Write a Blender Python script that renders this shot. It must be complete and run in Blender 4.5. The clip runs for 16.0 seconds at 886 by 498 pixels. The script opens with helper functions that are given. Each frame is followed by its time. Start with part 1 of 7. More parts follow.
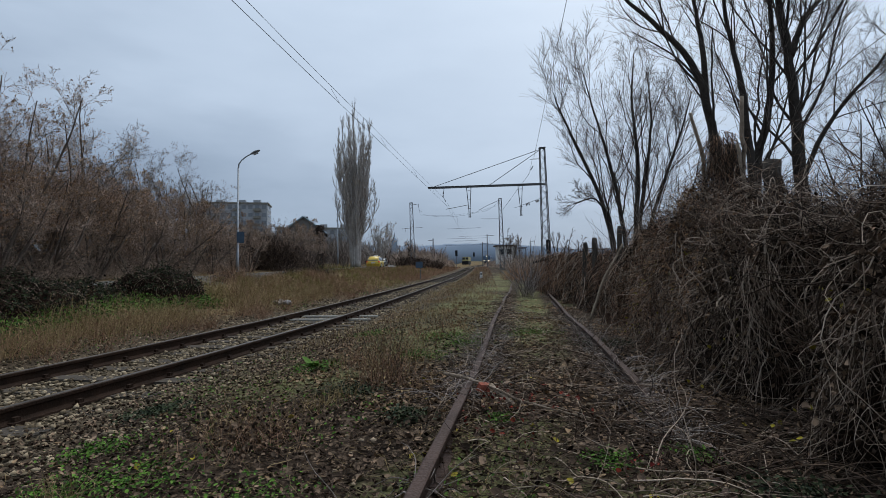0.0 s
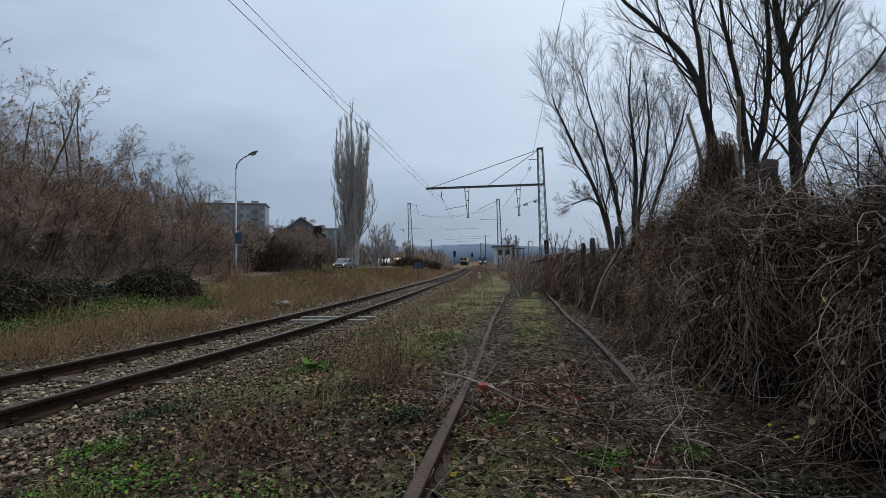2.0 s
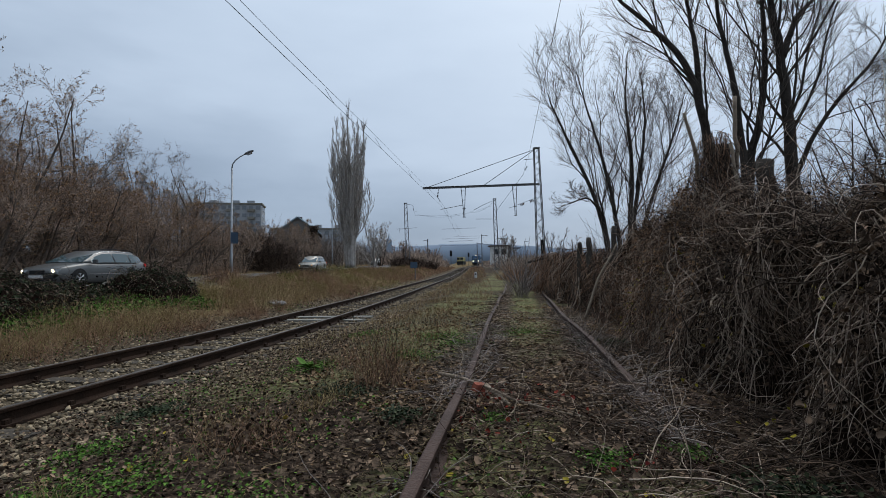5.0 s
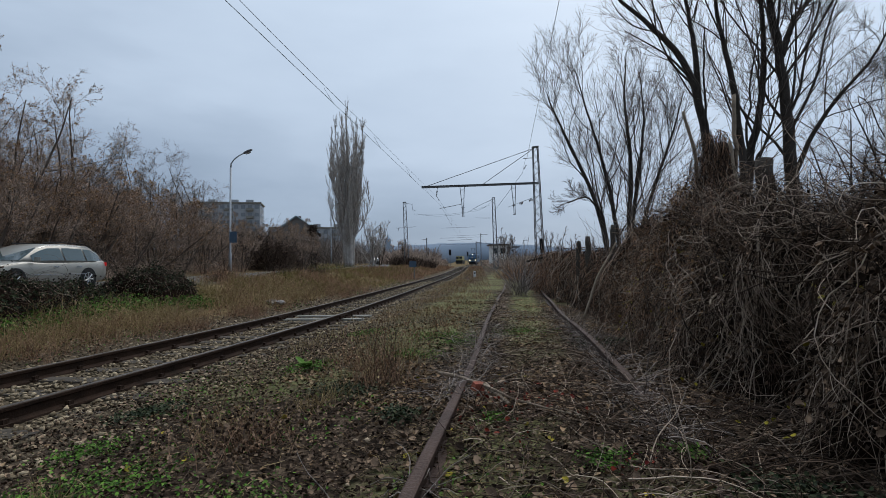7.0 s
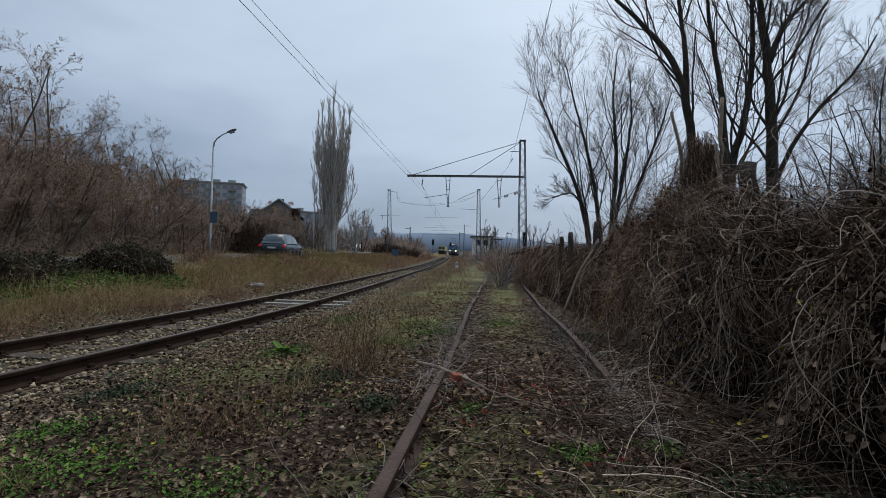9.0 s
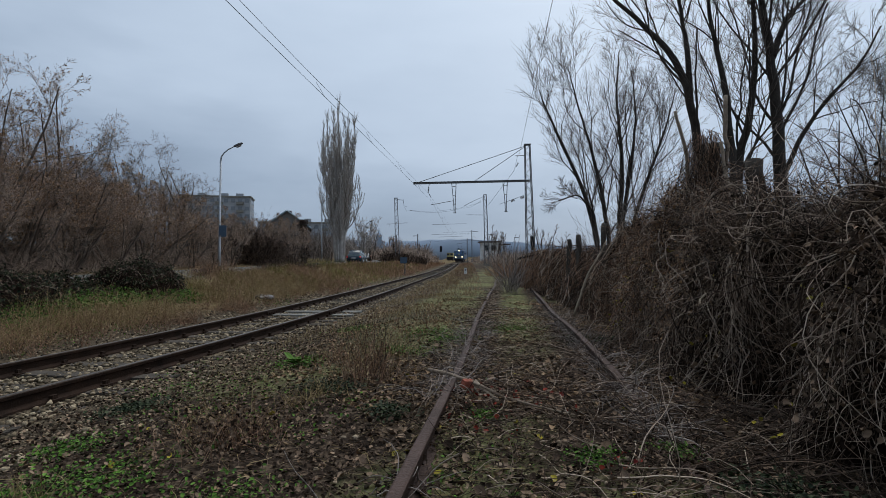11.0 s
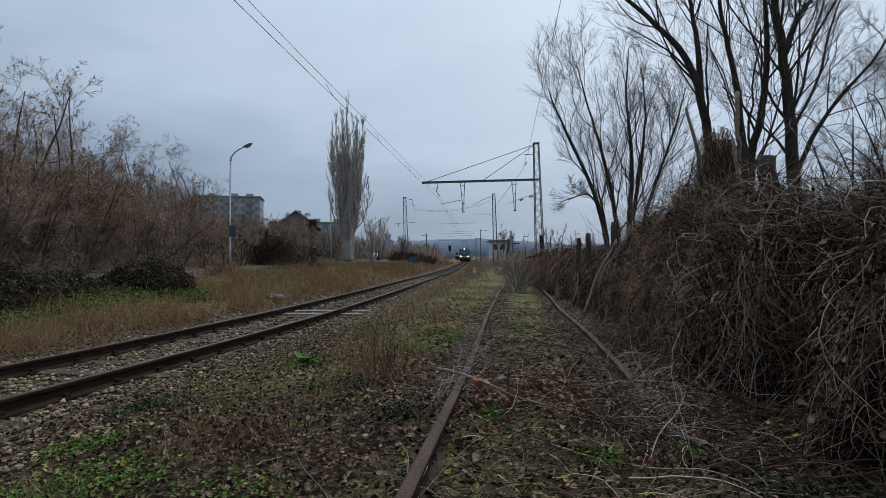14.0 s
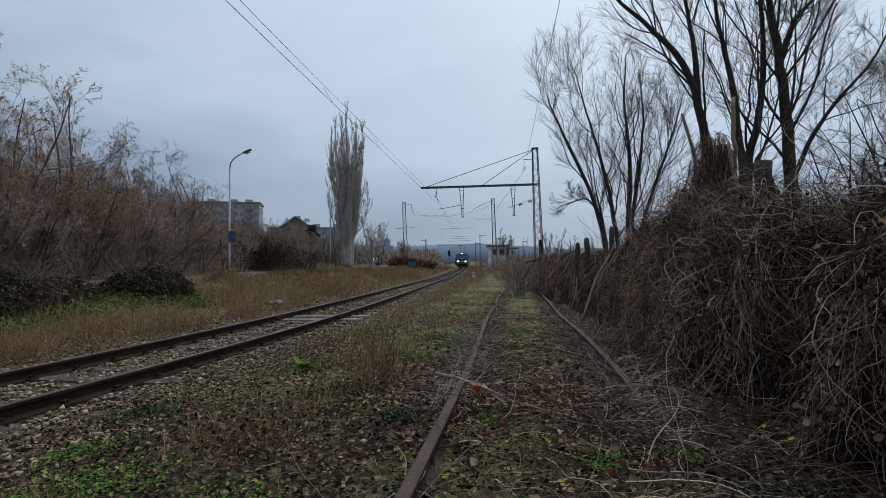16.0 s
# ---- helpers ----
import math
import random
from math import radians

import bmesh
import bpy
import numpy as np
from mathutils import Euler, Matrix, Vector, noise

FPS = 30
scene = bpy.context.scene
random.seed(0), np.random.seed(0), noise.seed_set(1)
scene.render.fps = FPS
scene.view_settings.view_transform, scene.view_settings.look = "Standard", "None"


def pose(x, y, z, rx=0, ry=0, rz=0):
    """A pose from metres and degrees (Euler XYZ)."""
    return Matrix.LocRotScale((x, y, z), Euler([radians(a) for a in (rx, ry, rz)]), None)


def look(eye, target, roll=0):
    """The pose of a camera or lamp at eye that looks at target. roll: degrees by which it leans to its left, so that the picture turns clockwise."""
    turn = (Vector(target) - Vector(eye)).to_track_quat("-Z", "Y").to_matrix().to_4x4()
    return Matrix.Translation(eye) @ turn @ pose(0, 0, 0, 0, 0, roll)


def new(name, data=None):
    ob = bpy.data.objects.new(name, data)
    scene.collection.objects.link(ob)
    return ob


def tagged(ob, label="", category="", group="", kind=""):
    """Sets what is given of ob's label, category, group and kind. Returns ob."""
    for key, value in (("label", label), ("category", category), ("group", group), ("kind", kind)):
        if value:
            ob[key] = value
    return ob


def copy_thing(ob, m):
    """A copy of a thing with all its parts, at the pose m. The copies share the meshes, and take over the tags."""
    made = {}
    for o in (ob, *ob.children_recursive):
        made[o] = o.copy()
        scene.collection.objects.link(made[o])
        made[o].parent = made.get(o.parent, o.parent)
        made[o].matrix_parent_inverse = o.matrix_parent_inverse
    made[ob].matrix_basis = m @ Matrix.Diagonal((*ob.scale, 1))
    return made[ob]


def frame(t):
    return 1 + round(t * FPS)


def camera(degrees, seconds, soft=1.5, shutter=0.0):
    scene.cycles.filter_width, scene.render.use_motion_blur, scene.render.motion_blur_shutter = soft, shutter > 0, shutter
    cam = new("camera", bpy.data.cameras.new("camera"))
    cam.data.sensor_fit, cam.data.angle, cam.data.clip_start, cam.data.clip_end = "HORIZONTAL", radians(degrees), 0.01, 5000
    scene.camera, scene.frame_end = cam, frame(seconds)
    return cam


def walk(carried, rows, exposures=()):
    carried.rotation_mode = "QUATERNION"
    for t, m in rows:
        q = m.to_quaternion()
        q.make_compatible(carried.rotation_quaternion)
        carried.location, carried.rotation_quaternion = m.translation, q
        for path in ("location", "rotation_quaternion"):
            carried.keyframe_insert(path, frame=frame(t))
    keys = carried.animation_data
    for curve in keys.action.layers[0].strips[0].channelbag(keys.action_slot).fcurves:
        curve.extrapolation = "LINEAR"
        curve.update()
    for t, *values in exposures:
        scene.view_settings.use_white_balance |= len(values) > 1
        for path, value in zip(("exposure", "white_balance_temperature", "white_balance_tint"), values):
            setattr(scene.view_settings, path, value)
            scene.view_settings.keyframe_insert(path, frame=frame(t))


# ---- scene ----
cam = camera(80.0, 16.0, soft=0.3)
PATH = [
    (0, (0.01, -0.006, 1.15), (0.007, 1.993, 1.215), -0.8),
    (0.5, (0.014, -0.01, 1.15), (0.012, 1.989, 1.215), -0.9),
    (1, (0.011, -0.018, 1.152), (0.012, 1.981, 1.218), -0.9),
    (1.5, (0.007, -0.018, 1.15), (0.01, 1.981, 1.217), -0.9),
    (2, (0.007, -0.018, 1.15), (0.011, 1.981, 1.217), -0.9),
    (2.5, (0.01, -0.009, 1.147), (0.016, 1.99, 1.215), -0.9),
    (3, (0.013, -0.004, 1.147), (0.021, 1.995, 1.216), -1.0),
    (3.5, (0.011, -0.004, 1.149), (0.021, 1.995, 1.217), -1.0),
    (4, (0.01, -0.001, 1.147), (0.023, 1.998, 1.214), -1.0),
    (6.5, (0.007, 0.006, 1.146), (0.028, 2.005, 1.209), -0.9),
    (7, (0.009, 0.013, 1.146), (0.03, 2.012, 1.208), -1.0),
    (7.5, (0.01, 0.016, 1.146), (0.031, 2.015, 1.212), -1.1),
    (8, (0.007, 0.017, 1.147), (0.055, 2.016, 1.199), -0.2),
    (8.5, (0.003, 0.047, 1.146), (0.082, 2.045, 1.18), 0.9),
    (9, (0.002, 0.054, 1.146), (0.088, 2.052, 1.17), 1.4),
    (11.5, (0.009, 0.033, 1.149), (0.056, 2.032, 1.202), -0.7),
    (12, (0.008, 0.035, 1.147), (0.049, 2.034, 1.201), -0.8),
    (12.5, (0.012, 0.034, 1.143), (0.039, 2.033, 1.194), -0.8),
    (13, (0.005, 0.047, 1.146), (0.023, 2.047, 1.189), -0.7),
    (13.5, (0.001, 0.065, 1.142), (0.021, 2.064, 1.184), -0.5),
    (14, (0.005, 0.05, 1.144), (0.027, 2.05, 1.19), -0.5),
    (14.5, (0.013, 0.02, 1.153), (0.035, 2.019, 1.204), -0.5),
    (15, (0.013, 0.017, 1.15), (0.035, 2.016, 1.208), -0.6),
    (15.5, (0.019, 0.021, 1.15), (0.042, 2.02, 1.211), -0.7),
    (16, (0.019, 0.023, 1.147), (0.043, 2.022, 1.212), -0.7),
]
walk(cam, [(t, look(eye, target, roll)) for t, eye, target, roll in PATH], [(0, 0.19), (7.0, 0.2), (9.0, 0.17), (11.5, 0.11), (12.5, 0.1), (14.0, 0.13), (16.0, 0.14)])
# ---------- world, sun, exposure ----------
world = bpy.data.worlds.new("overcast_sky")
scene.world = world
world.use_nodes = True
wn, wl = world.node_tree.nodes, world.node_tree.links
wn.clear()
sky = wn.new("ShaderNodeTexSky")
sky.sky_type, sky.sun_disc = "NISHITA", False
sky.sun_elevation, sky.sun_rotation = radians(32), radians(20)
sky_bg = wn.new("ShaderNodeBackground")
sky_bg.inputs["Strength"].default_value = 0.05
wl.new(sky.outputs[0], sky_bg.inputs["Color"])
tc = wn.new("ShaderNodeTexCoord")
sep = wn.new("ShaderNodeSeparateXYZ")
wl.new(tc.outputs["Generated"], sep.inputs[0])
stretch = wn.new("ShaderNodeMapping")
stretch.inputs["Scale"].default_value = (1.0, 1.0, 3.2)
wl.new(tc.outputs["Generated"], stretch.inputs["Vector"])
cloud = wn.new("ShaderNodeTexNoise")
cloud.inputs["Scale"].default_value, cloud.inputs["Detail"].default_value = 2.6, 5.0
cloud.inputs["Roughness"].default_value = 0.5
wl.new(stretch.outputs[0], cloud.inputs["Vector"])
grad = wn.new("ShaderNodeValToRGB")
for e in (0.12, 0.3):
    grad.color_ramp.elements.new(e)
for el, (p, c) in zip(grad.color_ramp.elements, ((0.0, (0.255, 0.33, 0.44)), (0.12, (0.335, 0.422, 0.548)), (0.3, (0.485, 0.588, 0.73)), (0.75, (0.69, 0.81, 0.965)))):
    el.position, el.color = p, (*c, 1)
wob = wn.new("ShaderNodeMath")
wob.operation = "MULTIPLY_ADD"
wob.inputs[1].default_value, wob.inputs[2].default_value = 0.42, -0.21
wl.new(cloud.outputs["Fac"], wob.inputs[0])
add = wn.new("ShaderNodeMath")
wl.new(sep.outputs["Z"], add.inputs[0])
wl.new(wob.outputs[0], add.inputs[1])
glowdir = wn.new("ShaderNodeVectorMath")
glowdir.operation = "DOT_PRODUCT"
glowdir.inputs[1].default_value = (0.46, 0.68, 0.58)
wl.new(tc.outputs["Generated"], glowdir.inputs[0])
thin = wn.new("ShaderNodeMath")
thin.operation = "MULTIPLY_ADD"
thin.inputs[1].default_value, thin.inputs[2].default_value = 0.55, -0.36
wl.new(glowdir.outputs["Value"], thin.inputs[0])
add2 = wn.new("ShaderNodeMath")
wl.new(add.outputs[0], add2.inputs[0])
wl.new(thin.outputs[0], add2.inputs[1])
wl.new(add2.outputs[0], grad.inputs[0])
over = wn.new("ShaderNodeBackground")
over.inputs["Strength"].default_value = 0.96
wl.new(grad.outputs[0], over.inputs["Color"])
both = wn.new("ShaderNodeMixShader")
both.inputs[0].default_value = 0.93
wl.new(sky_bg.outputs[0], both.inputs[1])
wl.new(over.outputs[0], both.inputs[2])
wo = wn.new("ShaderNodeOutputWorld")
wl.new(both.outputs[0], wo.inputs[0])

sun_data = bpy.data.lights.new("sun", "SUN")
sun_data.energy, sun_data.angle, sun_data.color = 1.5, radians(40), (1.0, 0.96, 0.9)
sun = new("sun", sun_data)
sun.matrix_world = look((0, 0, 60), (-12, -38, 0))


# ---------- materials ----------
def surface(name, dark, light, scale=8.0, rough=0.85, bump=0.3, vary="", spread=0.5, metal=0.0, fine=60.0, stain=None, spec=0.1):
    """Two-scale procedural surface: dark/light base colours mixed by coarse and fine noise; vary: island or object."""
    m = bpy.data.materials.new(name)
    m.use_nodes = True
    n, l = m.node_tree.nodes, m.node_tree.links
    b = n["Principled BSDF"]
    b.inputs["Roughness"].default_value, b.inputs["Metallic"].default_value = rough, metal
    b.inputs["Specular IOR Level"].default_value = spec
    co = n.new("ShaderNodeTexCoord")
    big, small = n.new("ShaderNodeTexNoise"), n.new("ShaderNodeTexNoise")
    for tex, s in ((big, scale), (small, fine)):
        tex.inputs["Scale"].default_value, tex.inputs["Detail"].default_value = s, 4.0
        l.new(co.outputs["Object"], tex.inputs["Vector"])
    mixf = n.new("ShaderNodeMath")
    mixf.operation = "MULTIPLY_ADD"
    mixf.inputs[1].default_value = 0.5
    l.new(small.outputs["Fac"], mixf.inputs[0])
    half = n.new("ShaderNodeMath")
    half.operation = "MULTIPLY"
    half.inputs[1].default_value = 0.5
    l.new(big.outputs["Fac"], half.inputs[0])
    l.new(half.outputs[0], mixf.inputs[2])
    fac = mixf.outputs[0]
    if vary:
        src = n.new("ShaderNodeNewGeometry").outputs["Random Per Island"] if vary == "island" else n.new("ShaderNodeObjectInfo").outputs["Random"]
        mm = n.new("ShaderNodeMix")
        mm.inputs[0].default_value = spread
        l.new(fac, mm.inputs[2])
        l.new(src, mm.inputs[3])
        fac = mm.outputs[0]
    ramp = n.new("ShaderNodeValToRGB")
    lo, hi = (0.3, 0.7) if not vary else (0.18, 0.85)
    ramp.color_ramp.elements[0].position, ramp.color_ramp.elements[0].color = lo, (*dark, 1)
    ramp.color_ramp.elements[1].position, ramp.color_ramp.elements[1].color = hi, (*light, 1)
    if stain:
        el = ramp.color_ramp.elements.new((lo + hi) / 2)
        el.color = (*stain, 1)
    l.new(fac, ramp.inputs[0])
    l.new(ramp.outputs[0], b.inputs["Base Color"])
    if bump:
        bp = n.new("ShaderNodeBump")
        bp.inputs["Strength"].default_value, bp.inputs["Distance"].default_value = bump, 0.02
        l.new(small.outputs["Fac"], bp.inputs["Height"])
        l.new(bp.outputs[0], b.inputs["Normal"])
    return m


def glow(name, colour, strength):
    m = bpy.data.materials.new(name)
    m.use_nodes = True
    b = m.node_tree.nodes["Principled BSDF"]
    b.inputs["Base Color"].default_value = (*colour, 1)
    b.inputs["Emission Color"].default_value, b.inputs["Emission Strength"].default_value = (*colour, 1), strength
    return m


def glossy(name, colour, rough=0.12, metal=0.0, coat=0.0):
    m = surface(name, tuple(c * 0.85 for c in colour), tuple(min(1, c * 1.1) for c in colour), 3, rough, 0.0, metal=metal, spec=0.5)
    m.node_tree.nodes["Principled BSDF"].inputs["Coat Weight"].default_value = coat
    return m


RUST = surface("rusty_rail_side", (0.012, 0.008, 0.006), (0.05, 0.028, 0.018), 5, 0.8, 0.5)
RAILHEAD = surface("worn_rail_head", (0.04, 0.03, 0.024), (0.125, 0.1, 0.08), 2, 0.42, 0.15, metal=0.6, fine=30)
OLDRAIL = surface("old_rusty_rail", (0.028, 0.017, 0.014), (0.09, 0.06, 0.05), 4, 0.65, 0.4, metal=0.2)
SLEEPER = surface("weathered_sleeper", (0.03, 0.025, 0.02), (0.11, 0.095, 0.08), 4, 0.95, 0.6)
CONCRETE = surface("weathered_concrete", (0.12, 0.115, 0.1), (0.32, 0.31, 0.28), 3, 0.9, 0.4)
STONE = surface("ballast_stone", (0.05, 0.038, 0.025), (0.42, 0.335, 0.225), 9, 0.9, 0.5, "island", 0.75, stain=(0.17, 0.13, 0.082))
PEBBLE = surface("mixed_gravel", (0.03, 0.022, 0.015), (0.36, 0.28, 0.195), 9, 0.9, 0.5, "island", 0.75, stain=(0.1, 0.076, 0.052))
LITTER = surface("dead_leaf_litter", (0.014, 0.008, 0.005), (0.31, 0.215, 0.145), 12, 0.9, 0.3, "island", 0.8, stain=(0.078, 0.053, 0.037))
PALELEAF = surface("pale_fallen_leaf", (0.12, 0.07, 0.038), (0.36, 0.25, 0.15), 12, 0.85, 0.2, "island", 0.8)
YLEAF = surface("yellow_leaf", (0.2, 0.17, 0.02), (0.42, 0.34, 0.04), 12, 0.7, 0.2, "island", 0.7)
REDLEAF = surface("red_leaf", (0.12, 0.015, 0.012), (0.3, 0.05, 0.03), 12, 0.7, 0.2, "island", 0.7)
GREEN = surface("green_weed_leaf", (0.018, 0.05, 0.008), (0.12, 0.24, 0.035), 6, 0.7, 0.2, "island", 0.7)
GREEN2 = surface("dark_ivy_leaf", (0.01, 0.018, 0.009), (0.06, 0.075, 0.035), 6, 0.6, 0.2, "island", 0.7)
DRYGRASS = surface("dry_grass_blade", (0.13, 0.082, 0.038), (0.54, 0.42, 0.22), 3, 0.9, 0.1, "island", 0.7, stain=(0.28, 0.205, 0.1))
RUSTWEED = surface("reddish_dead_weed", (0.1, 0.054, 0.032), (0.46, 0.28, 0.18), 3, 0.9, 0.1, "island", 0.7)
OLIVE = surface("olive_grass_blade", (0.075, 0.072, 0.02), (0.27, 0.25, 0.07), 3, 0.9, 0.1, "island", 0.7)
VINE = surface("dead_vine_stem", (0.02, 0.013, 0.009), (0.5, 0.4, 0.315), 5, 0.85, 0.3, "island", 0.85, stain=(0.115, 0.077, 0.054))
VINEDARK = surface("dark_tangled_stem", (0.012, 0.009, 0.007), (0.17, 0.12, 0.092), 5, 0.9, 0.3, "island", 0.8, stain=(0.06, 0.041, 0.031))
VINEGREY = surface("grey_shoot", (0.09, 0.075, 0.068), (0.38, 0.33, 0.3), 5, 0.85, 0.3, "island", 0.8)
# near-black with hardly any sheen: shade between stems put into the colour
CORE = surface("painted_shade_core", (0.003, 0.002, 0.0015), (0.02, 0.012, 0.008), 9, 1.0, 0.9, fine=40, spec=0.02)
BARK = surface("dark_wet_bark", (0.018, 0.015, 0.012), (0.085, 0.072, 0.061), 3, 0.9, 0.7, fine=25)
TWIG = surface("thin_twig_bark", (0.075, 0.062, 0.053), (0.36, 0.3, 0.26), 3, 0.9, 0.2, "island", 0.7)
TWIGRED = surface("russet_twig", (0.11, 0.082, 0.066), (0.56, 0.43, 0.34), 3, 0.9, 0.2, "island", 0.75)
TWIGOCHRE = surface("ochre_dead_foliage", (0.14, 0.075, 0.04), (0.5, 0.31, 0.16), 3, 0.9, 0.2, "island", 0.75)
WILLOW = surface("fine_dark_twig", (0.05, 0.042, 0.037), (0.2, 0.165, 0.145), 3, 0.9, 0.2, "island", 0.6)
POPLARBARK = surface("grey_poplar_bark", (0.24, 0.215, 0.195), (0.55, 0.5, 0.45), 2, 0.9, 0.4, fine=12)
WOODBARK = surface("brown_grey_bark", (0.05, 0.04, 0.033), (0.2, 0.16, 0.13), 3, 0.9, 0.5, fine=25)
STICK = surface("broken_pale_wood", (0.13, 0.095, 0.065), (0.36, 0.29, 0.22), 6, 0.8, 0.4)
GALV = surface("galvanised_steel", (0.25, 0.27, 0.29), (0.42, 0.44, 0.46), 3, 0.5, 0.1, metal=0.4)
# steel paint lifted and slightly blued in colour for haze over the masts
STEELDARK = surface("painted_lattice_steel_hazed", (0.09, 0.09, 0.095), (0.21, 0.21, 0.215), 3, 0.65, 0.2, metal=0.2)
WIRE = surface("oxidised_wire", (0.03, 0.03, 0.03), (0.07, 0.07, 0.07), 3, 0.6, 0.0, metal=0.4)
INSUL = surface("brown_insulator", (0.03, 0.015, 0.01), (0.07, 0.035, 0.025), 9, 0.3, 0.0)
ASPHALT = surface("grey_asphalt", (0.07, 0.07, 0.07), (0.16, 0.155, 0.15), 1.2, 0.85, 0.5, fine=90)
PLASTER = surface("grey_plaster_wall", (0.17, 0.165, 0.16), (0.30, 0.29, 0.275), 0.8, 0.9, 0.3, fine=6)
# concrete paled in the base colour for haze at two hundred metres
PANEL = surface("haze_paled_concrete_panel", (0.27, 0.29, 0.315), (0.38, 0.4, 0.425), 0.3, 0.9, 0.2, fine=3)
ROOFTILE = surface("dull_roof_tile", (0.07, 0.055, 0.05), (0.15, 0.115, 0.1), 2, 0.9, 0.5, fine=12)
TRIMBLUE = surface("pale_blue_barge_board", (0.18, 0.25, 0.29), (0.3, 0.37, 0.41), 3, 0.8, 0.1)
DARKGLASS = glossy("dark_window_glass", (0.035, 0.04, 0.045), 0.08)
TINT = glossy("car_window_glass", (0.03, 0.06, 0.07), 0.06, 0.0, 0.15)
# far panes lightened in colour to imitate haze
FARGLASS = glossy("haze_paled_window_glass", (0.19, 0.21, 0.235), 0.2)
# brown painted for the shade deep among the woodland stems
WOODCORE = surface("woodland_shade_filler", (0.03, 0.022, 0.017), (0.12, 0.085, 0.065), 4, 1.0, 0.9, fine=30, spec=0.02)
BLACKP = surface("black_plastic", (0.012, 0.012, 0.013), (0.03, 0.03, 0.032), 8, 0.6, 0.1)
TYRE = surface("tyre_rubber", (0.012, 0.012, 0.012), (0.03, 0.03, 0.03), 8, 0.9, 0.2)
ALLOY = glossy("alloy_wheel", (0.45, 0.46, 0.47), 0.35, 0.7)
CHROME = glossy("bright_trim", (0.6, 0.62, 0.63), 0.2, 0.8)
SILVER = glossy("champagne_silver_paint", (0.25, 0.24, 0.21), 0.35, 0.25, 0.2)
GREYBLUE = glossy("grey_blue_paint", (0.085, 0.088, 0.086), 0.35, 0.2, 0.2)
NAVY = glossy("dark_blue_paint", (0.008, 0.026, 0.04), 0.25, 0.1, 0.1)
TAXI = glossy("yellow_taxi_paint", (0.62, 0.42, 0.03), 0.35, 0.0, 0.4)
WHITEPAINT = surface("white_paint", (0.6, 0.6, 0.58), (0.8, 0.8, 0.78), 4, 0.7, 0.1)
LOCOBLUE = surface("locomotive_blue_paint", (0.035, 0.075, 0.14), (0.06, 0.11, 0.19), 1.5, 0.45, 0.05)
# yellow dulled in the colour itself to imitate haze over the far wagon
LOCOYELLOW = surface("haze_dulled_yellow_paint", (0.34, 0.3, 0.13), (0.46, 0.41, 0.2), 1.5, 0.6, 0.05)
SIGNBLUE = surface("faded_blue_sign", (0.05, 0.085, 0.13), (0.09, 0.13, 0.18), 4, 0.6, 0.05)
PLATE = surface("pale_plate", (0.5, 0.5, 0.48), (0.66, 0.66, 0.64), 6, 0.5, 0.0)
HEADLAMP = glow("lit_headlamp", (1.0, 0.8, 0.5), 4.0)
HEADOFF = glossy("headlamp_glass", (0.4, 0.42, 0.43), 0.1, 0.3)
AMBER = glow("lit_amber_lamp", (1.0, 0.5, 0.15), 1.2)
TAILLAMP = glow("lit_tail_lamp", (0.5, 0.004, 0.004), 0.35)
STUBWALL = surface("dark_rubble_wall", (0.05, 0.042, 0.036), (0.16, 0.14, 0.125), 2, 0.95, 0.6, fine=9)
BAGS = surface("grey_rubbish_sack", (0.22, 0.2, 0.19), (0.48, 0.45, 0.42), 6, 0.7, 0.4)
BRICKRED = surface("broken_red_brick", (0.2, 0.055, 0.035), (0.36, 0.12, 0.08), 8, 0.9, 0.5)
RUSTPLATE = surface("rust_brown_board", (0.06, 0.035, 0.025), (0.14, 0.085, 0.06), 6, 0.85, 0.3)
# hill colours carry the distance haze: pale and blue in the base colour
HILL = surface("haze_painted_wooded_hill", (0.3, 0.365, 0.45), (0.335, 0.4, 0.485), 0.01, 1.0, 0.0, fine=0.05)
HILLFAR = surface("haze_painted_far_hill", (0.36, 0.43, 0.525), (0.39, 0.46, 0.555), 0.01, 1.0, 0.0, fine=0.05)


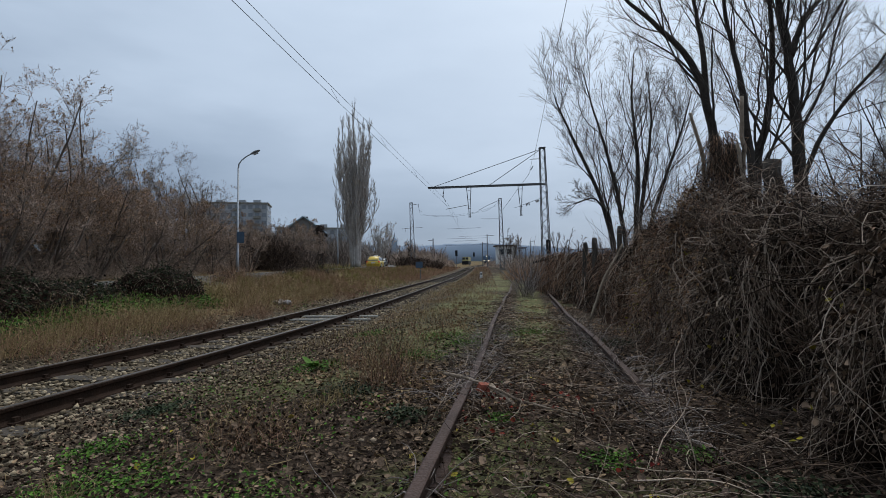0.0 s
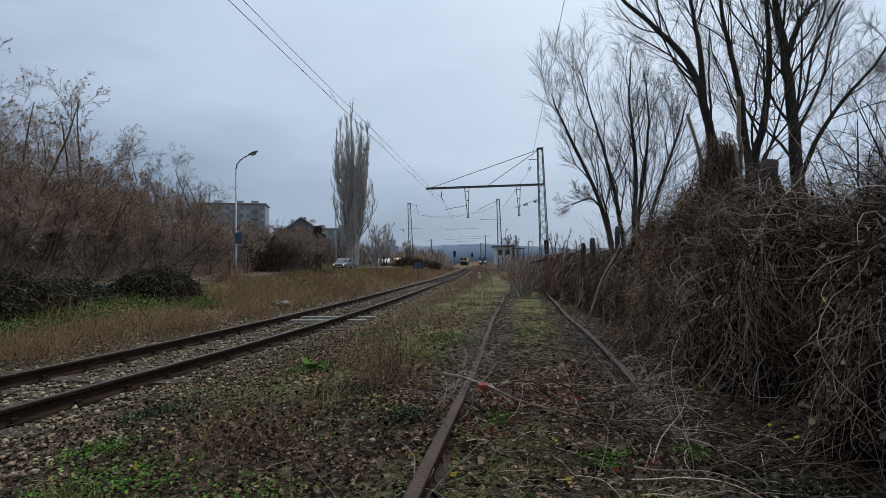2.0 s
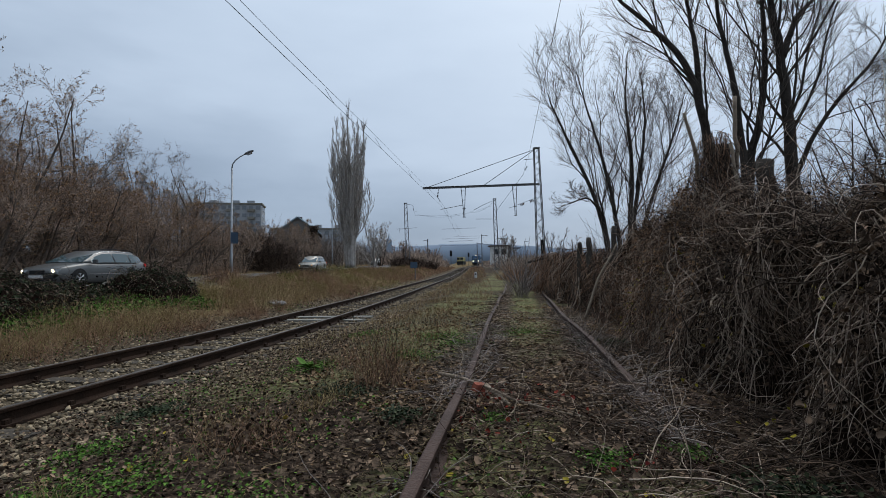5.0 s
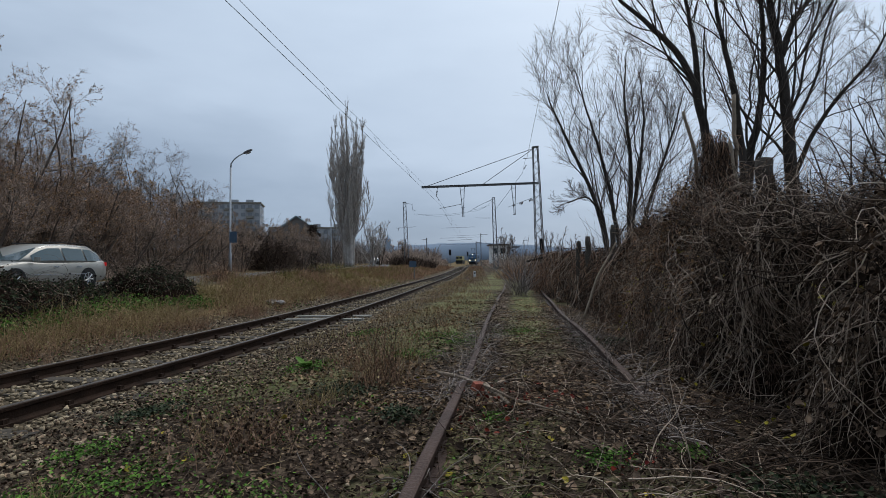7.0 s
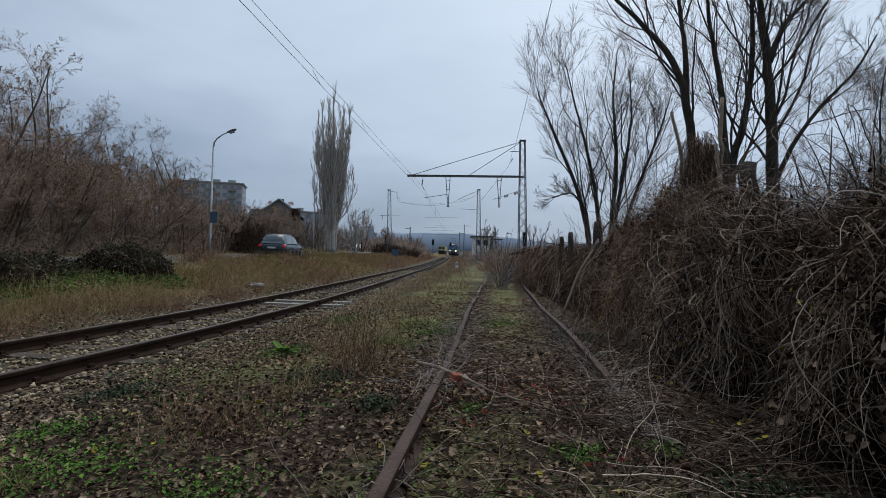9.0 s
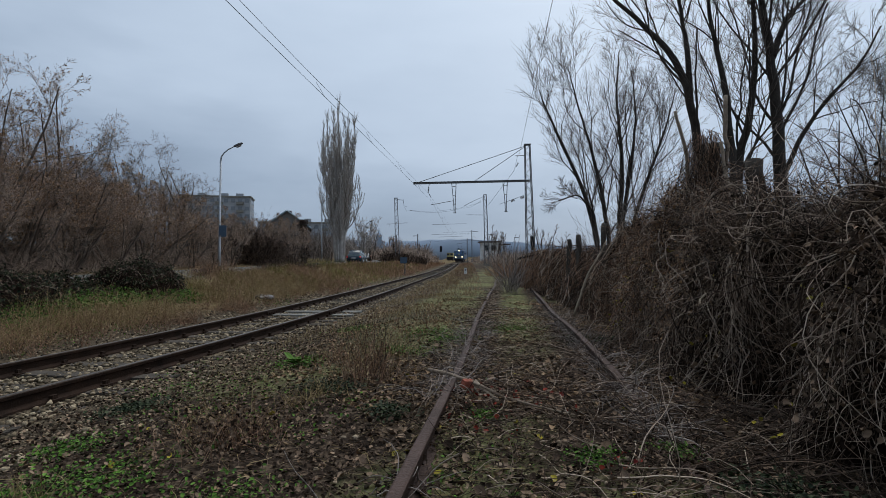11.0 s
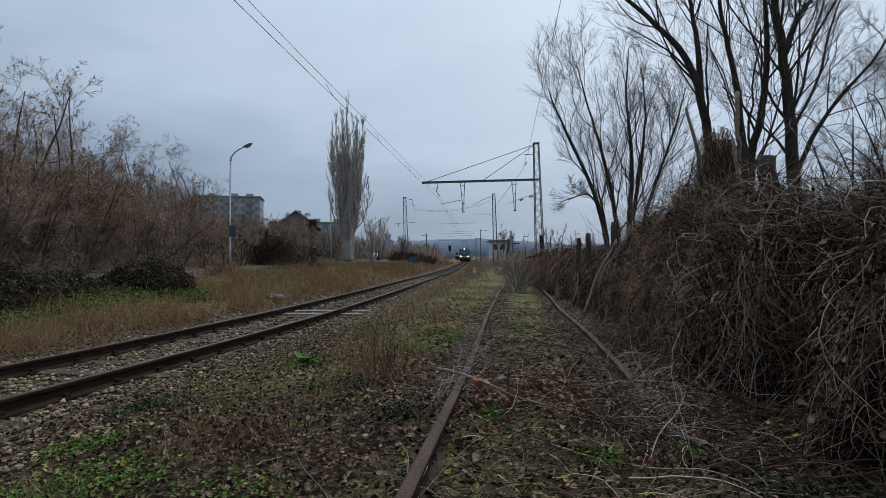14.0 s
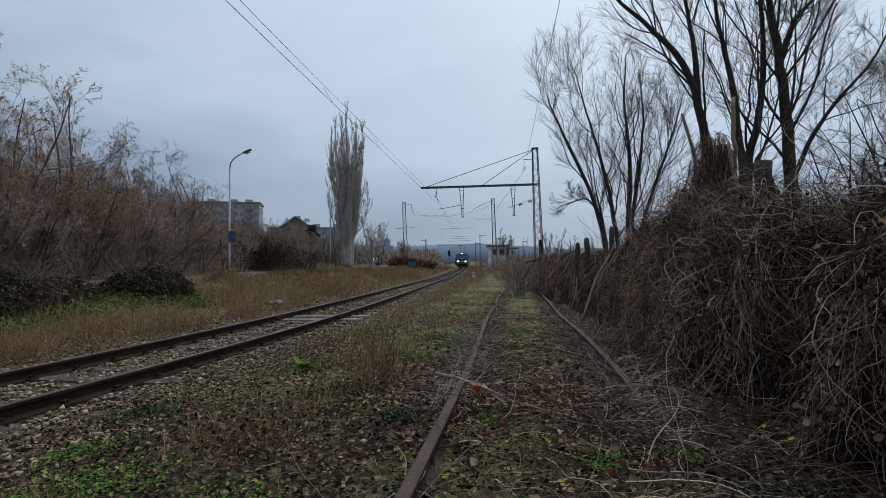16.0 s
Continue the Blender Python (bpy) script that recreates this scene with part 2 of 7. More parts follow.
# ---------- mesh helpers ----------
class Mesh:
    """Collects vertices and faces of one mesh."""

    def __init__(self):
        self.v, self.f, self.count = [], [], 0

    def add(self, verts, faces):
        k = self.count
        self.v.append(np.asarray(verts, float).reshape(-1, 3))
        self.f.extend([tuple(i + k for i in f) for f in faces])
        self.count += len(self.v[-1])
        return self

    def box(self, c, s, m=None, taper=1.0, bevel=0.0):
        x, y, z = (a / 2 for a in s)
        b = min(bevel, x * 0.9, y * 0.9) if bevel else 0
        def ring(k, h):
            X, Y = x * k, y * k
            if not b:
                return [(-X, -Y, h), (X, -Y, h), (X, Y, h), (-X, Y, h)]
            return [(-X + b, -Y, h), (X - b, -Y, h), (X, -Y + b, h), (X, Y - b, h), (X - b, Y, h), (-X + b, Y, h), (-X, Y - b, h), (-X, -Y + b, h)]
        lo, hi = ring(1, -z), ring(taper, z)
        n = len(lo)
        vs = [Vector(p) for p in lo + hi]
        if m is not None:
            vs = [m @ p for p in vs]
        vs = [(p.x + c[0], p.y + c[1], p.z + c[2]) for p in vs]
        fs = [tuple(range(n))[::-1], tuple(range(n, 2 * n))] + [(i, (i + 1) % n, n + (i + 1) % n, n + i) for i in range(n)]
        return self.add(vs, fs)

    def tube(self, pts, radii, sides=6, caps=True):
        p = np.asarray(pts, float)
        n = len(p)
        r = np.broadcast_to(np.asarray(radii, float), (n,)) if np.ndim(radii) == 0 else np.interp(np.linspace(0, 1, n), np.linspace(0, 1, len(radii)), radii)
        d = np.gradient(p, axis=0)
        d /= np.linalg.norm(d, axis=1, keepdims=True) + 1e-9
        up = np.array([0.0, 0, 1]) if abs(d[0, 2]) < 0.85 else np.array([1.0, 0, 0])
        a = np.cross(d, up)
        a /= np.linalg.norm(a, axis=1, keepdims=True) + 1e-9
        b = np.cross(d, a)
        ang = np.arange(sides) * 2 * np.pi / sides
        v = p[:, None] + r[:, None, None] * (a[:, None] * np.cos(ang)[None, :, None] + b[:, None] * np.sin(ang)[None, :, None])
        fs = [(i * sides + j, i * sides + (j + 1) % sides, (i + 1) * sides + (j + 1) % sides, (i + 1) * sides + j) for i in range(n - 1) for j in range(sides)]
        if caps:
            fs += [tuple(range(sides))[::-1], tuple(range((n - 1) * sides, n * sides))]
        return self.add(v.reshape(-1, 3), fs)

    def loft(self, rings, closed=True):
        n = len(rings[0])
        fs = [(i * n + j, i * n + (j + 1) % n, (i + 1) * n + (j + 1) % n, (i + 1) * n + j) for i in range(len(rings) - 1) for j in range(n if closed else n - 1)]
        if closed:
            fs += [tuple(range(n))[::-1], tuple(range((len(rings) - 1) * n, len(rings) * n))]
        return self.add([q for r in rings for q in r], fs)

    def data(self, name, mat, smooth=False):
        me = bpy.data.meshes.new(name)
        me.from_pydata(np.concatenate(self.v).tolist(), [], self.f)
        me.materials.append(mat)
        if smooth:
            me.polygons.foreach_set("use_smooth", [True] * len(me.polygons))
        me.update()
        return me

    def obj(self, name, mat, parent=None, label="", smooth=False):
        ob = new(name, self.data(name, mat, smooth))
        ob.parent = parent
        if label:
            ob["label"] = label
        return ob


def empty(name, m=None):
    e = new(name)
    e.empty_display_size = 0.2
    if m is not None:
        e.matrix_world = m
    return e


def fast_tubes(name, lines, radii, mat, sides=3):
    """Thousands of thin tapered stems as one mesh. lines: array (N, K, 3); radii: (N,) at the root."""
    p = np.asarray(lines, float)
    n, k, _ = p.shape
    taper = np.linspace(1.0, 0.35, k)
    d = np.gradient(p, axis=1)
    d /= np.linalg.norm(d, axis=2, keepdims=True) + 1e-9
    up = np.where(np.abs(d[:, :1, 2:3]) < 0.85, np.array([0.0, 0, 1]), np.array([1.0, 0, 0]))
    a = np.cross(d, np.broadcast_to(up, d.shape))
    a /= np.linalg.norm(a, axis=2, keepdims=True) + 1e-9
    b = np.cross(d, a)
    ang = np.arange(sides) * 2 * np.pi / sides
    r = (np.asarray(radii)[:, None] * taper)[:, :, None, None]
    v = p[:, :, None] + r * (a[:, :, None] * np.cos(ang)[None, None, :, None] + b[:, :, None] * np.sin(ang)[None, None, :, None])
    i, j = np.meshgrid(np.arange(k - 1), np.arange(sides), indexing="ij")
    q = np.stack([i * sides + j, i * sides + (j + 1) % sides, (i + 1) * sides + (j + 1) % sides, (i + 1) * sides + j], -1).reshape(-1, 4)
    f = (np.arange(n)[:, None, None] * (k * sides) + q[None]).reshape(-1, 4)
    return raw_mesh(name, v.reshape(-1, 3), f, mat, True)


def curls(name, p, d, length, radius, mat, q, label, category="bramble", k=12, curl=2.0, jitter=0.15, sink=0.05, pull=None, floor=None, sides=3):
    """Free stems that curl and droop. p, d: starts and first directions (N, 3); pull(p): where they are drawn back to."""
    n = len(p)
    ax = q.normal(0, 1, (n, 3))
    ax /= np.linalg.norm(ax, axis=1, keepdims=True)
    step = (q.uniform(*length, n) / (k - 1))[:, None]
    rate = q.normal(0, curl, n)[:, None]
    d = d / (np.linalg.norm(d, axis=1, keepdims=True) + 1e-9)
    pts = [p]
    for i in range(k - 1):
        d = d + np.cross(ax, d) * rate * step + q.normal(0, jitter, (n, 3))
        d[:, 2] -= sink
        if pull is not None:
            d = d + pull(pts[-1])
        d /= np.linalg.norm(d, axis=1, keepdims=True) + 1e-9
        nxt = pts[-1] + d * step
        if floor is not None:
            nxt[:, 2] = np.maximum(nxt[:, 2], floor(nxt))
        pts.append(nxt)
    return tagged(new(name, fast_tubes(name, np.stack(pts, 1), q.uniform(*radius, n), mat, sides)), label, category, kind="stuff")


def raw_mesh(name, v, f, mat, smooth=False):
    me = bpy.data.meshes.new(name)
    v, f = np.ascontiguousarray(v, dtype=np.float32), np.ascontiguousarray(f, dtype=np.int32)
    w = f.shape[1]
    me.vertices.add(len(v))
    me.vertices.foreach_set("co", v.ravel())
    me.loops.add(f.size)
    me.loops.foreach_set("vertex_index", f.ravel())
    me.polygons.add(len(f))
    me.polygons.foreach_set("loop_start", np.arange(0, f.size, w, dtype=np.int32))
    if smooth:
        me.polygons.foreach_set("use_smooth", np.ones(len(f), bool))
    me.materials.append(mat)
    me.update(calc_edges=True)
    return me


def leaves(name, centres, size, mat, flat=0.5, fold=0.25, rng=None):
    """Small folded leaves (two quads each) scattered at centres; flat: 1 lies on the ground."""
    rng = rng or np.random.default_rng(5)
    c = np.asarray(centres, float)
    n = len(c)
    s = np.asarray(size) * rng.uniform(0.6, 1.3, n) if np.ndim(size) == 0 else np.asarray(size)
    yaw = rng.uniform(0, 2 * np.pi, n)
    d = np.stack([np.cos(yaw), np.sin(yaw), rng.normal(0, 1 - flat, n)], 1)
    d /= np.linalg.norm(d, axis=1, keepdims=True)
    nrm = np.stack([rng.normal(0, 1 - flat, n), rng.normal(0, 1 - flat, n), np.ones(n)], 1)
    side = np.cross(nrm, d)
    side /= np.linalg.norm(side, axis=1, keepdims=True)
    up = np.cross(d, side)
    S = s[:, None]
    wdt = rng.uniform(0.3, 0.5, n)[:, None]
    lift = fold * S * rng.uniform(0.2, 1.5, n)[:, None]
    ring = []
    for k in range(7):
        t = k * 2 * np.pi / 7 + 0.2
        rad = S * rng.uniform(0.36, 0.6, n)[:, None]
        ring.append(c + d * rad * math.cos(t) + side * rad * wdt * 1.9 * math.sin(t) + up * lift * (0.2 + abs(math.sin(t)) * rng.uniform(0.3, 1.1, n)[:, None]))
    v = np.stack(ring + [c], 1)
    q = np.array([[i, (i + 1) % 7, 7] for i in range(7)])
    return raw_mesh(name, v.reshape(-1, 3), (np.arange(n)[:, None, None] * 8 + q[None]).reshape(-1, 3), mat)


def blades(name, roots, height, width, mat, lean=0.4, rng=None):
    """Grass blades: thin bent triangles strips."""
    rng = rng or np.random.default_rng(6)
    c = np.asarray(roots, float)
    n = len(c)
    h = np.asarray(height) * rng.uniform(0.5, 1.25, n)
    yaw = rng.uniform(0, 2 * np.pi, n)
    d = np.stack([np.cos(yaw), np.sin(yaw), np.zeros(n)], 1)
    w = np.stack([-np.sin(yaw + 0.8), np.cos(yaw + 0.8), np.zeros(n)], 1) * width
    k = (np.abs(rng.normal(0, lean, n)) * h)[:, None]
    z = np.array([0, 0, 1.0])
    H = h[:, None]
    v = np.stack([c - w, c + w, c + z * H * 0.55 + d * k * 0.35 - w * 0.7, c + z * H * 0.55 + d * k * 0.35 + w * 0.7, c + z * H * 0.92 + d * k], 1)
    q = np.array([[0, 1, 3], [0, 3, 2], [2, 3, 4]])
    return raw_mesh(name, v.reshape(-1, 3), (np.arange(n)[:, None, None] * 5 + q[None]).reshape(-1, 3), mat)


def stones(name, centres, size, mat, rng):
    """Loose angular stones: squashed, dented octahedral lumps of 20 faces."""
    g = (1 + 5 ** 0.5) / 2
    iv = np.array([(-1, g, 0), (1, g, 0), (-1, -g, 0), (1, -g, 0), (0, -1, g), (0, 1, g), (0, -1, -g), (0, 1, -g), (g, 0, -1), (g, 0, 1), (-g, 0, -1), (-g, 0, 1)]) / 1.9
    fc = np.array([(0, 11, 5), (0, 5, 1), (0, 1, 7), (0, 7, 10), (0, 10, 11), (1, 5, 9), (5, 11, 4), (11, 10, 2), (10, 7, 6), (7, 1, 8), (3, 9, 4), (3, 4, 2), (3, 2, 6), (3, 6, 8), (3, 8, 9), (4, 9, 5), (2, 4, 11), (6, 2, 10), (8, 6, 7), (9, 8, 1)])
    n = len(centres)
    v = iv[None] * rng.uniform(0.7, 1.25, (n, 12, 1))
    sc = rng.uniform(0.55, 1.2, (n, 1, 3)) * (np.asarray(size).reshape(-1, 1, 1) if np.ndim(size) else size)
    sc[:, :, 2] *= 0.7
    v = v * sc
    a = rng.uniform(0, 2 * np.pi, n)
    ca, sa = np.cos(a)[:, None], np.sin(a)[:, None]
    x, y = v[:, :, 0] * ca - v[:, :, 1] * sa, v[:, :, 0] * sa + v[:, :, 1] * ca
    v = np.stack([x, y, v[:, :, 2]], 2) + np.asarray(centres)[:, None]
    return raw_mesh(name, v.reshape(-1, 3), (np.arange(n)[:, None, None] * 12 + fc[None]).reshape(-1, 3), mat)


# ---------- the lie of the land ----------
def smooth(a, b, x):
    t = np.clip((np.asarray(x, float) - a) / (b - a), 0, 1)
    return t * t * (3 - 2 * t)


TRACK_Y = np.array([-60, -20, 0, 4.5, 7.6, 12.5, 20, 28, 53, 80, 105, 129, 170, 215, 270, 400])
TRACK_X = np.array([-14.0, -8.6, -5.35, -4.5, -3.9, -3.18, -2.45, -1.78, 0.3, 2.5, 4.4, 5.9, 10.6, 17.2, 26.5, 50])


def track_x(y):
    """Centre of the used track."""
    y = np.asarray(y, float)
    out = np.zeros_like(y)
    for o in np.linspace(-1, 1, 9):
        out = out + np.interp(y + o * np.clip(np.abs(y) * 0.18, 1.5, 18), TRACK_Y, TRACK_X)
    return out / 9


def old_left(y):
    """Left rail of the disused siding."""
    return -0.52 + 0.146 * np.asarray(y, float)


def rise(y):
    y = np.asarray(y, float)
    return np.where(y > 45, 0.0105 * (np.sqrt((np.maximum(y, 45) - 45) ** 2 + 400) - 20), 0.0)


def road_x(y):
    y = np.asarray(y, float)
    return -11.85 + 0.03 * (y - 20) - 0.035 * (np.sqrt((24 - y) ** 2 + 16) + 24 - y)


def road_z(y):
    y = np.asarray(y, float)
    return 0.55 + 0.009 * np.clip(y - 22, 0, 90) + rise(y) * 0.3


def lumps(x, y, s, seed=0):
    """Cheap smooth noise from summed sines, -1 to 1."""
    x, y = np.asarray(x, float) * s, np.asarray(y, float) * s
    return (np.sin(x * 1.3 + 1.7 * np.sin(y * 0.9 + seed)) + np.sin(y * 1.1 + 1.3 * np.sin(x * 1.2 + seed * 2.1)) + np.sin((x + y) * 0.7 + seed) * 0.8) / 2.8


def ground_z(x, y):
    x, y = np.asarray(x, float), np.asarray(y, float)
    tx = track_x(y)
    off = x - tx
    z = rise(y) - 0.03 + 0.025 * lumps(x, y, 1.7, 1) + 0.02 * lumps(x, y, 4.3, 2)
    bed = smooth(-2.6, -1.6, off) * (1 - smooth(1.3, 2.9, off))
    z = z * (1 - bed) + (rise(y) - 0.165 + 0.008 * lumps(x, y, 6, 3)) * bed
    up = smooth(0.0, 1.0, (tx - 1.9 - x) / np.maximum(tx - 1.9 - (road_x(y) + 4.0), 1.0))
    z = z + up * (road_z(y) - rise(y) + 0.04)
    bank = np.exp(-((x - road_x(y) - 5.0) / 1.3) ** 2) * smooth(16, 24, y) * smooth(60, 42, y) * 0.2
    z = z + bank * (1 + 0.5 * lumps(x, y, 0.7, 4))
    d = road_x(y) - x
    road = smooth(3.95, 3.55, np.abs(d))
    z = z * (1 - road) + (road_z(y) - 0.03) * road
    z = z + smooth(3.8, 12, d) * (0.5 + 0.012 * np.clip(d - 4, 0, 200)) * 1.0
    return z


def axis(stops):
    out = []
    for (a, b, s) in stops:
        out.extend(np.arange(a, b - 1e-6, s))
    return np.array(out + [stops[-1][1]])


def weights(x, y):
    """How mossy, stony and dry-grassy the soil is."""
    tx = track_x(y)
    off = x - tx
    ol = x - old_left(y)
    moss = smooth(0.1, 0.7, lumps(x, y, 1.1, 5) + 0.5 * lumps(x, y, 3.1, 6) - 0.15)
    moss = np.maximum(moss * 0.75, smooth(0.25, 0.5, ol) * (1 - smooth(1.0, 1.3, ol)) * smooth(4.6, 7.5, y) * (0.75 + 0.3 * lumps(x, y, 2.2, 7)))
    moss = np.maximum(moss, smooth(-2.6, -1.5, ol) * smooth(0.2, -0.4, ol) * smooth(5, 10, y) * (0.6 + 0.5 * lumps(x, y, 0.9, 8)))
    stony = (1 - smooth(1.2, 2.5, np.abs(off + 0.0))) * 1.0
    stony = np.maximum(stony, smooth(2.6, 1.2, off) * smooth(0.5, 1.0, off) * 0.9)
    dry = smooth(-1.9, -2.8, off)
    return np.clip(moss, 0, 1), np.clip(stony, 0, 1), np.clip(dry, 0, 1)


def ground_material():
    m = bpy.data.materials.new("trackside_soil")
    m.use_nodes = True
    n, l = m.node_tree.nodes, m.node_tree.links
    b = n["Principled BSDF"]
    b.inputs["Roughness"].default_value = 0.95
    b.inputs["Specular IOR Level"].default_value = 0.05
    co = n.new("ShaderNodeTexCoord")

    def noise_ramp(scale, stops, detail=6):
        t = n.new("ShaderNodeTexNoise")
        t.inputs["Scale"].default_value, t.inputs["Detail"].default_value, t.inputs["Roughness"].default_value = scale, detail, 0.7
        l.new(co.outputs["Object"], t.inputs["Vector"])
        r = n.new("ShaderNodeValToRGB")
        while len(r.color_ramp.elements) < len(stops):
            r.color_ramp.elements.new(0.5)
        for el, (p, c) in zip(r.color_ramp.elements, stops):
            el.position, el.color = p, (*c, 1)
        l.new(t.outputs["Fac"], r.inputs[0])
        return r.outputs[0], t.outputs["Fac"]

    soil, fine = noise_ramp(14, ((0.36, (0.008, 0.006, 0.0045)), (0.5, (0.042, 0.029, 0.02)), (0.66, (0.16, 0.118, 0.083))))
    moss, _ = noise_ramp(9, ((0.34, (0.04, 0.038, 0.02)), (0.5, (0.15, 0.155, 0.065)), (0.66, (0.32, 0.31, 0.17))))
    stone, _ = noise_ramp(30, ((0.32, (0.025, 0.019, 0.013)), (0.5, (0.095, 0.074, 0.05)), (0.7, (0.22, 0.175, 0.118))))
    dry, _ = noise_ramp(5, ((0.32, (0.05, 0.034, 0.017)), (0.5, (0.14, 0.1, 0.05)), (0.68, (0.24, 0.18, 0.09))))
    att = n.new("ShaderNodeAttribute")
    att.attribute_name = "cover"
    sp = n.new("ShaderNodeSeparateColor")
    l.new(att.outputs["Color"], sp.inputs[0])
    last = soil
    patch = n.new("ShaderNodeTexNoise")
    patch.inputs["Scale"].default_value, patch.inputs["Detail"].default_value, patch.inputs["Roughness"].default_value = 5.5, 6.0, 0.75
    l.new(co.outputs["Object"], patch.inputs["Vector"])
    cut = n.new("ShaderNodeMapRange")
    cut.inputs["From Min"].default_value, cut.inputs["From Max"].default_value = 0.33, 0.49
    l.new(patch.outputs["Fac"], cut.inputs["Value"])
    broken = n.new("ShaderNodeMath")
    broken.operation = "MULTIPLY"
    l.new(sp.outputs["Red"], broken.inputs[0])
    l.new(cut.outputs["Result"], broken.inputs[1])
    for chan, colour in zip(("Red", "Green", "Blue"), (moss, stone, dry)):
        mx = n.new("ShaderNodeMix")
        mx.data_type = "RGBA"
        l.new(broken.outputs[0] if chan == "Red" else sp.outputs[chan], mx.inputs["Factor"])
        l.new(last, mx.inputs["A"])
        l.new(colour, mx.inputs["B"])
        last = mx.outputs["Result"]
    l.new(last, b.inputs["Base Color"])
    bp = n.new("ShaderNodeBump")
    bp.inputs["Strength"].default_value, bp.inputs["Distance"].default_value = 0.9, 0.04
    l.new(fine, bp.inputs["Height"])
    l.new(bp.outputs[0], b.inputs["Normal"])
    return m


def make_ground():
    xs = axis([(-900, -200, 100), (-200, -60, 20), (-60, -20, 4), (-20, -8, 0.6), (-8, 5, 0.13), (5, 14, 0.6), (14, 60, 5), (60, 200, 20), (200, 900, 100)])
    ys = axis([(-300, -60, 60), (-60, -5, 6), (-5, 1.6, 0.6), (1.6, 11, 0.13), (11, 30, 0.3), (30, 80, 1.5), (80, 300, 8), (300, 2400, 150)])
    X, Y = np.meshgrid(xs, ys)
    Z = ground_z(X, Y) + rng0.normal(0, 0.006, X.shape) * (np.abs(X) < 9)
    nx, ny = len(xs), len(ys)
    i, j = np.meshgrid(np.arange(ny - 1), np.arange(nx - 1), indexing="ij")
    k = (i * nx + j).ravel()
    me = raw_mesh("ground", np.stack([X, Y, Z], -1).reshape(-1, 3), np.stack([k, k + 1, k + nx + 1, k + nx], 1), ground_material(), True)
    mo, st, dr = weights(X, Y)
    col = np.stack([mo, st, dr, np.ones_like(mo)], -1).reshape(-1, 4).astype(np.float32)
    at = me.color_attributes.new("cover", "FLOAT_COLOR", "POINT")
    at.data.foreach_set("color", col.ravel())
    return tagged(new("ground", me), "trackside ground of dark soil, moss, gravel and dry grass", "ground", kind="structure")


rng0 = np.random.default_rng(11)
make_ground()


# ---------- road behind the verge ----------
def make_road():
    ys = np.concatenate([np.arange(-200, 90, 4.0), np.arange(90, 330, 10.0)])
    m = Mesh()
    rings = []
    for y in ys:
        c, z = float(road_x(y)), float(road_z(y))
        rings.append([(c - 3.6, y, z - 0.3), (c - 3.6, y, z + 0.0), (c, y, z + 0.04), (c + 3.6, y, z + 0.0), (c + 3.6, y, z - 0.3)])
    m.loft(rings)
    road = tagged(m.obj("road", ASPHALT), "grey asphalt two-lane road along the railway", "road", kind="structure")
    for side in (-1, 1):
        k = Mesh()
        k.loft([[(float(road_x(y)) + side * 3.61 - 0.08, y, float(road_z(y)) - 0.3), (float(road_x(y)) + side * 3.61 - 0.08, y, float(road_z(y)) + 0.1), (float(road_x(y)) + side * 3.61 + 0.08, y, float(road_z(y)) + 0.1), (float(road_x(y)) + side * 3.61 + 0.08, y, float(road_z(y)) - 0.3)] for y in ys])
        tagged(k.obj("kerb", CONCRETE), "worn pale concrete kerb of the road", "kerb", kind="structure")
    return road


make_road()


# ---------- tracks ----------
def rail_mesh(xf, y0, y1, top, step, mat, height=0.16, h2=None):
    """A flat-bottomed rail following xf(y)."""
    prof = [(-0.07, -height), (0.07, -height), (0.065, -height + 0.02), (0.012, -height + 0.045), (0.01, -0.05), (0.034, -0.035), (0.036, -0.006), (0.026, 0.0), (-0.026, 0.0), (-0.036, -0.006), (-0.034, -0.035), (-0.01, -0.05), (-0.012, -height + 0.045), (-0.065, -height + 0.02)]
    ys = [y0]
    while ys[-1] < y1:
        ys.append(ys[-1] + step * (1 + max(0, ys[-1]) * 0.06))
    m = Mesh()
    rings = []
    for y in ys:
        x, z = float(xf(y)), top + float(rise(y)) + (h2(y) if h2 else 0)
        rings.append([(x + a, y, z + b) for a, b in prof])
    m.loft(rings)
    return m


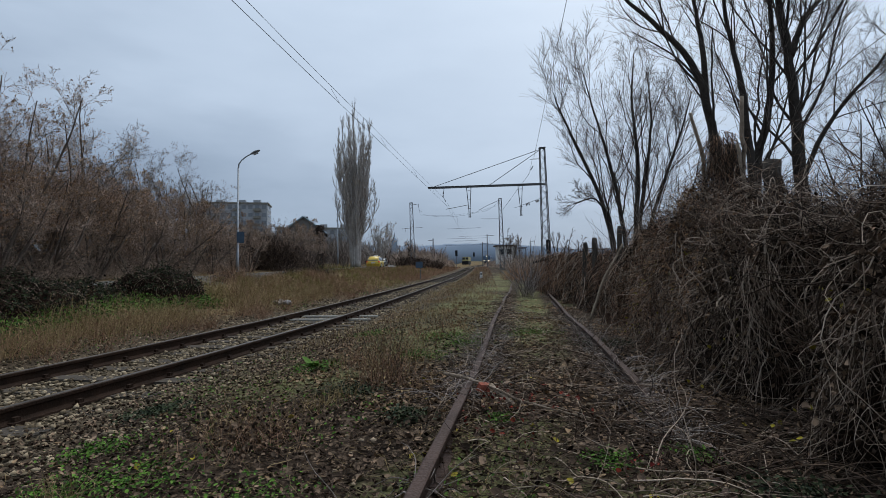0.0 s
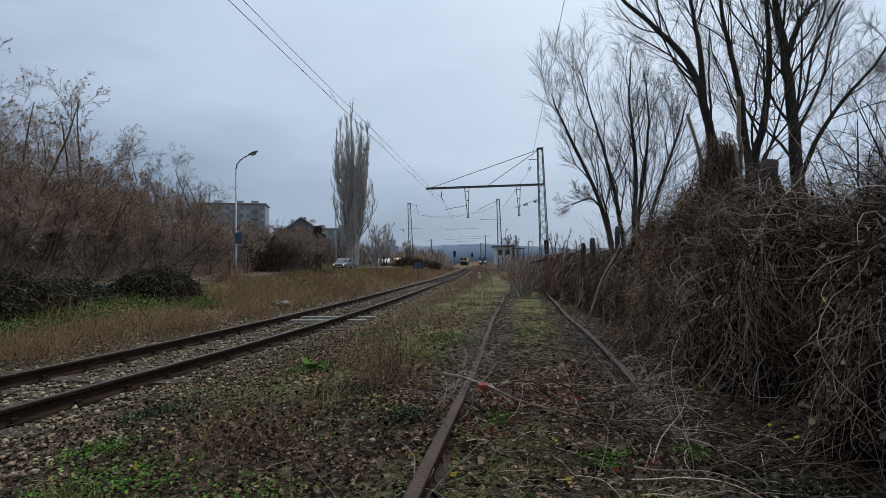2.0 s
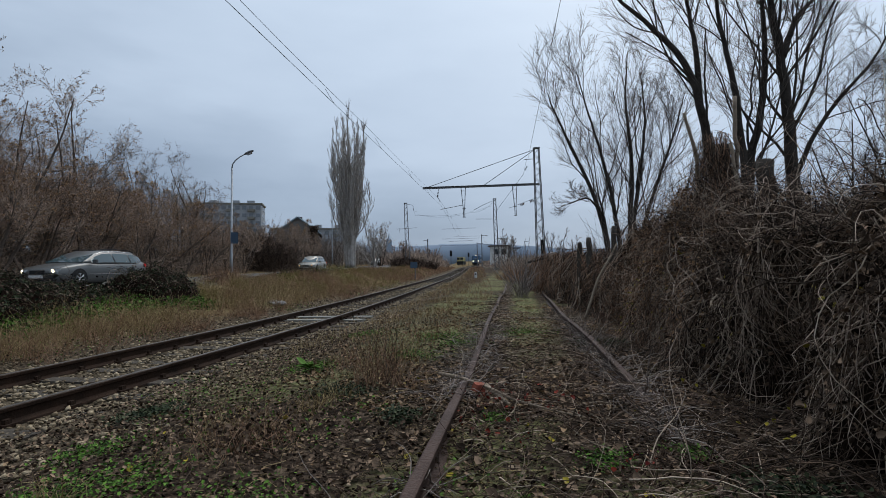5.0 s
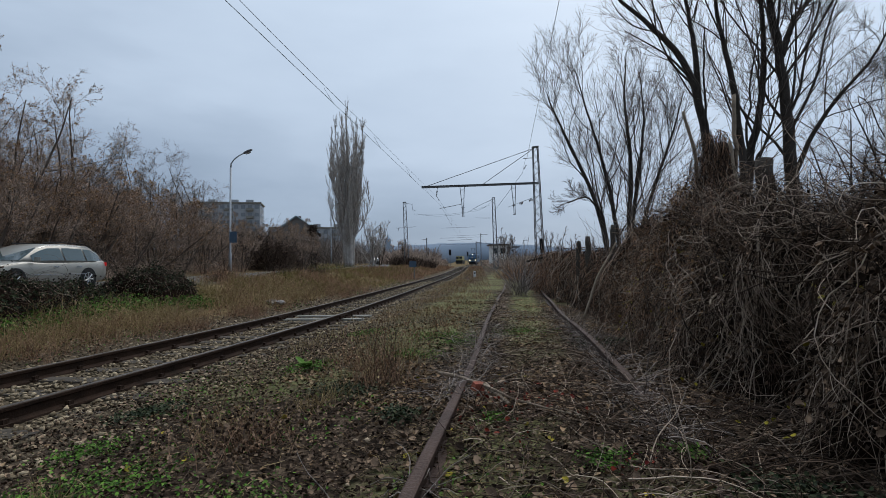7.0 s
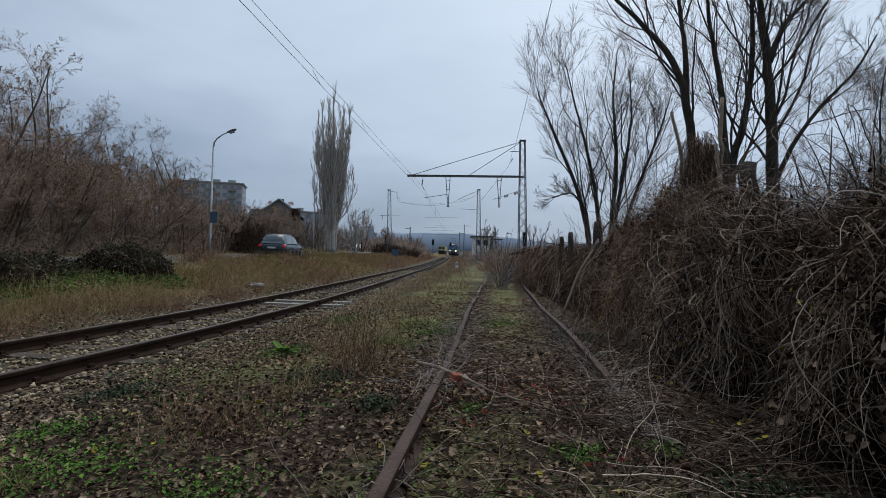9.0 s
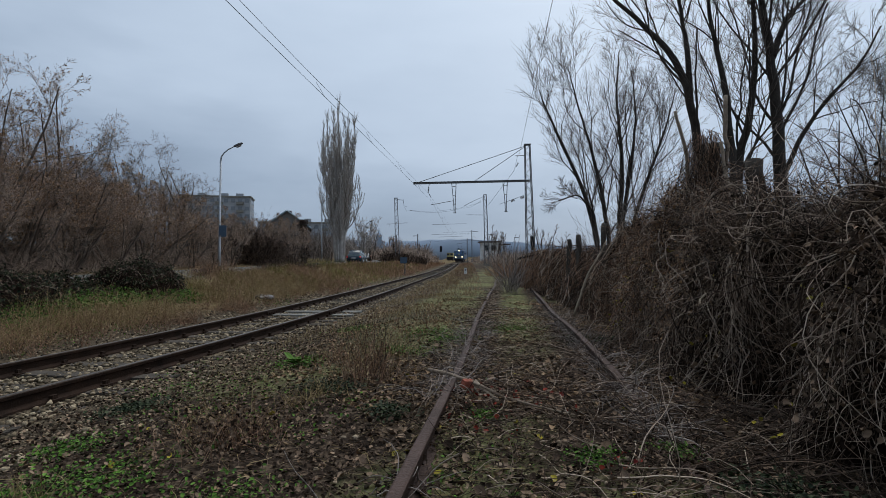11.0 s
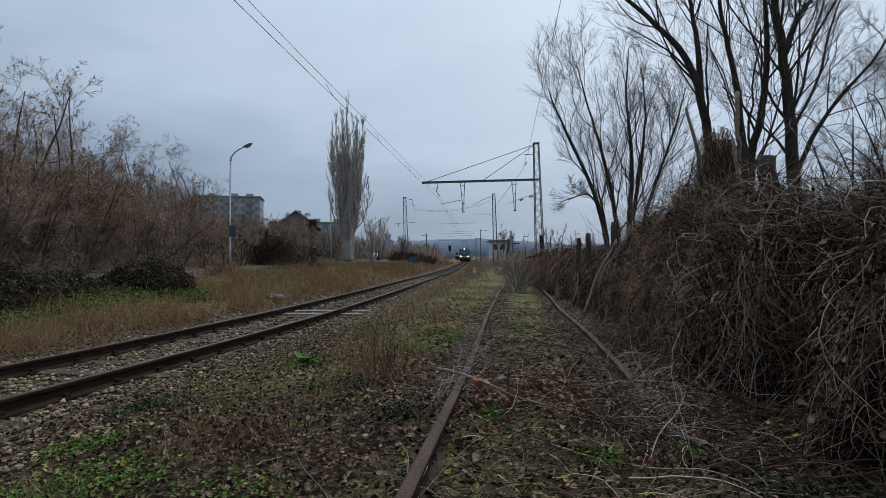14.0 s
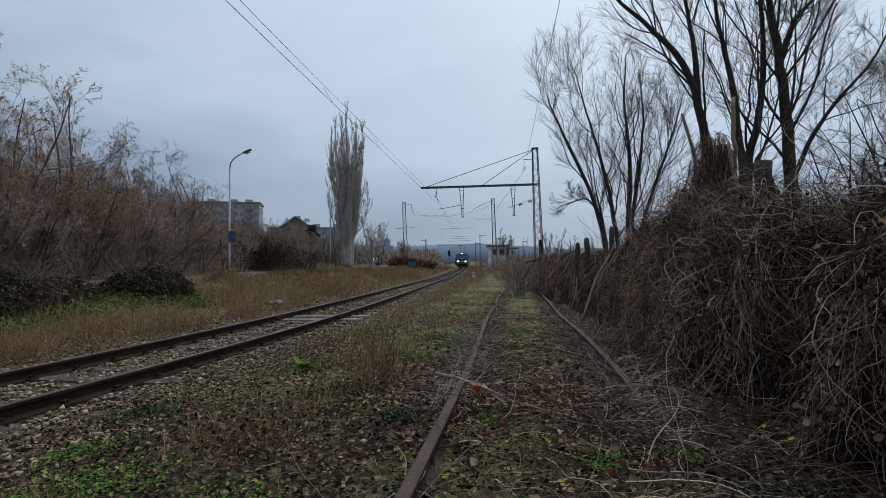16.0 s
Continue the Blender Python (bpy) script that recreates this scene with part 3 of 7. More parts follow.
def used_track():
    track = tagged(empty("used_track"), "used railway track with rusty rails on pale ballast", "railway track")
    for side, xf in ((1, lambda y: track_x(y) + 0.75), (-1, lambda y: track_x(y) - 0.75)):
        r = rail_mesh(xf, -30, 330, 0.0, 0.5, RUST).obj("rail", RUST, track, "rail with dark rusty web and worn head")
        h = Mesh()
        ys = [-30.0]
        while ys[-1] < 330:
            ys.append(ys[-1] + 0.5 * (1 + max(0, ys[-1]) * 0.06))
        h.loft([[(float(xf(y)) + a, y, float(rise(y)) + b) for a, b in ((-0.03, -0.004), (0.03, -0.004), (0.026, 0.004), (-0.026, 0.004))] for y in ys])
        h.obj("running_surface", RAILHEAD, r, "worn brownish steel running surface")
    s = Mesh().box((0, 0, 0), (2.5, 0.24, 0.2), bevel=0.02).data("sleeper", SLEEPER)
    y = -6.0
    while y < 130:
        ob = new("sleeper", s)
        ob.parent = track
        dx = float(track_x(y + 0.5) - track_x(y - 0.5))
        ob.matrix_world = pose(float(track_x(y)), y, -0.25 + float(rise(y)) + rng0.uniform(-0.012, 0.012), 0, 0, -math.degrees(math.atan(dx)) + rng0.uniform(-1.5, 1.5))
        y += 0.62
    for y in (13.2, 14.0):
        ob = Mesh().box((0, 0, 0), (2.6, 0.26, 0.2), bevel=0.03).obj("sleeper", CONCRETE, track, "pale weathered concrete sleeper at the rail joint")
        ob.matrix_world = pose(float(track_x(y)), y, -0.222, 0, 0, -6)
    clip = Mesh().box((0, 0, 0), (0.22, 0.13, 0.035), bevel=0.02).box((0.06, 0, 0.03), (0.04, 0.06, 0.05)).box((-0.06, 0, 0.03), (0.04, 0.06, 0.05)).data("rail_chair", RUST)
    y = -0.4
    while y < 26:
        for s_ in (-0.75, 0.75):
            ob = new("rail_chair", clip)
            ob.parent = track
            ob.matrix_world = pose(float(track_x(y)) + s_, y, -0.145, 0, 0, -6)
        y += 0.62
    for side in (-1, 1):
        plate = Mesh().box((0, 0, 0), (0.03, 0.6, 0.08), bevel=0.01)
        for b in (-0.2, -0.07, 0.07, 0.2):
            plate.tube([(0.0, b, 0), (0.04, b, 0)], 0.016, 6)
        ob = plate.obj("fishplate", RUST, track)
        ob.matrix_world = pose(float(track_x(13.2)) + side * 0.75 + 0.03, 13.2, -0.07, 0, 0, -7)


def old_track():
    track = tagged(empty("disused_siding"), "disused overgrown siding with brown rusty rails", "railway track")
    sag = lambda y: 0.025 * math.sin(y * 0.8) + (0.03 if y < 5 else 0.015)
    low = lambda y: 0.02 * math.sin(y * 0.9 + 1) + 0.035 - 0.12 * float(smooth(4.9, 3.6, y))
    for k in (0, 1.53):
        r = rail_mesh(lambda y: float(old_left(y)) + k + 0.03 * math.sin(y * 0.35), -4, 30, 0.075, 0.4, OLDRAIL, 0.16, low if k else sag)
        r.obj("rail", OLDRAIL, track, "brown rusty rail half hidden by vines")
    s = Mesh().box((0, 0, 0), (2.4, 0.23, 0.14), bevel=0.03).data("sleeper", SLEEPER)
    y = 1.5
    while y < 26:
        ob = new("sleeper", s)
        ob.parent = track
        ob.matrix_world = pose(float(old_left(y)) + 0.76, y, (-0.15 if y < 7 else -0.11) + rng0.uniform(-0.02, 0.01), 0, 0, -8.5 + rng0.uniform(-2, 2))
        y += 0.65


used_track()
old_track()


def ballast():
    r = np.random.default_rng(3)
    n = 30000
    y = 3.2 + 40 * r.power(0.55, n) ** 1.6
    off = r.uniform(-2.5, 2.3, n)
    x = track_x(y) + off
    keep = (np.abs(np.abs(off) - 0.75) > 0.1) & ((off < 1.25) | (r.random(n) < 0.22)) & ((off > -1.3) | (r.random(n) < 0.75))
    x, y = x[keep], y[keep]
    z = ground_z(x, y) + r.uniform(-0.006, 0.022, len(x)) + 0.035 * np.clip(lumps(x, y, 1.5, 12), 0, 1) * (np.abs(x - track_x(y)) < 0.6)
    size = r.uniform(0.012, 0.034, len(x)) * (1 + y * 0.012)
    tagged(new("ballast", stones("ballast", np.stack([x, y, z], 1), size, STONE, r)), "loose pale crushed ballast stones in the track bed", "ballast", kind="stuff")
    n = 26000
    y = 2.0 + 16 * r.power(0.6, n) ** 1.5
    x = r.uniform(-3.6, 2.3, n) + y * 0.02
    p = weights(x, y)[1] * 0.6 + 0.3 + 0.35 * lumps(x, y, 1.6, 9)
    keep = (r.random(n) < p) & (x > track_x(y) + 1.2)
    x, y = x[keep], y[keep]
    z = ground_z(x, y) + r.uniform(-0.008, 0.012, len(x))
    tagged(new("gravel", stones("gravel", np.stack([x, y, z], 1), r.uniform(0.008, 0.024, len(x)), PEBBLE, r)), "mixed small gravel spread over dark soil", "gravel", kind="stuff")


ballast()


# ---------- overhead line ----------
def lattice_mast(x, y, z0, top, w0=0.55, w1=0.34, lean=0.0, label="tall grey steel lattice mast of the overhead line"):
    mast = tagged(empty("lattice_mast", pose(x, y, z0, 0, lean, 0)), label, "mast", "overhead line masts")
    h = top - z0
    for sx in (-1, 1):
        for sy in (-1, 1):
            Mesh().tube([(sx * w0 / 2, sy * w0 / 2, 0), (sx * w1 / 2, sy * w1 / 2, h)], 0.04, 4).obj("leg", STEELDARK, mast)
    lat = Mesh()
    n = int(h / 0.5)
    for i in range(n):
        a, b = i / n, (i + 1) / n
        wa, wb = (w0 + (w1 - w0) * a) / 2, (w0 + (w1 - w0) * b) / 2
        for s in (-1, 1):
            k = 1 if i % 2 else -1
            lat.tube([(-k * wa, s * wa, h * a), (k * wb, s * wb, h * b)], 0.022, 3)
            lat.tube([(s * wa, -k * wa, h * a), (s * wb, k * wb, h * b)], 0.022, 3)
    lat.obj("lattice", STEELDARK, mast)
    Mesh().box((0, 0, h + 0.04), (w1 + 0.12, w1 + 0.12, 0.08)).obj("cap", STEELDARK, mast)
    Mesh().box((0, 0, 0.1), (w0 + 0.3, w0 + 0.3, 0.3), bevel=0.04).obj("footing", CONCRETE, mast)
    return mast, h


def disc_chain(m, p, q, n=4, r=0.07):
    p, q = Vector(p), Vector(q)
    for i in range(n):
        a, b = p.lerp(q, (i + 0.2) / n), p.lerp(q, (i + 0.7) / n)
        m.tube([a, b], [r, r * 0.5], 8)
    return m


def portal_mast():
    mast, h = lattice_mast(8.98, 46.0, 0.1, 11.35, 0.72, 0.42, -1.2, "tall grey steel lattice mast carrying a long cross beam")
    z = 8.2 - 0.1
    Mesh().box((-5.0, 0, z), (10.2, 0.14, 0.16)).box((-5.0, 0, z + 0.09), (10.2, 0.24, 0.025)).obj("cross_beam", STEELDARK, mast)
    for x1 in (-9.6, -4.7):
        Mesh().tube([(-0.1, 0, h - 0.05), (x1, 0, z + 0.1)], 0.028, 5).obj("tie_rod", STEELDARK, mast)
    for x1 in (-6.55, -2.05):
        g = Mesh()
        for s in (-1, 1):
            g.tube([(x1 + s * 0.2, 0, z), (x1 + s * 0.06, 0, z - 1.9), (x1 + s * 0.05, 0, z - 2.7)], 0.03, 4)
        for zz in (0.35, 1.15, 1.9, 2.65):
            g.tube([(x1 - 0.14, 0, z - zz), (x1 + 0.14, 0, z - zz)], 0.025, 4)
        g.obj("drop_post", STEELDARK, mast, "narrow drop post hanging from the beam")
    Mesh().tube([(-8.7, 0, z), (-8.82, 0, z - 0.8), (-8.6, 0, z - 1.25)], 0.022, 4).obj("suspension_link", STEELDARK, mast)
    disc_chain(Mesh(), (-8.75, 0, z - 0.35), (-8.83, 0, z - 0.85)).obj("insulator", INSUL, mast, "brown ribbed insulator")
    Mesh().tube([(-6.6, 0, z - 1.58), (-8.6, 0, z - 1.9)], 0.025, 5).obj("registration_arm", STEELDARK, mast)
    Mesh().tube([(-0.25, 0, h - 0.9), (-1.1, 0, h - 0.92)], 0.03, 5).obj("bracket", STEELDARK, mast)
    Mesh().box((0.1, -0.4, 2.6), (0.3, 0.25, 1.2), bevel=0.03).obj("switch_box", BLACKP, mast, "dark box on the mast")
    for x1, zz in ((-0.6, 6.6), (-1.45, 6.35)):
        disc_chain(Mesh(), (x1 - 0.15, 0, zz), (x1 + 0.2, 0, zz + 0.1), 3, 0.14).obj("insulator", INSUL, mast, "dark ribbed insulator")
    Mesh().tube([(-0.1, 0, 6.95), (-2.6, 0, 6.1)], 0.014, 4).obj("stay_wire", WIRE, mast)


def overhead_wire(pts, r=0.012, label="thin dark overhead line wire", sag=0.0, name="overhead_wire"):
    out = []
    for a, b in zip(pts[:-1], pts[1:]):
        for i in range(12):
            t = i / 12
            p = Vector(a).lerp(Vector(b), t)
            p.z -= sag * 4 * t * (1 - t)
            out.append(p)
    out.append(Vector(pts[-1]))
    return tagged(Mesh().tube(out, r, 4).obj(name, WIRE), label, "wire", "overhead wires")


portal_mast()
m2, h2 = lattice_mast(9.1, 82.0, 0.5, 11.5, 0.66, 0.4, -1.2)
Mesh().tube([(0, 0, h2 - 0.15), (-1.9, 0, h2 - 0.9), (-3.3, 0, h2 - 1.6)], 0.035, 5).obj("bracket_arm", STEELDARK, m2)
Mesh().tube([(-0.2, 0, h2 - 3.1), (-3.0, 0, h2 - 3.0)], 0.03, 5).obj("bracket_arm", STEELDARK, m2)
m3, h3 = lattice_mast(-4.9, 85.0, 0.6, 11.4, 0.7, 0.42, -1.5)
Mesh().tube([(0, 0, h3 - 0.1), (1.2, 0, h3 - 0.35)], 0.03, 5).obj("bracket_arm", STEELDARK, m3)
Mesh().tube([(1.2, 0, h3 - 0.2), (1.25, 0, h3 - 1.2), (1.7, 0, h3 - 1.4)], 0.022, 4).obj("drop_link", STEELDARK, m3)
Mesh().tube([(-1.6, 0, h3 - 4.1), (1.7, 0, h3 - 4.0)], 0.025, 4).obj("lower_arm", STEELDARK, m3)
Mesh().tube([(-1.1, 0, h3 - 4.0), (-1.1, 0, h3 - 4.6)], 0.03, 4).obj("drop_link", STEELDARK, m3)
CONTACT = [(-14.5, -50, 5.9), (-3.82, 8.0, 5.9), (0.3, 46, 6.45), (2.9, 84, 6.5), (6.2, 129, 6.9), (17, 214, 7.8)]
MESSENGER = [(-14.0, -50, 7.2), (-3.98, 9.6, 6.54), (-2.81, 20, 6.68), (0.12, 46, 7.05), (2.9, 84, 7.7), (6.2, 129, 8.1), (17, 214, 9.0)]
overhead_wire(CONTACT, 0.009, "dark contact wire above the used track")
overhead_wire(MESSENGER, 0.008, "dark carrier wire above the used track", 0.03)
for y in (15.5, 22.0, 30.0, 38.0, 58.0, 70.0):
    c = [float(np.interp(y, [p[1] for p in CONTACT], [p[i] for p in CONTACT])) for i in (0, 2)]
    k = [float(np.interp(y, [p[1] for p in MESSENGER], [p[i] for p in MESSENGER])) for i in (0, 2)]
    overhead_wire([(c[0], y, c[1]), (k[0], y + 0.25, k[1] - 0.08)], 0.006, "short dropper wire between two line wires", name="dropper_wire")
overhead_wire([(8.0, 46, 10.45), (5.12, 21, 11.85), (1.5, -12, 12.2)], 0.012, "slack dark wire running to the mast")
disc_chain(Mesh(), (7.75, 45.0, 9.6), (7.55, 45.0, 9.25)).obj("wire_insulator", INSUL)
tagged(bpy.data.objects["wire_insulator"], "brown ribbed insulator on the slack wire", "insulator")
overhead_wire([(7.88, 46, 10.42), (7.45, 45.2, 9.0), (5.2, 46, 6.0)], 0.012, "slack dark wire below the mast bracket")
overhead_wire([(-4.0, 85, 10.9), (-3.2, 85, 9.5), (8.6, 83, 10.6)], 0.012, "sagging cross span wire between masts", 0.7)
overhead_wire([(-3.0, 85, 9.45), (5.5, 83, 9.6), (8.9, 82, 11.3)], 0.012, "sagging cross span wire between masts", 0.5)
for yy, z, w in ((100, 8.2, 3.2), (112, 6.4, 2.5), (125, 7.6, 5.0), (140, 6.6, 7.0), (150, 9.5, 4.0)):
    xx = float(track_x(yy))
    overhead_wire([(xx - w, yy, z), (xx + w, yy, z + 0.15)], 0.022, "distant cross span wire over the tracks")
for x, y, top in ((-2.0, 100, 6.4), (10.9, 132, 9.0), (10.3, 140, 7.4), (-7.5, 125, 7.5), (13.3, 118, 7.5)):
    g = tagged(empty("line_pole", pose(x, y, 0.8)), "distant slim dark pole beside the railway", "pole", "distant poles")
    Mesh().tube([(0, 0, 0), (0, 0, top - 0.8)], [0.13, 0.09], 8).obj("pole", STEELDARK, g)
    Mesh().tube([(0, 0, top - 1.1), (1.6 if x > 0 else -0.9, 0, top - 1.15)], 0.05, 5).obj("arm", STEELDARK, g)


# ---------- street lamps ----------
def street_lamp(x, y, z0, top, reach, tilt=0.0):
    lamp = tagged(empty("street_lamp", pose(x, y, z0, 0, tilt, 0)), "slim grey galvanised street lamp with a curved arm", "street lamp", "street lamps")
    H = top - z0
    Mesh().tube([(0, 0, 0), (0, 0, 1.4), (0, 0, 1.45), (0, 0, H - 1.1)], [0.11, 0.11, 0.08, 0.065], 10).obj("pole", GALV, lamp, smooth=True)
    Mesh().tube([(0, 0, H - 1.15), (0.04, 0, H - 0.8), (0.25, 0, H - 0.5), (0.6, 0, H - 0.22), (reach, 0, H)], [0.06, 0.045], 8).obj("arm", GALV, lamp, smooth=True)
    d = Vector((0.75, 0, 0.32)).normalized()
    p = Vector((reach, 0, H))
    head = Mesh()
    head.loft([[(p + d * t + Vector((0, math.cos(a) * w, 0)) + Vector((-0.4, 0, 0.9)) * (math.sin(a) * hh)) for a in np.linspace(0, 2 * math.pi, 10)[:-1]] for t, w, hh in ((-0.1, 0.05, 0.05), (0.05, 0.13, 0.09), (0.35, 0.16, 0.11), (0.6, 0.12, 0.07), (0.66, 0.05, 0.03))])
    head.obj("lamp_head", STEELDARK, lamp, "dull grey lamp head", smooth=True)
    Mesh().tube([p + d * 0.12 + Vector((0.03, 0, -0.1)), p + d * 0.5 + Vector((0.03, 0, -0.1))], [0.09, 0.09], 8).obj("diffuser", HEADOFF, lamp)
    return lamp


l1 = street_lamp(-15.65, 40.0, 0.95, 9.95, 1.02, tilt=0.6)
Mesh().box((0.25, -0.08, 2.6), (0.55, 0.03, 0.85), bevel=0.0).obj("sign_plate", SIGNBLUE, l1, "weathered blue-grey sign plate")
street_lamp(-15.25, 76.0, 1.7, 10.3, 1.0)
street_lamp(-14.0, 118.0, 2.0, 10.2, 1.0)
for x, y, top in ((11.5, 70, 4.3), (12.2, 62, 4.0)):
    g = tagged(empty("yard_lamp", pose(x, y, 0.3)), "short distant grey yard lamp post", "lamp post", "yard lamps")
    Mesh().tube([(0, 0, 0), (0, 0, top - 0.3)], 0.05, 6).obj("pole", GALV, g)
    Mesh().box((0.25, 0, top - 0.3), (0.6, 0.12, 0.07)).obj("lamp_head", STEELDARK, g)


# ---------- small railway furniture ----------
def signal(x, y, z0, top):
    s = tagged(empty("railway_signal", pose(x, y, z0)), "black railway signal head on a thin post", "signal", "railway signals")
    h = top - z0
    Mesh().tube([(0, 0, 0), (0, 0, h)], 0.06, 8).obj("post", STEELDARK, s)
    Mesh().box((0, -0.12, h - 0.55), (0.55, 0.16, 1.3), bevel=0.05).obj("signal_head", BLACKP, s)
    for k in (-0.35, 0.0, 0.35):
        Mesh().tube([(0, -0.2, h - 0.55 + k), (0, -0.34, h - 0.55 + k)], 0.1, 8).obj("lens_hood", BLACKP, s)


signal(2.85, 120, 0.7, 4.6)
signal(9.4, 165, 1.2, 5.2)
b = tagged(empty("trackside_sign", pose(-2.2, 47, 0.05)), "faded blue square sign plate on a short post", "sign")
Mesh().tube([(0.1, 0.05, 0), (0.12, 0.05, 1.2)], 0.05, 6).obj("post", STEELDARK, b)
Mesh().box((0, 0, 1.25), (0.62, 0.03, 0.55)).obj("sign_plate", SIGNBLUE, b)
k = tagged(empty("marker_post", pose(3.5, 50, 0.0)), "small white painted marker stone beside the track", "marker post")
Mesh().box((0, 0, 0.28), (0.26, 0.16, 0.56), bevel=0.04, taper=0.85).obj("stone", WHITEPAINT, k)
Mesh().box((0, -0.083, 0.36), (0.12, 0.012, 0.16)).obj("dark_mark", BLACKP, k)


# ---------- buildings ----------
def hut():
    g = tagged(empty("signal_hut", pose(11.5, 100, 1.3)), "small pale grey trackside hut with a flat dark roof", "hut")
    Mesh().box((0, 0, 1.7), (3.1, 3.2, 3.4)).obj("wall", WHITEPAINT, g)
    Mesh().box((0, 0, 3.5), (3.9, 3.9, 0.25)).obj("roof", ROOFTILE, g)
    for x in (-0.75, 0.75):
        w = Mesh().box((x, -1.62, 2.4), (0.8, 0.06, 0.9)).obj("window", DARKGLASS, g)
        Mesh().box((x, -1.66, 1.9), (1.0, 0.12, 0.08)).obj("sill", CONCRETE, w)
    Mesh().tube([(1.2, 0, 3.5), (1.2, 0, 5.6)], 0.05, 5).obj("aerial", STEELDARK, g)
    Mesh().box((2.9, 0.5, 3.1), (2.4, 2.6, 0.15)).obj("canopy", ROOFTILE, g)
    for x in (2.0, 3.9):
        Mesh().tube([(x, -0.6, 0), (x, -0.6, 3.1)], 0.06, 5).obj("canopy_post", STEELDARK, g)


def house():
    g = tagged(empty("gabled_house", pose(-20.2, 76, 1.9, 0, 0, 12)), "grey plastered house with a gabled tile roof", "house")
    w, d, e, r = 5.6, 9.0, 4.5, 6.6
    m = Mesh().add([(-w / 2, 0, 0), (w / 2, 0, 0), (w / 2, 0, e), (0, 0, r), (-w / 2, 0, e), (-w / 2, d, 0), (w / 2, d, 0), (w / 2, d, e), (0, d, r), (-w / 2, d, e)], [(0, 1, 2, 3, 4), (9, 8, 7, 6, 5), (1, 6, 7, 2), (5, 0, 4, 9), (2, 7, 8, 3), (4, 3, 8, 9)])
    m.obj("wall", PLASTER, g)
    for s in (-1, 1):
        n = Vector((s * (r - e), 0, w / 2)).normalized()
        a, b_ = Vector((0, -0.35, r + 0.02)), Vector((s * (w / 2 + 0.5), -0.35, e - 0.5 * (r - e) / (w / 2) + 0.02))
        k = Vector((0, d + 0.7, 0))
        ps = [a, b_, b_ + k, a + k]
        roof = Mesh().add(ps + [p + n * 0.16 for p in ps], [(3, 2, 1, 0), (4, 5, 6, 7), (0, 1, 5, 4), (1, 2, 6, 5), (2, 3, 7, 6), (3, 0, 4, 7)]).obj("roof", ROOFTILE, g)
        Mesh().tube([a + n * 0.05 + Vector((0, -0.04, 0)), b_ + n * 0.05 + Vector((0, -0.04, 0))], 0.13, 4).obj("barge_board", TRIMBLUE, roof, "pale blue painted barge board")
    Mesh().box((0.3, 3.5, r - 0.1), (0.4, 0.4, 1.0)).obj("chimney", ROOFTILE, g)
    for x in (-1.3, 1.2):
        ww = Mesh().box((x, -0.03, 2.6), (0.9, 0.08, 1.2)).obj("window", DARKGLASS, g)
        Mesh().box((x, -0.06, 1.95), (1.1, 0.16, 0.08)).obj("sill", CONCRETE, ww)


def block(x, y, z0, w, d, storeys, rz, bays, mat=PANEL):
    g = tagged(empty("apartment_block", pose(x, y, z0, 0, 0, rz)), "distant grey concrete apartment block with flat roof, walls paled for haze", "apartment block", "distant apartment blocks")
    h = storeys * 2.9
    Mesh().box((0, 0, h / 2), (w, d, h)).obj("wall", mat, g)
    roof = Mesh().box((0, 0, h + 0.25), (w + 0.8, d + 0.8, 0.5)).obj("roof", CONCRETE, g)
    for k in (-0.32, 0.05, 0.3):
        Mesh().box((k * w, 0, h + 1.2), (2.6, 2.6, 1.6)).obj("stair_head", mat, roof)
    pane = Mesh().box((0, 0, 0), (1.5, 0.12, 1.4)).data("window", FARGLASS)
    balc = Mesh().box((0, -0.5, -1.0), (2.6, 1.0, 0.95)).data("balcony", CONCRETE)
    for s in range(storeys):
        for i in range(bays):
            xx = (i + 0.5) / bays * w - w / 2
            ob = new("window", pane)
            ob.parent, ob.location = g, (xx, -d / 2 - 0.03, s * 2.9 + 1.6)
            if i % 3 == 1:
                ob = new("balcony", balc)
                ob.parent, ob.location = g, (xx, -d / 2, s * 2.9 + 1.6)
        for i in range(3):
            ob = new("window", pane)
            ob.parent, ob.location, ob.rotation_euler = g, (w / 2 + 0.03, (i - 1) * d / 3.4, s * 2.9 + 1.6), (0, 0, radians(90))


def tower():
    g = tagged(empty("church_tower", pose(-29.8, 320, 4)), "distant church tower with a domed top, coloured for haze", "tower")
    # takes the hill colour, so its haze is painted on too
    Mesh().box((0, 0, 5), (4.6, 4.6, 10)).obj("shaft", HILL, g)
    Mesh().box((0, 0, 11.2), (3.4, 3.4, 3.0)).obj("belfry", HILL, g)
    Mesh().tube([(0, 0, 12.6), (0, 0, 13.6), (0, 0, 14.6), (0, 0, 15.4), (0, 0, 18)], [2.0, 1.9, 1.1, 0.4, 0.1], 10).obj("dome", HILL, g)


hut()
house()
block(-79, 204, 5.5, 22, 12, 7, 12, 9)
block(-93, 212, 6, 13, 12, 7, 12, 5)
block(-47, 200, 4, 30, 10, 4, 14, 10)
tower()


def hills(name, y, prof, mat, label):
    xs = np.linspace(-1500, 1500, 160)
    r = np.random.default_rng(len(name))
    hgt = np.array([prof(x) for x in xs]) + r.normal(0, 0.8, len(xs))
    m = Mesh()
    m.loft([[(x, y, -5), (x, y, h), (x, y + 250, h + 4), (x, y + 400, -5)] for x, h in zip(xs, hgt)])
    tagged(m.obj(name, mat, smooth=True), label, "hill", kind="structure")


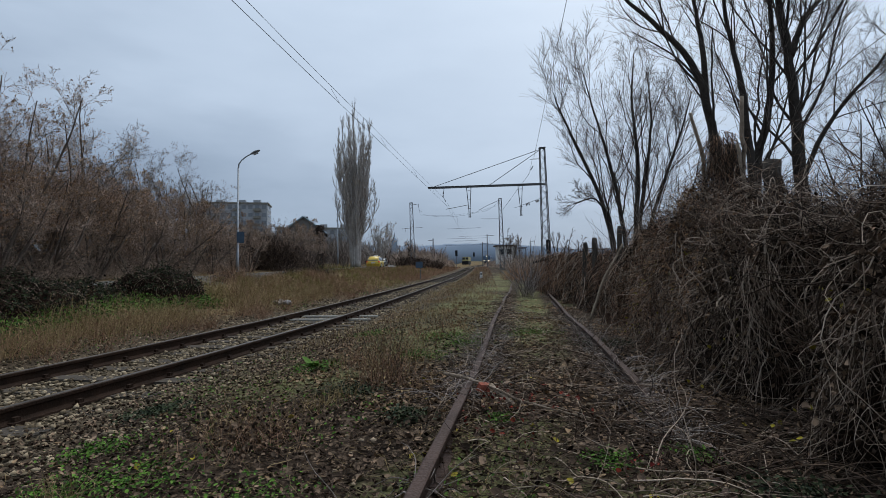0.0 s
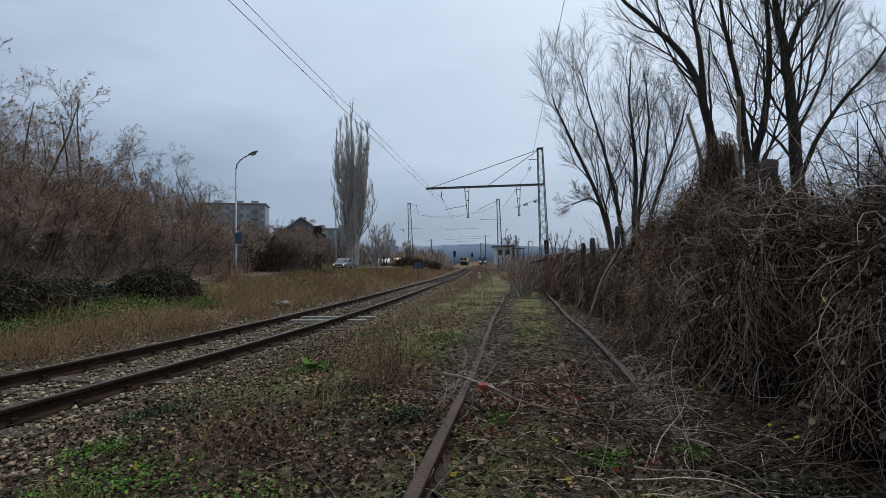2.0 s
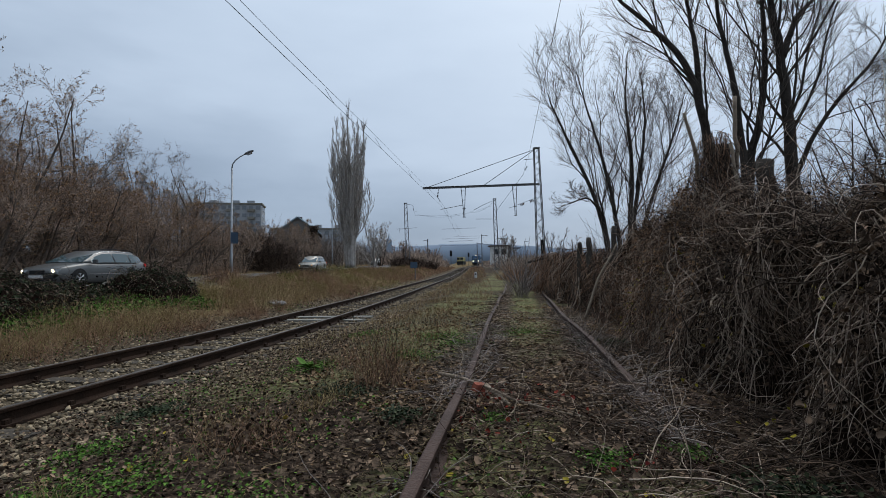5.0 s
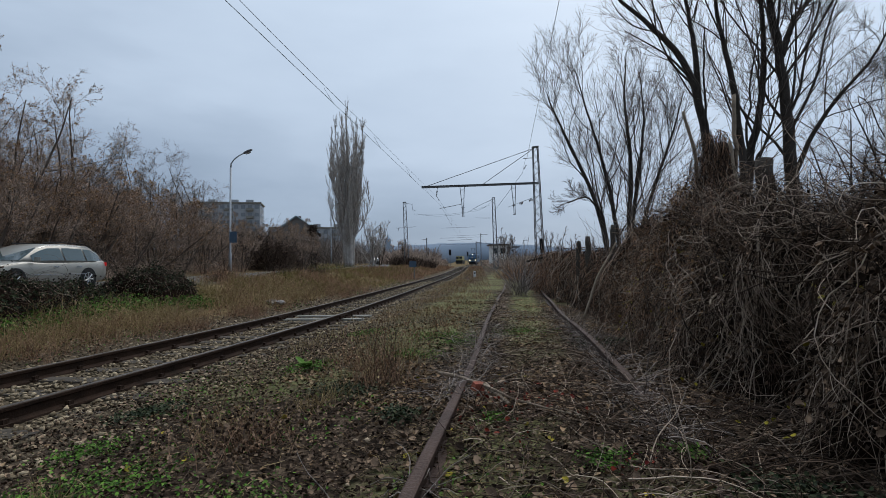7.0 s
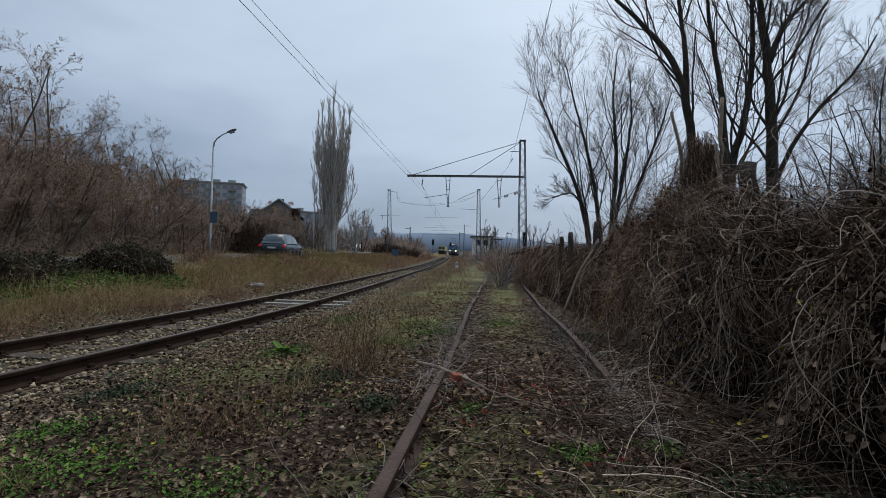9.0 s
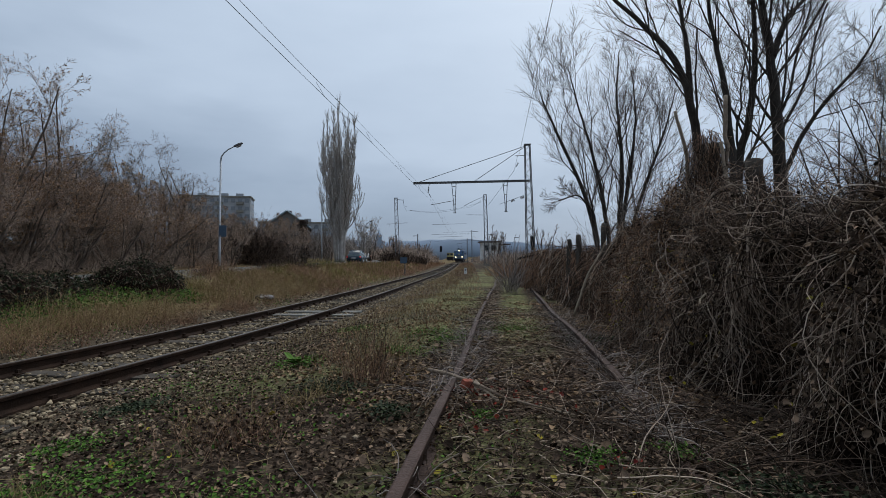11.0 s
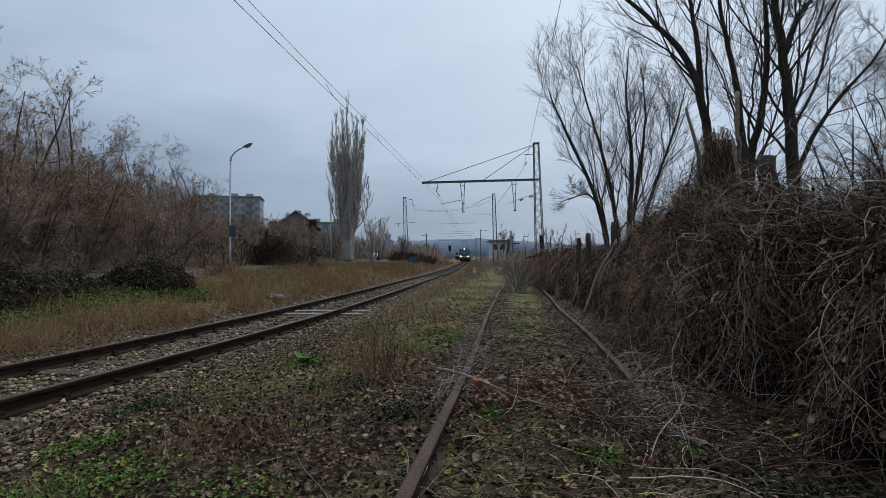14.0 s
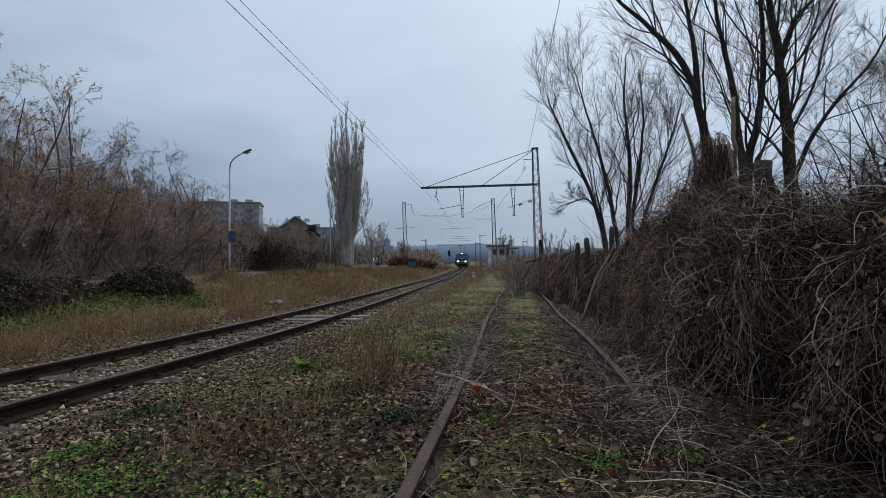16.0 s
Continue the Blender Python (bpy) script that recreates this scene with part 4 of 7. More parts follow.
hills("backdrop_hill", 1100, lambda x: 34 + 8 * math.sin(x * 0.006 + 1) + 5 * math.sin(x * 0.017), HILL, "wooded hill in the distance, coloured blue-grey for haze")
hills("backdrop_far_hill", 1800, lambda x: 62 + 16 * math.sin(x * 0.004 + 2.2) + 7 * math.sin(x * 0.011), HILLFAR, "far hill on the horizon, coloured pale for haze")


# ---------- trees ----------
def branch_line(p, d, length, k, rng, wander=0.12, rise_=0.08):
    pts = [p]
    d = d / np.linalg.norm(d)
    for _ in range(k - 1):
        d = d + rng.normal(0, wander, 3) + np.array([0, 0, rise_ * (0.5 if length < 1.5 else 1)])
        d /= np.linalg.norm(d)
        pts.append(pts[-1] + d * length / (k - 1))
    return np.array(pts)


def grow(stems, rng, counts=(9, 7, 6), lengths=(0.45, 0.5, 0.5), spread=(0.75, 0.8, 0.8), rise_=0.1, start=0.25, r_scale=(0.42, 0.45, 0.5, 0.6), min_r=0.004):
    """stems: list of (polyline, r0, r1). Returns levels of (lines, radii): branches and twigs grown along them."""
    levels = []
    parents = [(np.asarray(p, float), a, b_) for p, a, b_ in stems]
    for lv, n in enumerate(counts):
        K = (9, 6, 5, 4)[lv]
        lines, radii, nxt = [], [], []
        for pts, r0, r1 in parents:
            seg = np.linalg.norm(np.diff(pts, axis=0), axis=1)
            total = seg.sum()
            cum = np.concatenate([[0], np.cumsum(seg)]) / total
            m = max(2, int(round(n * rng.uniform(0.75, 1.25))))
            for t in np.sort(rng.uniform(start if lv == 0 else 0.12, 1.0, m)):
                p = np.array([np.interp(t, cum, pts[:, c]) for c in range(3)])
                i = min(len(pts) - 2, int(np.searchsorted(cum, t, "right") - 1))
                d = pts[i + 1] - pts[i]
                d /= np.linalg.norm(d) + 1e-9
                side = rng.normal(0, 1, 3)
                side -= d * side.dot(d)
                side /= np.linalg.norm(side) + 1e-9
                s = spread[lv] * rng.uniform(0.6, 1.2)
                L = total * lengths[lv] * (1.15 - 0.65 * t) * rng.uniform(0.6, 1.2)
                r = max(min_r, (r0 + (r1 - r0) * t) * r_scale[lv] * rng.uniform(0.7, 1.1))
                ln = branch_line(p, d + side * s, L, K, rng, 0.13, rise_)
                lines.append(ln)
                radii.append(r)
                nxt.append((ln, r, r * 0.4))
        levels.append((np.array(lines), np.array(radii)))
        parents = nxt
    return levels


def tree(name, stems, rng, label, category="tree", bark=BARK, twig=TWIG, group="", trunk_sides=8, near=False, leafy=0.0, leafmat=None, **kw):
    t = tagged(empty(name), label, category, group)
    for p, a, b_ in stems:
        pts = np.asarray(p, float)
        fine = np.array([np.interp(np.linspace(0, 1, 22), np.linspace(0, 1, len(pts)), pts[:, c]) for c in range(3)]).T
        for _ in range(2):
            fine[1:-1] = (fine[:-2] + 2 * fine[1:-1] + fine[2:]) / 4
        fine[1:-1] += rng.normal(0, a * 0.09, (20, 3))
        Mesh().tube(fine, [a, b_], trunk_sides).obj("trunk", bark, t, smooth=True)
    lv = grow(stems, rng, **kw)
    if near:
        for ln, r in zip(*lv[0]):
            ob = new("limb", fast_tubes("limb", ln[None], np.array([r]), bark, 5))
            ob.parent = t
    else:
        ob = tagged(new("crown", fast_tubes("crown", *lv[0], bark, 4)), kind="stuff")
        ob.parent = t
    for lines, radii in lv[1:]:
        ob = tagged(new("crown", fast_tubes("crown", lines, radii, twig, 3)), kind="stuff")
        ob.parent = t
    if leafy:
        at = lv[-1][0][:, 1:].reshape(-1, 3)
        at = at[rng.random(len(at)) < leafy]
        ob = tagged(new("clinging_leaves", leaves("clinging_leaves", at, 0.065, leafmat or TWIGOCHRE, 0.2, 0.4, rng=rng)), kind="stuff")
        ob.parent = t
    return t


rt = np.random.default_rng(21)
# willow-like trees behind the bramble
for base, stems in (
    (0, [([(7.6, 14, -0.1), (7.5, 14, 2.0), (7.42, 14, 3.6), (7.1, 14, 5.45), (6.76, 14, 6.53), (6.02, 14.1, 7.46), (5.13, 14.2, 8.3), (4.5, 14.3, 9.0)], 0.17, 0.025),
         ([(7.1, 14, 5.45), (6.99, 13.9, 6.83), (6.79, 13.8, 7.76), (6.5, 13.7, 9.4)], 0.09, 0.03)]),
    (1, [([(8.3, 14, -0.1), (8.25, 14, 3.6), (8.05, 14, 5.9), (7.76, 14, 7.28), (7.5, 14.1, 9.4)], 0.12, 0.035),
         ([(8.3, 14.2, -0.1), (8.48, 14.2, 3.76), (8.99, 14.3, 5.42), (9.13, 14.3, 7.26), (8.96, 14.3, 9.6)], 0.14, 0.04)]),
    (2, [([(9.75, 14, -0.1), (9.59, 14, 3.0), (9.47, 14, 4.81), (9.38, 14, 6.64), (9.09, 14, 8.19), (8.8, 14, 9.9)], 0.2, 0.05),
         ([(9.38, 14, 6.64), (9.83, 14.1, 7.71), (10.6, 14.3, 8.5)], 0.1, 0.04),
         ([(9.62, 14, 3.4), (10.0, 13.8, 4.5), (10.58, 13.6, 5.4), (11.37, 13.4, 6.31), (11.8, 13.3, 7.2)], 0.07, 0.02)]),
):
    tree("bare_willow_tree", stems, rt, "tall leafless tree with dark wet trunks behind brambles", group="bare trees behind the brambles", near=True, twig=WILLOW, counts=(11, 9, 7), lengths=(0.46, 0.62, 0.72), rise_=0.09, start=0.3, min_r=0.0042, r_scale=(0.4, 0.45, 0.5), spread=(0.62, 0.65, 0.65))
tree("bare_willow_tree", [([(7.3, 22, -0.1), (7.1, 22, 2.0), (6.56, 22, 4.15), (5.65, 22, 6.07), (4.95, 22, 7.6), (4.7, 22, 8.4)], 0.13, 0.015), ([(7.6, 22, -0.1), (7.68, 22.2, 2.0), (7.17, 22.2, 5.1), (6.52, 22.3, 7.49), (6.0, 22.3, 9.5)], 0.13, 0.015),
     ([(7.8, 22, -0.1), (7.92, 21.8, 2.0), (8.12, 21.7, 5.0), (7.83, 21.6, 7.95), (8.0, 21.6, 9.9)], 0.15, 0.015), ([(8.0, 22, -0.1), (8.16, 22.2, 2.2), (8.71, 22.3, 5.3), (9.01, 22.4, 7.46), (8.84, 22.5, 9.4)], 0.13, 0.015),
     ([(8.2, 22, -0.1), (8.4, 21.8, 2.2), (9.04, 21.6, 4.36), (9.81, 21.5, 6.49), (10.3, 21.5, 8.2)], 0.12, 0.015), ([(7.15, 22, 1.9), (6.89, 21.8, 3.2), (6.2, 21.6, 3.9), (5.3, 21.4, 3.6)], 0.06, 0.02)],
     rt, "wide leafless multi-stemmed tree with upswept branches", group="bare trees behind the brambles", near=True, twig=WILLOW, counts=(12, 9, 8), lengths=(0.45, 0.62, 0.7), rise_=0.1, start=0.2, min_r=0.0055, r_scale=(0.4, 0.45, 0.5), spread=(0.62, 0.65, 0.65))


def simple_tree(name, x, y, h, r, seed, label, stems=4, fan=0.28, bark=BARK, twig=TWIG, counts=(9, 7, 5), lengths=(0.36, 0.5, 0.5), rise_=0.12, group="", start=0.2, min_r=0.008, category="tree", spread=(0.75, 0.8, 0.8, 0.8), leafy=0.0):
    q = np.random.default_rng(seed)
    st = []
    for i in range(stems):
        a = q.uniform(0, 2 * np.pi)
        d = np.array([math.cos(a) * fan * q.uniform(0.4, 1.2), math.sin(a) * fan * q.uniform(0.4, 1.2), 1.0])
        ln = branch_line(np.array([q.normal(0, 0.15), q.normal(0, 0.15), -0.15]), d, h * q.uniform(0.7, 0.92), 7, q, 0.08, 0.02)
        st.append((ln, r * q.uniform(0.7, 1.1), r * 0.2))
    t = tree(name, st, q, label, category, bark, twig, group, 6, counts=counts, lengths=lengths, rise_=rise_, start=start, min_r=min_r, spread=spread, leafy=leafy)
    t.location = (x, y, float(ground_z(x, y)))
    return t


def far_twig(y):
    return 0.004 + 0.00018 * y


# the poplar
q = np.random.default_rng(9)
stems = [([(0, 0, -0.3), (0.1, 0, 8), (0.0, 0, 15), (-0.3, 0, 22.2)], 0.5, 0.05)]
for i in range(7):
    a, out = i * 0.9 + q.uniform(-0.2, 0.2), q.uniform(0.5, 0.9)
    stems.append(([(math.cos(a) * out * 0.6, math.sin(a) * out * 0.6, -0.3), (math.cos(a) * out, math.sin(a) * out, 4), (math.cos(a) * out * 1.7, math.sin(a) * out * 1.7, 9), (math.cos(a) * out * 2.0, math.sin(a) * out * 2.0, 15)], 0.36, 0.06))
for i in range(56):
    a, z0 = q.uniform(0, 2 * np.pi), q.uniform(1.5, 12.5)
    out = q.uniform(1.0, 3.4) * (1.0 if z0 < 10 else 0.7)
    top = min(21.5, z0 + q.uniform(5, 10.5))
    stems.append(([(0, 0, z0), (math.cos(a) * out * 0.6, math.sin(a) * out * 0.6, z0 + 1.6), (math.cos(a) * out * 0.95, math.sin(a) * out * 0.95, z0 + (top - z0) * 0.5), (math.cos(a) * out, math.sin(a) * out, top)], 0.1, 0.02))
pop = tree("poplar_tree", stems, q, "tall narrow leafless poplar with upright grey branches", bark=POPLARBARK, twig=POPLARBARK, trunk_sides=6, counts=(14, 9), lengths=(0.3, 0.42), rise_=0.35, start=0.12, r_scale=(0.4, 0.5), spread=(0.6, 0.6), min_r=0.026)
pop.location = (-12.75, 76.5, 1.5)
simple_tree("bare_shrub_tree", -9.6, 79, 8.5, 0.12, 77, "bushy leafless tree at the foot of the poplar", 8, 0.4, bark=POPLARBARK, twig=POPLARBARK, min_r=0.011, counts=(10, 8, 7), rise_=0.04, spread=(0.8, 0.9, 0.9))

# woods beyond the road
protos = []
for i, (h, tw, lf, st, fan, lab) in enumerate(((10.9, TWIGRED, 0.16, 4, 0.34, "tall tangled roadside tree with russet twigs and few leaves"), (10.6, TWIGRED, 0.2, 4, 0.4, "roadside tree with russet twigs and clinging leaves"), (6.8, TWIGRED, 0.28, 5, 0.6, "dense russet roadside shrub with dead leaves"), (9.4, TWIG, 0.0, 4, 0.34, "fine grey leafless roadside tree with upswept twigs"), (4.6, TWIGRED, 0.04, 5, 0.7, "low dense tangled roadside shrub"))):
    protos.append(simple_tree("roadside_tree", -19.5 - i, 24.0 + 4 * i, h, 0.1, 100 + i, lab, st, fan, twig=tw, min_r=0.0085, bark=WOODBARK, counts=(8, 7, 5, 3), lengths=(0.46, 0.58, 0.58, 0.6), start=0.14, rise_=0.02, spread=(0.85, 0.95, 1.0, 1.0), leafy=lf, group="roadside trees beyond the road"))
q = np.random.default_rng(31)
for x, y, k in ((-24.5, 25, 0), (-27.5, 27, 1), (-22.8, 27.5, 1), (-25.5, 31, 0), (-23.2, 34, 3), (-22, 37.5, 3), (-20.0, 39, 3), (-18.5, 42.5, 3), (-20.8, 43.5, 3), (-23.5, 42, 3), (-26.5, 22.5, 1), (-29, 30, 0), (-24, 19, 0), (-28, 17, 1), (-21, 17, 1),
                (-18.6, 22.5, 2), (-19.4, 25.2, 2), (-18.7, 28, 2), (-19.0, 31, 2), (-18.2, 34.5, 2), (-20.8, 29.5, 2), (-21.5, 23.5, 2), (-20.5, 33.5, 2), (-18.6, 37.5, 2), (-20.8, 19.5, 2), (-19.0, 18.5, 2),
                (-17.8, 20.5, 4), (-17.9, 24, 4), (-18.0, 27, 4), (-17.8, 30, 4), (-17.6, 33, 4), (-17.6, 36, 4), (-17.4, 39.5, 4), (-17.3, 43, 4), (-17.3, 46.5, 4), (-18.9, 40.5, 4), (-19.2, 45.5, 4), (-17.9, 17.5, 4), (-18.4, 14.5, 4), (-16.8, 52, 4), (-15.6, 54, 4), (-18.6, 53, 4), (-14.6, 57, 4), (-17.4, 58, 4), (-20.5, 55, 4), (-16, 63, 2), (-19, 66, 2), (-22.5, 60, 2)):
    copy_thing(protos[k], pose(x, y, float(ground_z(x, y)), 0, 0, q.uniform(0, 360)))


def thicket(name, boxes, n, mat, label, seed, height, r=(0.006, 0.014), k=6, lean=0.35, category="thicket", density_top=1.0, wander=0.16, kind="stuff"):
    """A dense mass of upright, tangled stems. boxes: (x0, x1, y0, y1) patches."""
    q = np.random.default_rng(seed)
    area = np.array([(b_[1] - b_[0]) * (b_[3] - b_[2]) for b_ in boxes])
    pick = q.choice(len(boxes), n, p=area / area.sum())
    B = np.array([b_[:4] for b_ in boxes])[pick]
    x = B[:, 0] + (B[:, 1] - B[:, 0]) * q.random(n)
    y = B[:, 2] + (B[:, 3] - B[:, 2]) * q.random(n)
    H = height * (1 + 0.35 * lumps(x, y, 0.6, seed)) * q.uniform(0.45, 1.1, n)
    p = np.stack([x, y, ground_z(x, y) - 0.05], 1)
    d = np.stack([q.normal(0, lean, n), q.normal(0, lean, n), np.ones(n)], 1)
    start = q.uniform(0, 0.5, n) * density_top
    p[:, 2] += start * H
    pts = [p]
    for i in range(k - 1):
        d = d + q.normal(0, wander, (n, 3))
        d /= np.linalg.norm(d, axis=1, keepdims=True)
        pts.append(pts[-1] + d * (H * (1 - start * 0.6) / (k - 1))[:, None])
    me = fast_tubes(name, np.stack(pts, 1), q.uniform(*r, n), mat)
    return tagged(new(name, me), label, category, kind=kind)


thicket("russet_thicket", [(-22, -17.0, 14, 48)], 4200, TWIGRED, "russet undergrowth of bare stems beyond the road", 41, 2.6, (0.004, 0.009), lean=0.9, wander=0.45, k=8)
thicket("dark_thicket", [(-22.5, -14.9, 50, 60)], 8000, VINEDARK, "dark dense shrubs behind the street lamp", 44, 3.8, (0.007, 0.014), lean=0.6, wander=0.4)
thicket("dark_thicket", [(-20, -16.8, 12, 48)], 3600, TWIGRED, "brown undergrowth along the far roadside", 45, 1.7, (0.004, 0.009), lean=0.9, wander=0.55, k=8)
thicket("dark_thicket", [(-22, -16.2, 64.8, 72)], 2600, VINEDARK, "dark shrubs before the house", 46, 2.8, (0.012, 0.02), lean=0.6, wander=0.35)
thicket("russet_thicket", [(-7.2, -3.0, 80, 92), (-3.0, -0.5, 90, 110)], 5000, VINEDARK, "dark russet scrub mound beside the track", 47, 1.5, (0.02, 0.045), lean=0.7)
thicket("russet_thicket", [(-9, 0, 95, 150), (-14, -6, 110, 170)], 5000, TWIGRED, "reddish distant scrub beside the railway", 48, 3.2, (0.03, 0.07), lean=0.5)
thicket("russet_thicket", [(9.5, 18, 45, 95), (16, 28, 95, 150)], 5000, TWIGRED, "reddish distant scrub beside the railway", 49, 2.4, (0.02, 0.05), lean=0.6)
thicket("russet_thicket", [(-30, -14, 75, 130)], 3500, TWIG, "distant grey roadside scrub", 50, 4.5, (0.03, 0.06), lean=0.5)


thicket("russet_thicket", [(-5, 2.5, 118, 175), (11.5, 17, 118, 150), (17, 23, 150, 190)], 5000, TWIGRED, "hazy reddish scrub along the far tracks", 55, 1.7, (0.03, 0.06), lean=0.7, wander=0.3)


def shade_core(name, boxes, seed, height, mat=CORE, label="filler painted as shade inside the thicket", step=0.5, category="thicket"):
    """Lumpy closed filler, coloured as the shade inside a thicket, one lump per patch."""
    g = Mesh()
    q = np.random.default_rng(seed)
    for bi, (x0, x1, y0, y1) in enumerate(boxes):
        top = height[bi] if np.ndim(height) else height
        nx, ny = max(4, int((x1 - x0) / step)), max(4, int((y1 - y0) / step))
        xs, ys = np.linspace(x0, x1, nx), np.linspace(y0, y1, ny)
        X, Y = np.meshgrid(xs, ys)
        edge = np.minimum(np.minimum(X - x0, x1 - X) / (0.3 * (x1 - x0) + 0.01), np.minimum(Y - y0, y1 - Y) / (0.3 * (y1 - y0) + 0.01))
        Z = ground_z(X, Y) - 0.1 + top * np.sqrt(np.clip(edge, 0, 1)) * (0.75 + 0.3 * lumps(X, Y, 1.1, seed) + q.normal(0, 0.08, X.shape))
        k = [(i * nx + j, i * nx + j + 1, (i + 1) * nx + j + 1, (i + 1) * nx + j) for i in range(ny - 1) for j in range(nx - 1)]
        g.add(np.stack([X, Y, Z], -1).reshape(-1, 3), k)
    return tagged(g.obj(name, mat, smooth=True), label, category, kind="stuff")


# solid lumps behind the stems; their dark brown stands for inner shade
shade_core("thicket_shade_filler", [(-34, -19.6, 6, 34), (-28, -19.2, 33, 50)], 51, 2.0, step=0.8, label="brown filler painted as shade inside the roadside thicket", mat=WOODCORE)
shade_core("thicket_shade_filler", [(-21.5, -14.8, 52, 60)], 52, 2.6, step=0.8, label="dark brown filler painted as shade inside the shrubs behind the lamp", mat=WOODCORE)
# scrub mound filler, coloured near-black as inner shade
shade_core("thicket_shade_filler", [(-6.8, -3.4, 81, 92)], 53, 1.1, step=0.5, label="near-black filler painted as shade inside the scrub mound")

# ivy-clad dead trunk and wall stubs near the house
col = tagged(empty("ivy_clad_trunk", pose(-15.1, 64, float(ground_z(-15.1, 64)) - 0.1)), "dead trunk thickly wrapped in dark ivy", "tree trunk")
Mesh().tube([(0, 0, -0.2), (0.06, 0, 2.6), (-0.12, 0, 5.2)], [0.42, 0.36, 0.24], 8).obj("trunk", BARK, col)
q = np.random.default_rng(61)
pts = np.stack([q.normal(0, 0.26, 2600), q.normal(0, 0.26, 2600), q.uniform(0, 5.4, 2600)], 1)
o = new("ivy", leaves("ivy", pts, 0.17, VINEDARK, 0.2, rng=q))
o.parent = col
stub = tagged(empty("ruined_wall", pose(-17.9, 64.5, float(ground_z(-17.9, 64.5)) - 0.1)), "grey ruined rubble wall overgrown with stems", "wall")
Mesh().box((0, 0, 1.2), (1.5, 0.5, 2.4), taper=0.9, bevel=0.08).obj("wall_stub", STUBWALL, stub)
Mesh().box((1.3, 0.2, 0.9), (1.0, 0.5, 1.8), taper=0.8, bevel=0.08).obj("wall_stub", STUBWALL, stub)

thicket("russet_thicket", [(-19.2, -15.0, 62.0, 63.6)], 500, TWIGRED, "dry stems before the ruined wall", 54, 1.9, (0.01, 0.02), lean=0.5, wander=0.3)

# far trees on the right
for x, y, h, s in ((12.2, 95, 8.5, 1), (16.5, 118, 8, 2), (14.0, 62, 5.5, 3), (16.5, 66, 5.2, 4), (13, 40, 3.6, 5), (18, 22, 8, 6), (20, 19, 9, 7)):
    simple_tree("distant_bare_tree", x, y, h, 0.1, 200 + s, "distant leafless tree with fine grey twigs", 4, 0.3, min_r=far_twig(y), counts=(8, 7, 4), group="distant bare trees")
for x, y, h, s in ((13.6, 14.8, 9.0, 8), (15.9, 15, 9, 9), (15.2, 18, 8.5, 10)):
    simple_tree("bare_willow_tree", x, y, h, 0.055, 200 + s, "slender leafless tree with fine upswept twigs", 5, 0.3, min_r=0.005, counts=(10, 9, 7), lengths=(0.42, 0.6, 0.6), rise_=0.12, spread=(0.6, 0.6, 0.65), twig=WILLOW, group="bare trees behind the brambles")
for x, y, h, s in ((-5.5, 96, 5, 21), (-2.2, 106, 4.2, 22), (-8, 110, 6, 23), (-11, 100, 6.5, 24), (-13, 130, 8, 25), (1.0, 150, 3.5, 26)):
    simple_tree("distant_bare_tree", x, y, h, 0.1, 200 + s, "distant leafless shrub tree with russet twigs", 5, 0.4, twig=TWIGRED, min_r=far_twig(y), counts=(8, 6, 4), group="distant bare trees")


# ---------- bramble hedge along the siding ----------
HEDGE_Y = np.array([-3.0, 1.0, 2.9, 4.1, 5.9, 8.1, 9.9, 11.2, 17.4, 26.0, 36.0])
HEDGE_X = np.array([2.6, 2.3, 2.1, 2.21, 2.57, 2.96, 3.27, 3.6, 4.05, 4.6, 5.8])
HEDGE_H = np.array([1.4, 1.4, 1.45, 1.58, 1.7, 1.72, 1.78, 1.3, 1.42, 1.42, 1.3])


def hedge_x(y):
    return np.interp(y, HEDGE_Y, HEDGE_X)


def hedge_h(y):
    peak = 0.28 * np.exp(-((np.asarray(y) - 7.1) / 0.36) ** 2)
    return np.interp(y, HEDGE_Y, HEDGE_H) + 0.14 * lumps(np.asarray(y), 0 * np.asarray(y), 2.3, 3) + peak


def hedge_point(y, z, w):
    """A place on the hedge's face at height z, w metres proud of it."""
    h = hedge_h(y)
    lean = np.interp(y, [2.6, 4.4, 6, 9, 12], [0.3, 0.45, 0.65, 0.6, 0.45])
    cave = 0.42 * np.exp(-((y - 3.8) / 0.75) ** 2) * np.exp(-((z - 0.55) / 0.38) ** 2)
    t = np.clip(z / h, 0, 1.3)
    x = hedge_x(y) + 0.04 + cave + lean * t ** 1.9 + 0.2 * lumps(y, z * 0.4, 3.3, 5) + 0.1 * lumps(y, z * 0.6, 7.5, 6) - w
    return np.stack([x, y, z + 0 * y], -1)


# Solid filler behind the vines; its near-black colour stands for shade in the gaps.
def hedge_shade_filler(y0, y1, step, name):
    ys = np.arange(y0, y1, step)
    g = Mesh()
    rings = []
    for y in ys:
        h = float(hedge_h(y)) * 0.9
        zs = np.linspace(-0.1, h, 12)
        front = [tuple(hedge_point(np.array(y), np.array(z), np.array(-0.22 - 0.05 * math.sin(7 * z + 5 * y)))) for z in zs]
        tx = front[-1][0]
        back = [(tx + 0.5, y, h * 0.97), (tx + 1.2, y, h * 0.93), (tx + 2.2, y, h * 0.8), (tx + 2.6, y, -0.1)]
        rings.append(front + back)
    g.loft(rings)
    return tagged(g.obj(name, CORE, smooth=True), "near-black filler painted as shade inside the bramble hedge", "hedge", kind="stuff")


hedge_shade_filler(-2.0, 11, 0.2, "bramble_shade_filler")
hedge_shade_filler(10.8, 34, 0.4, "bramble_shade_filler")


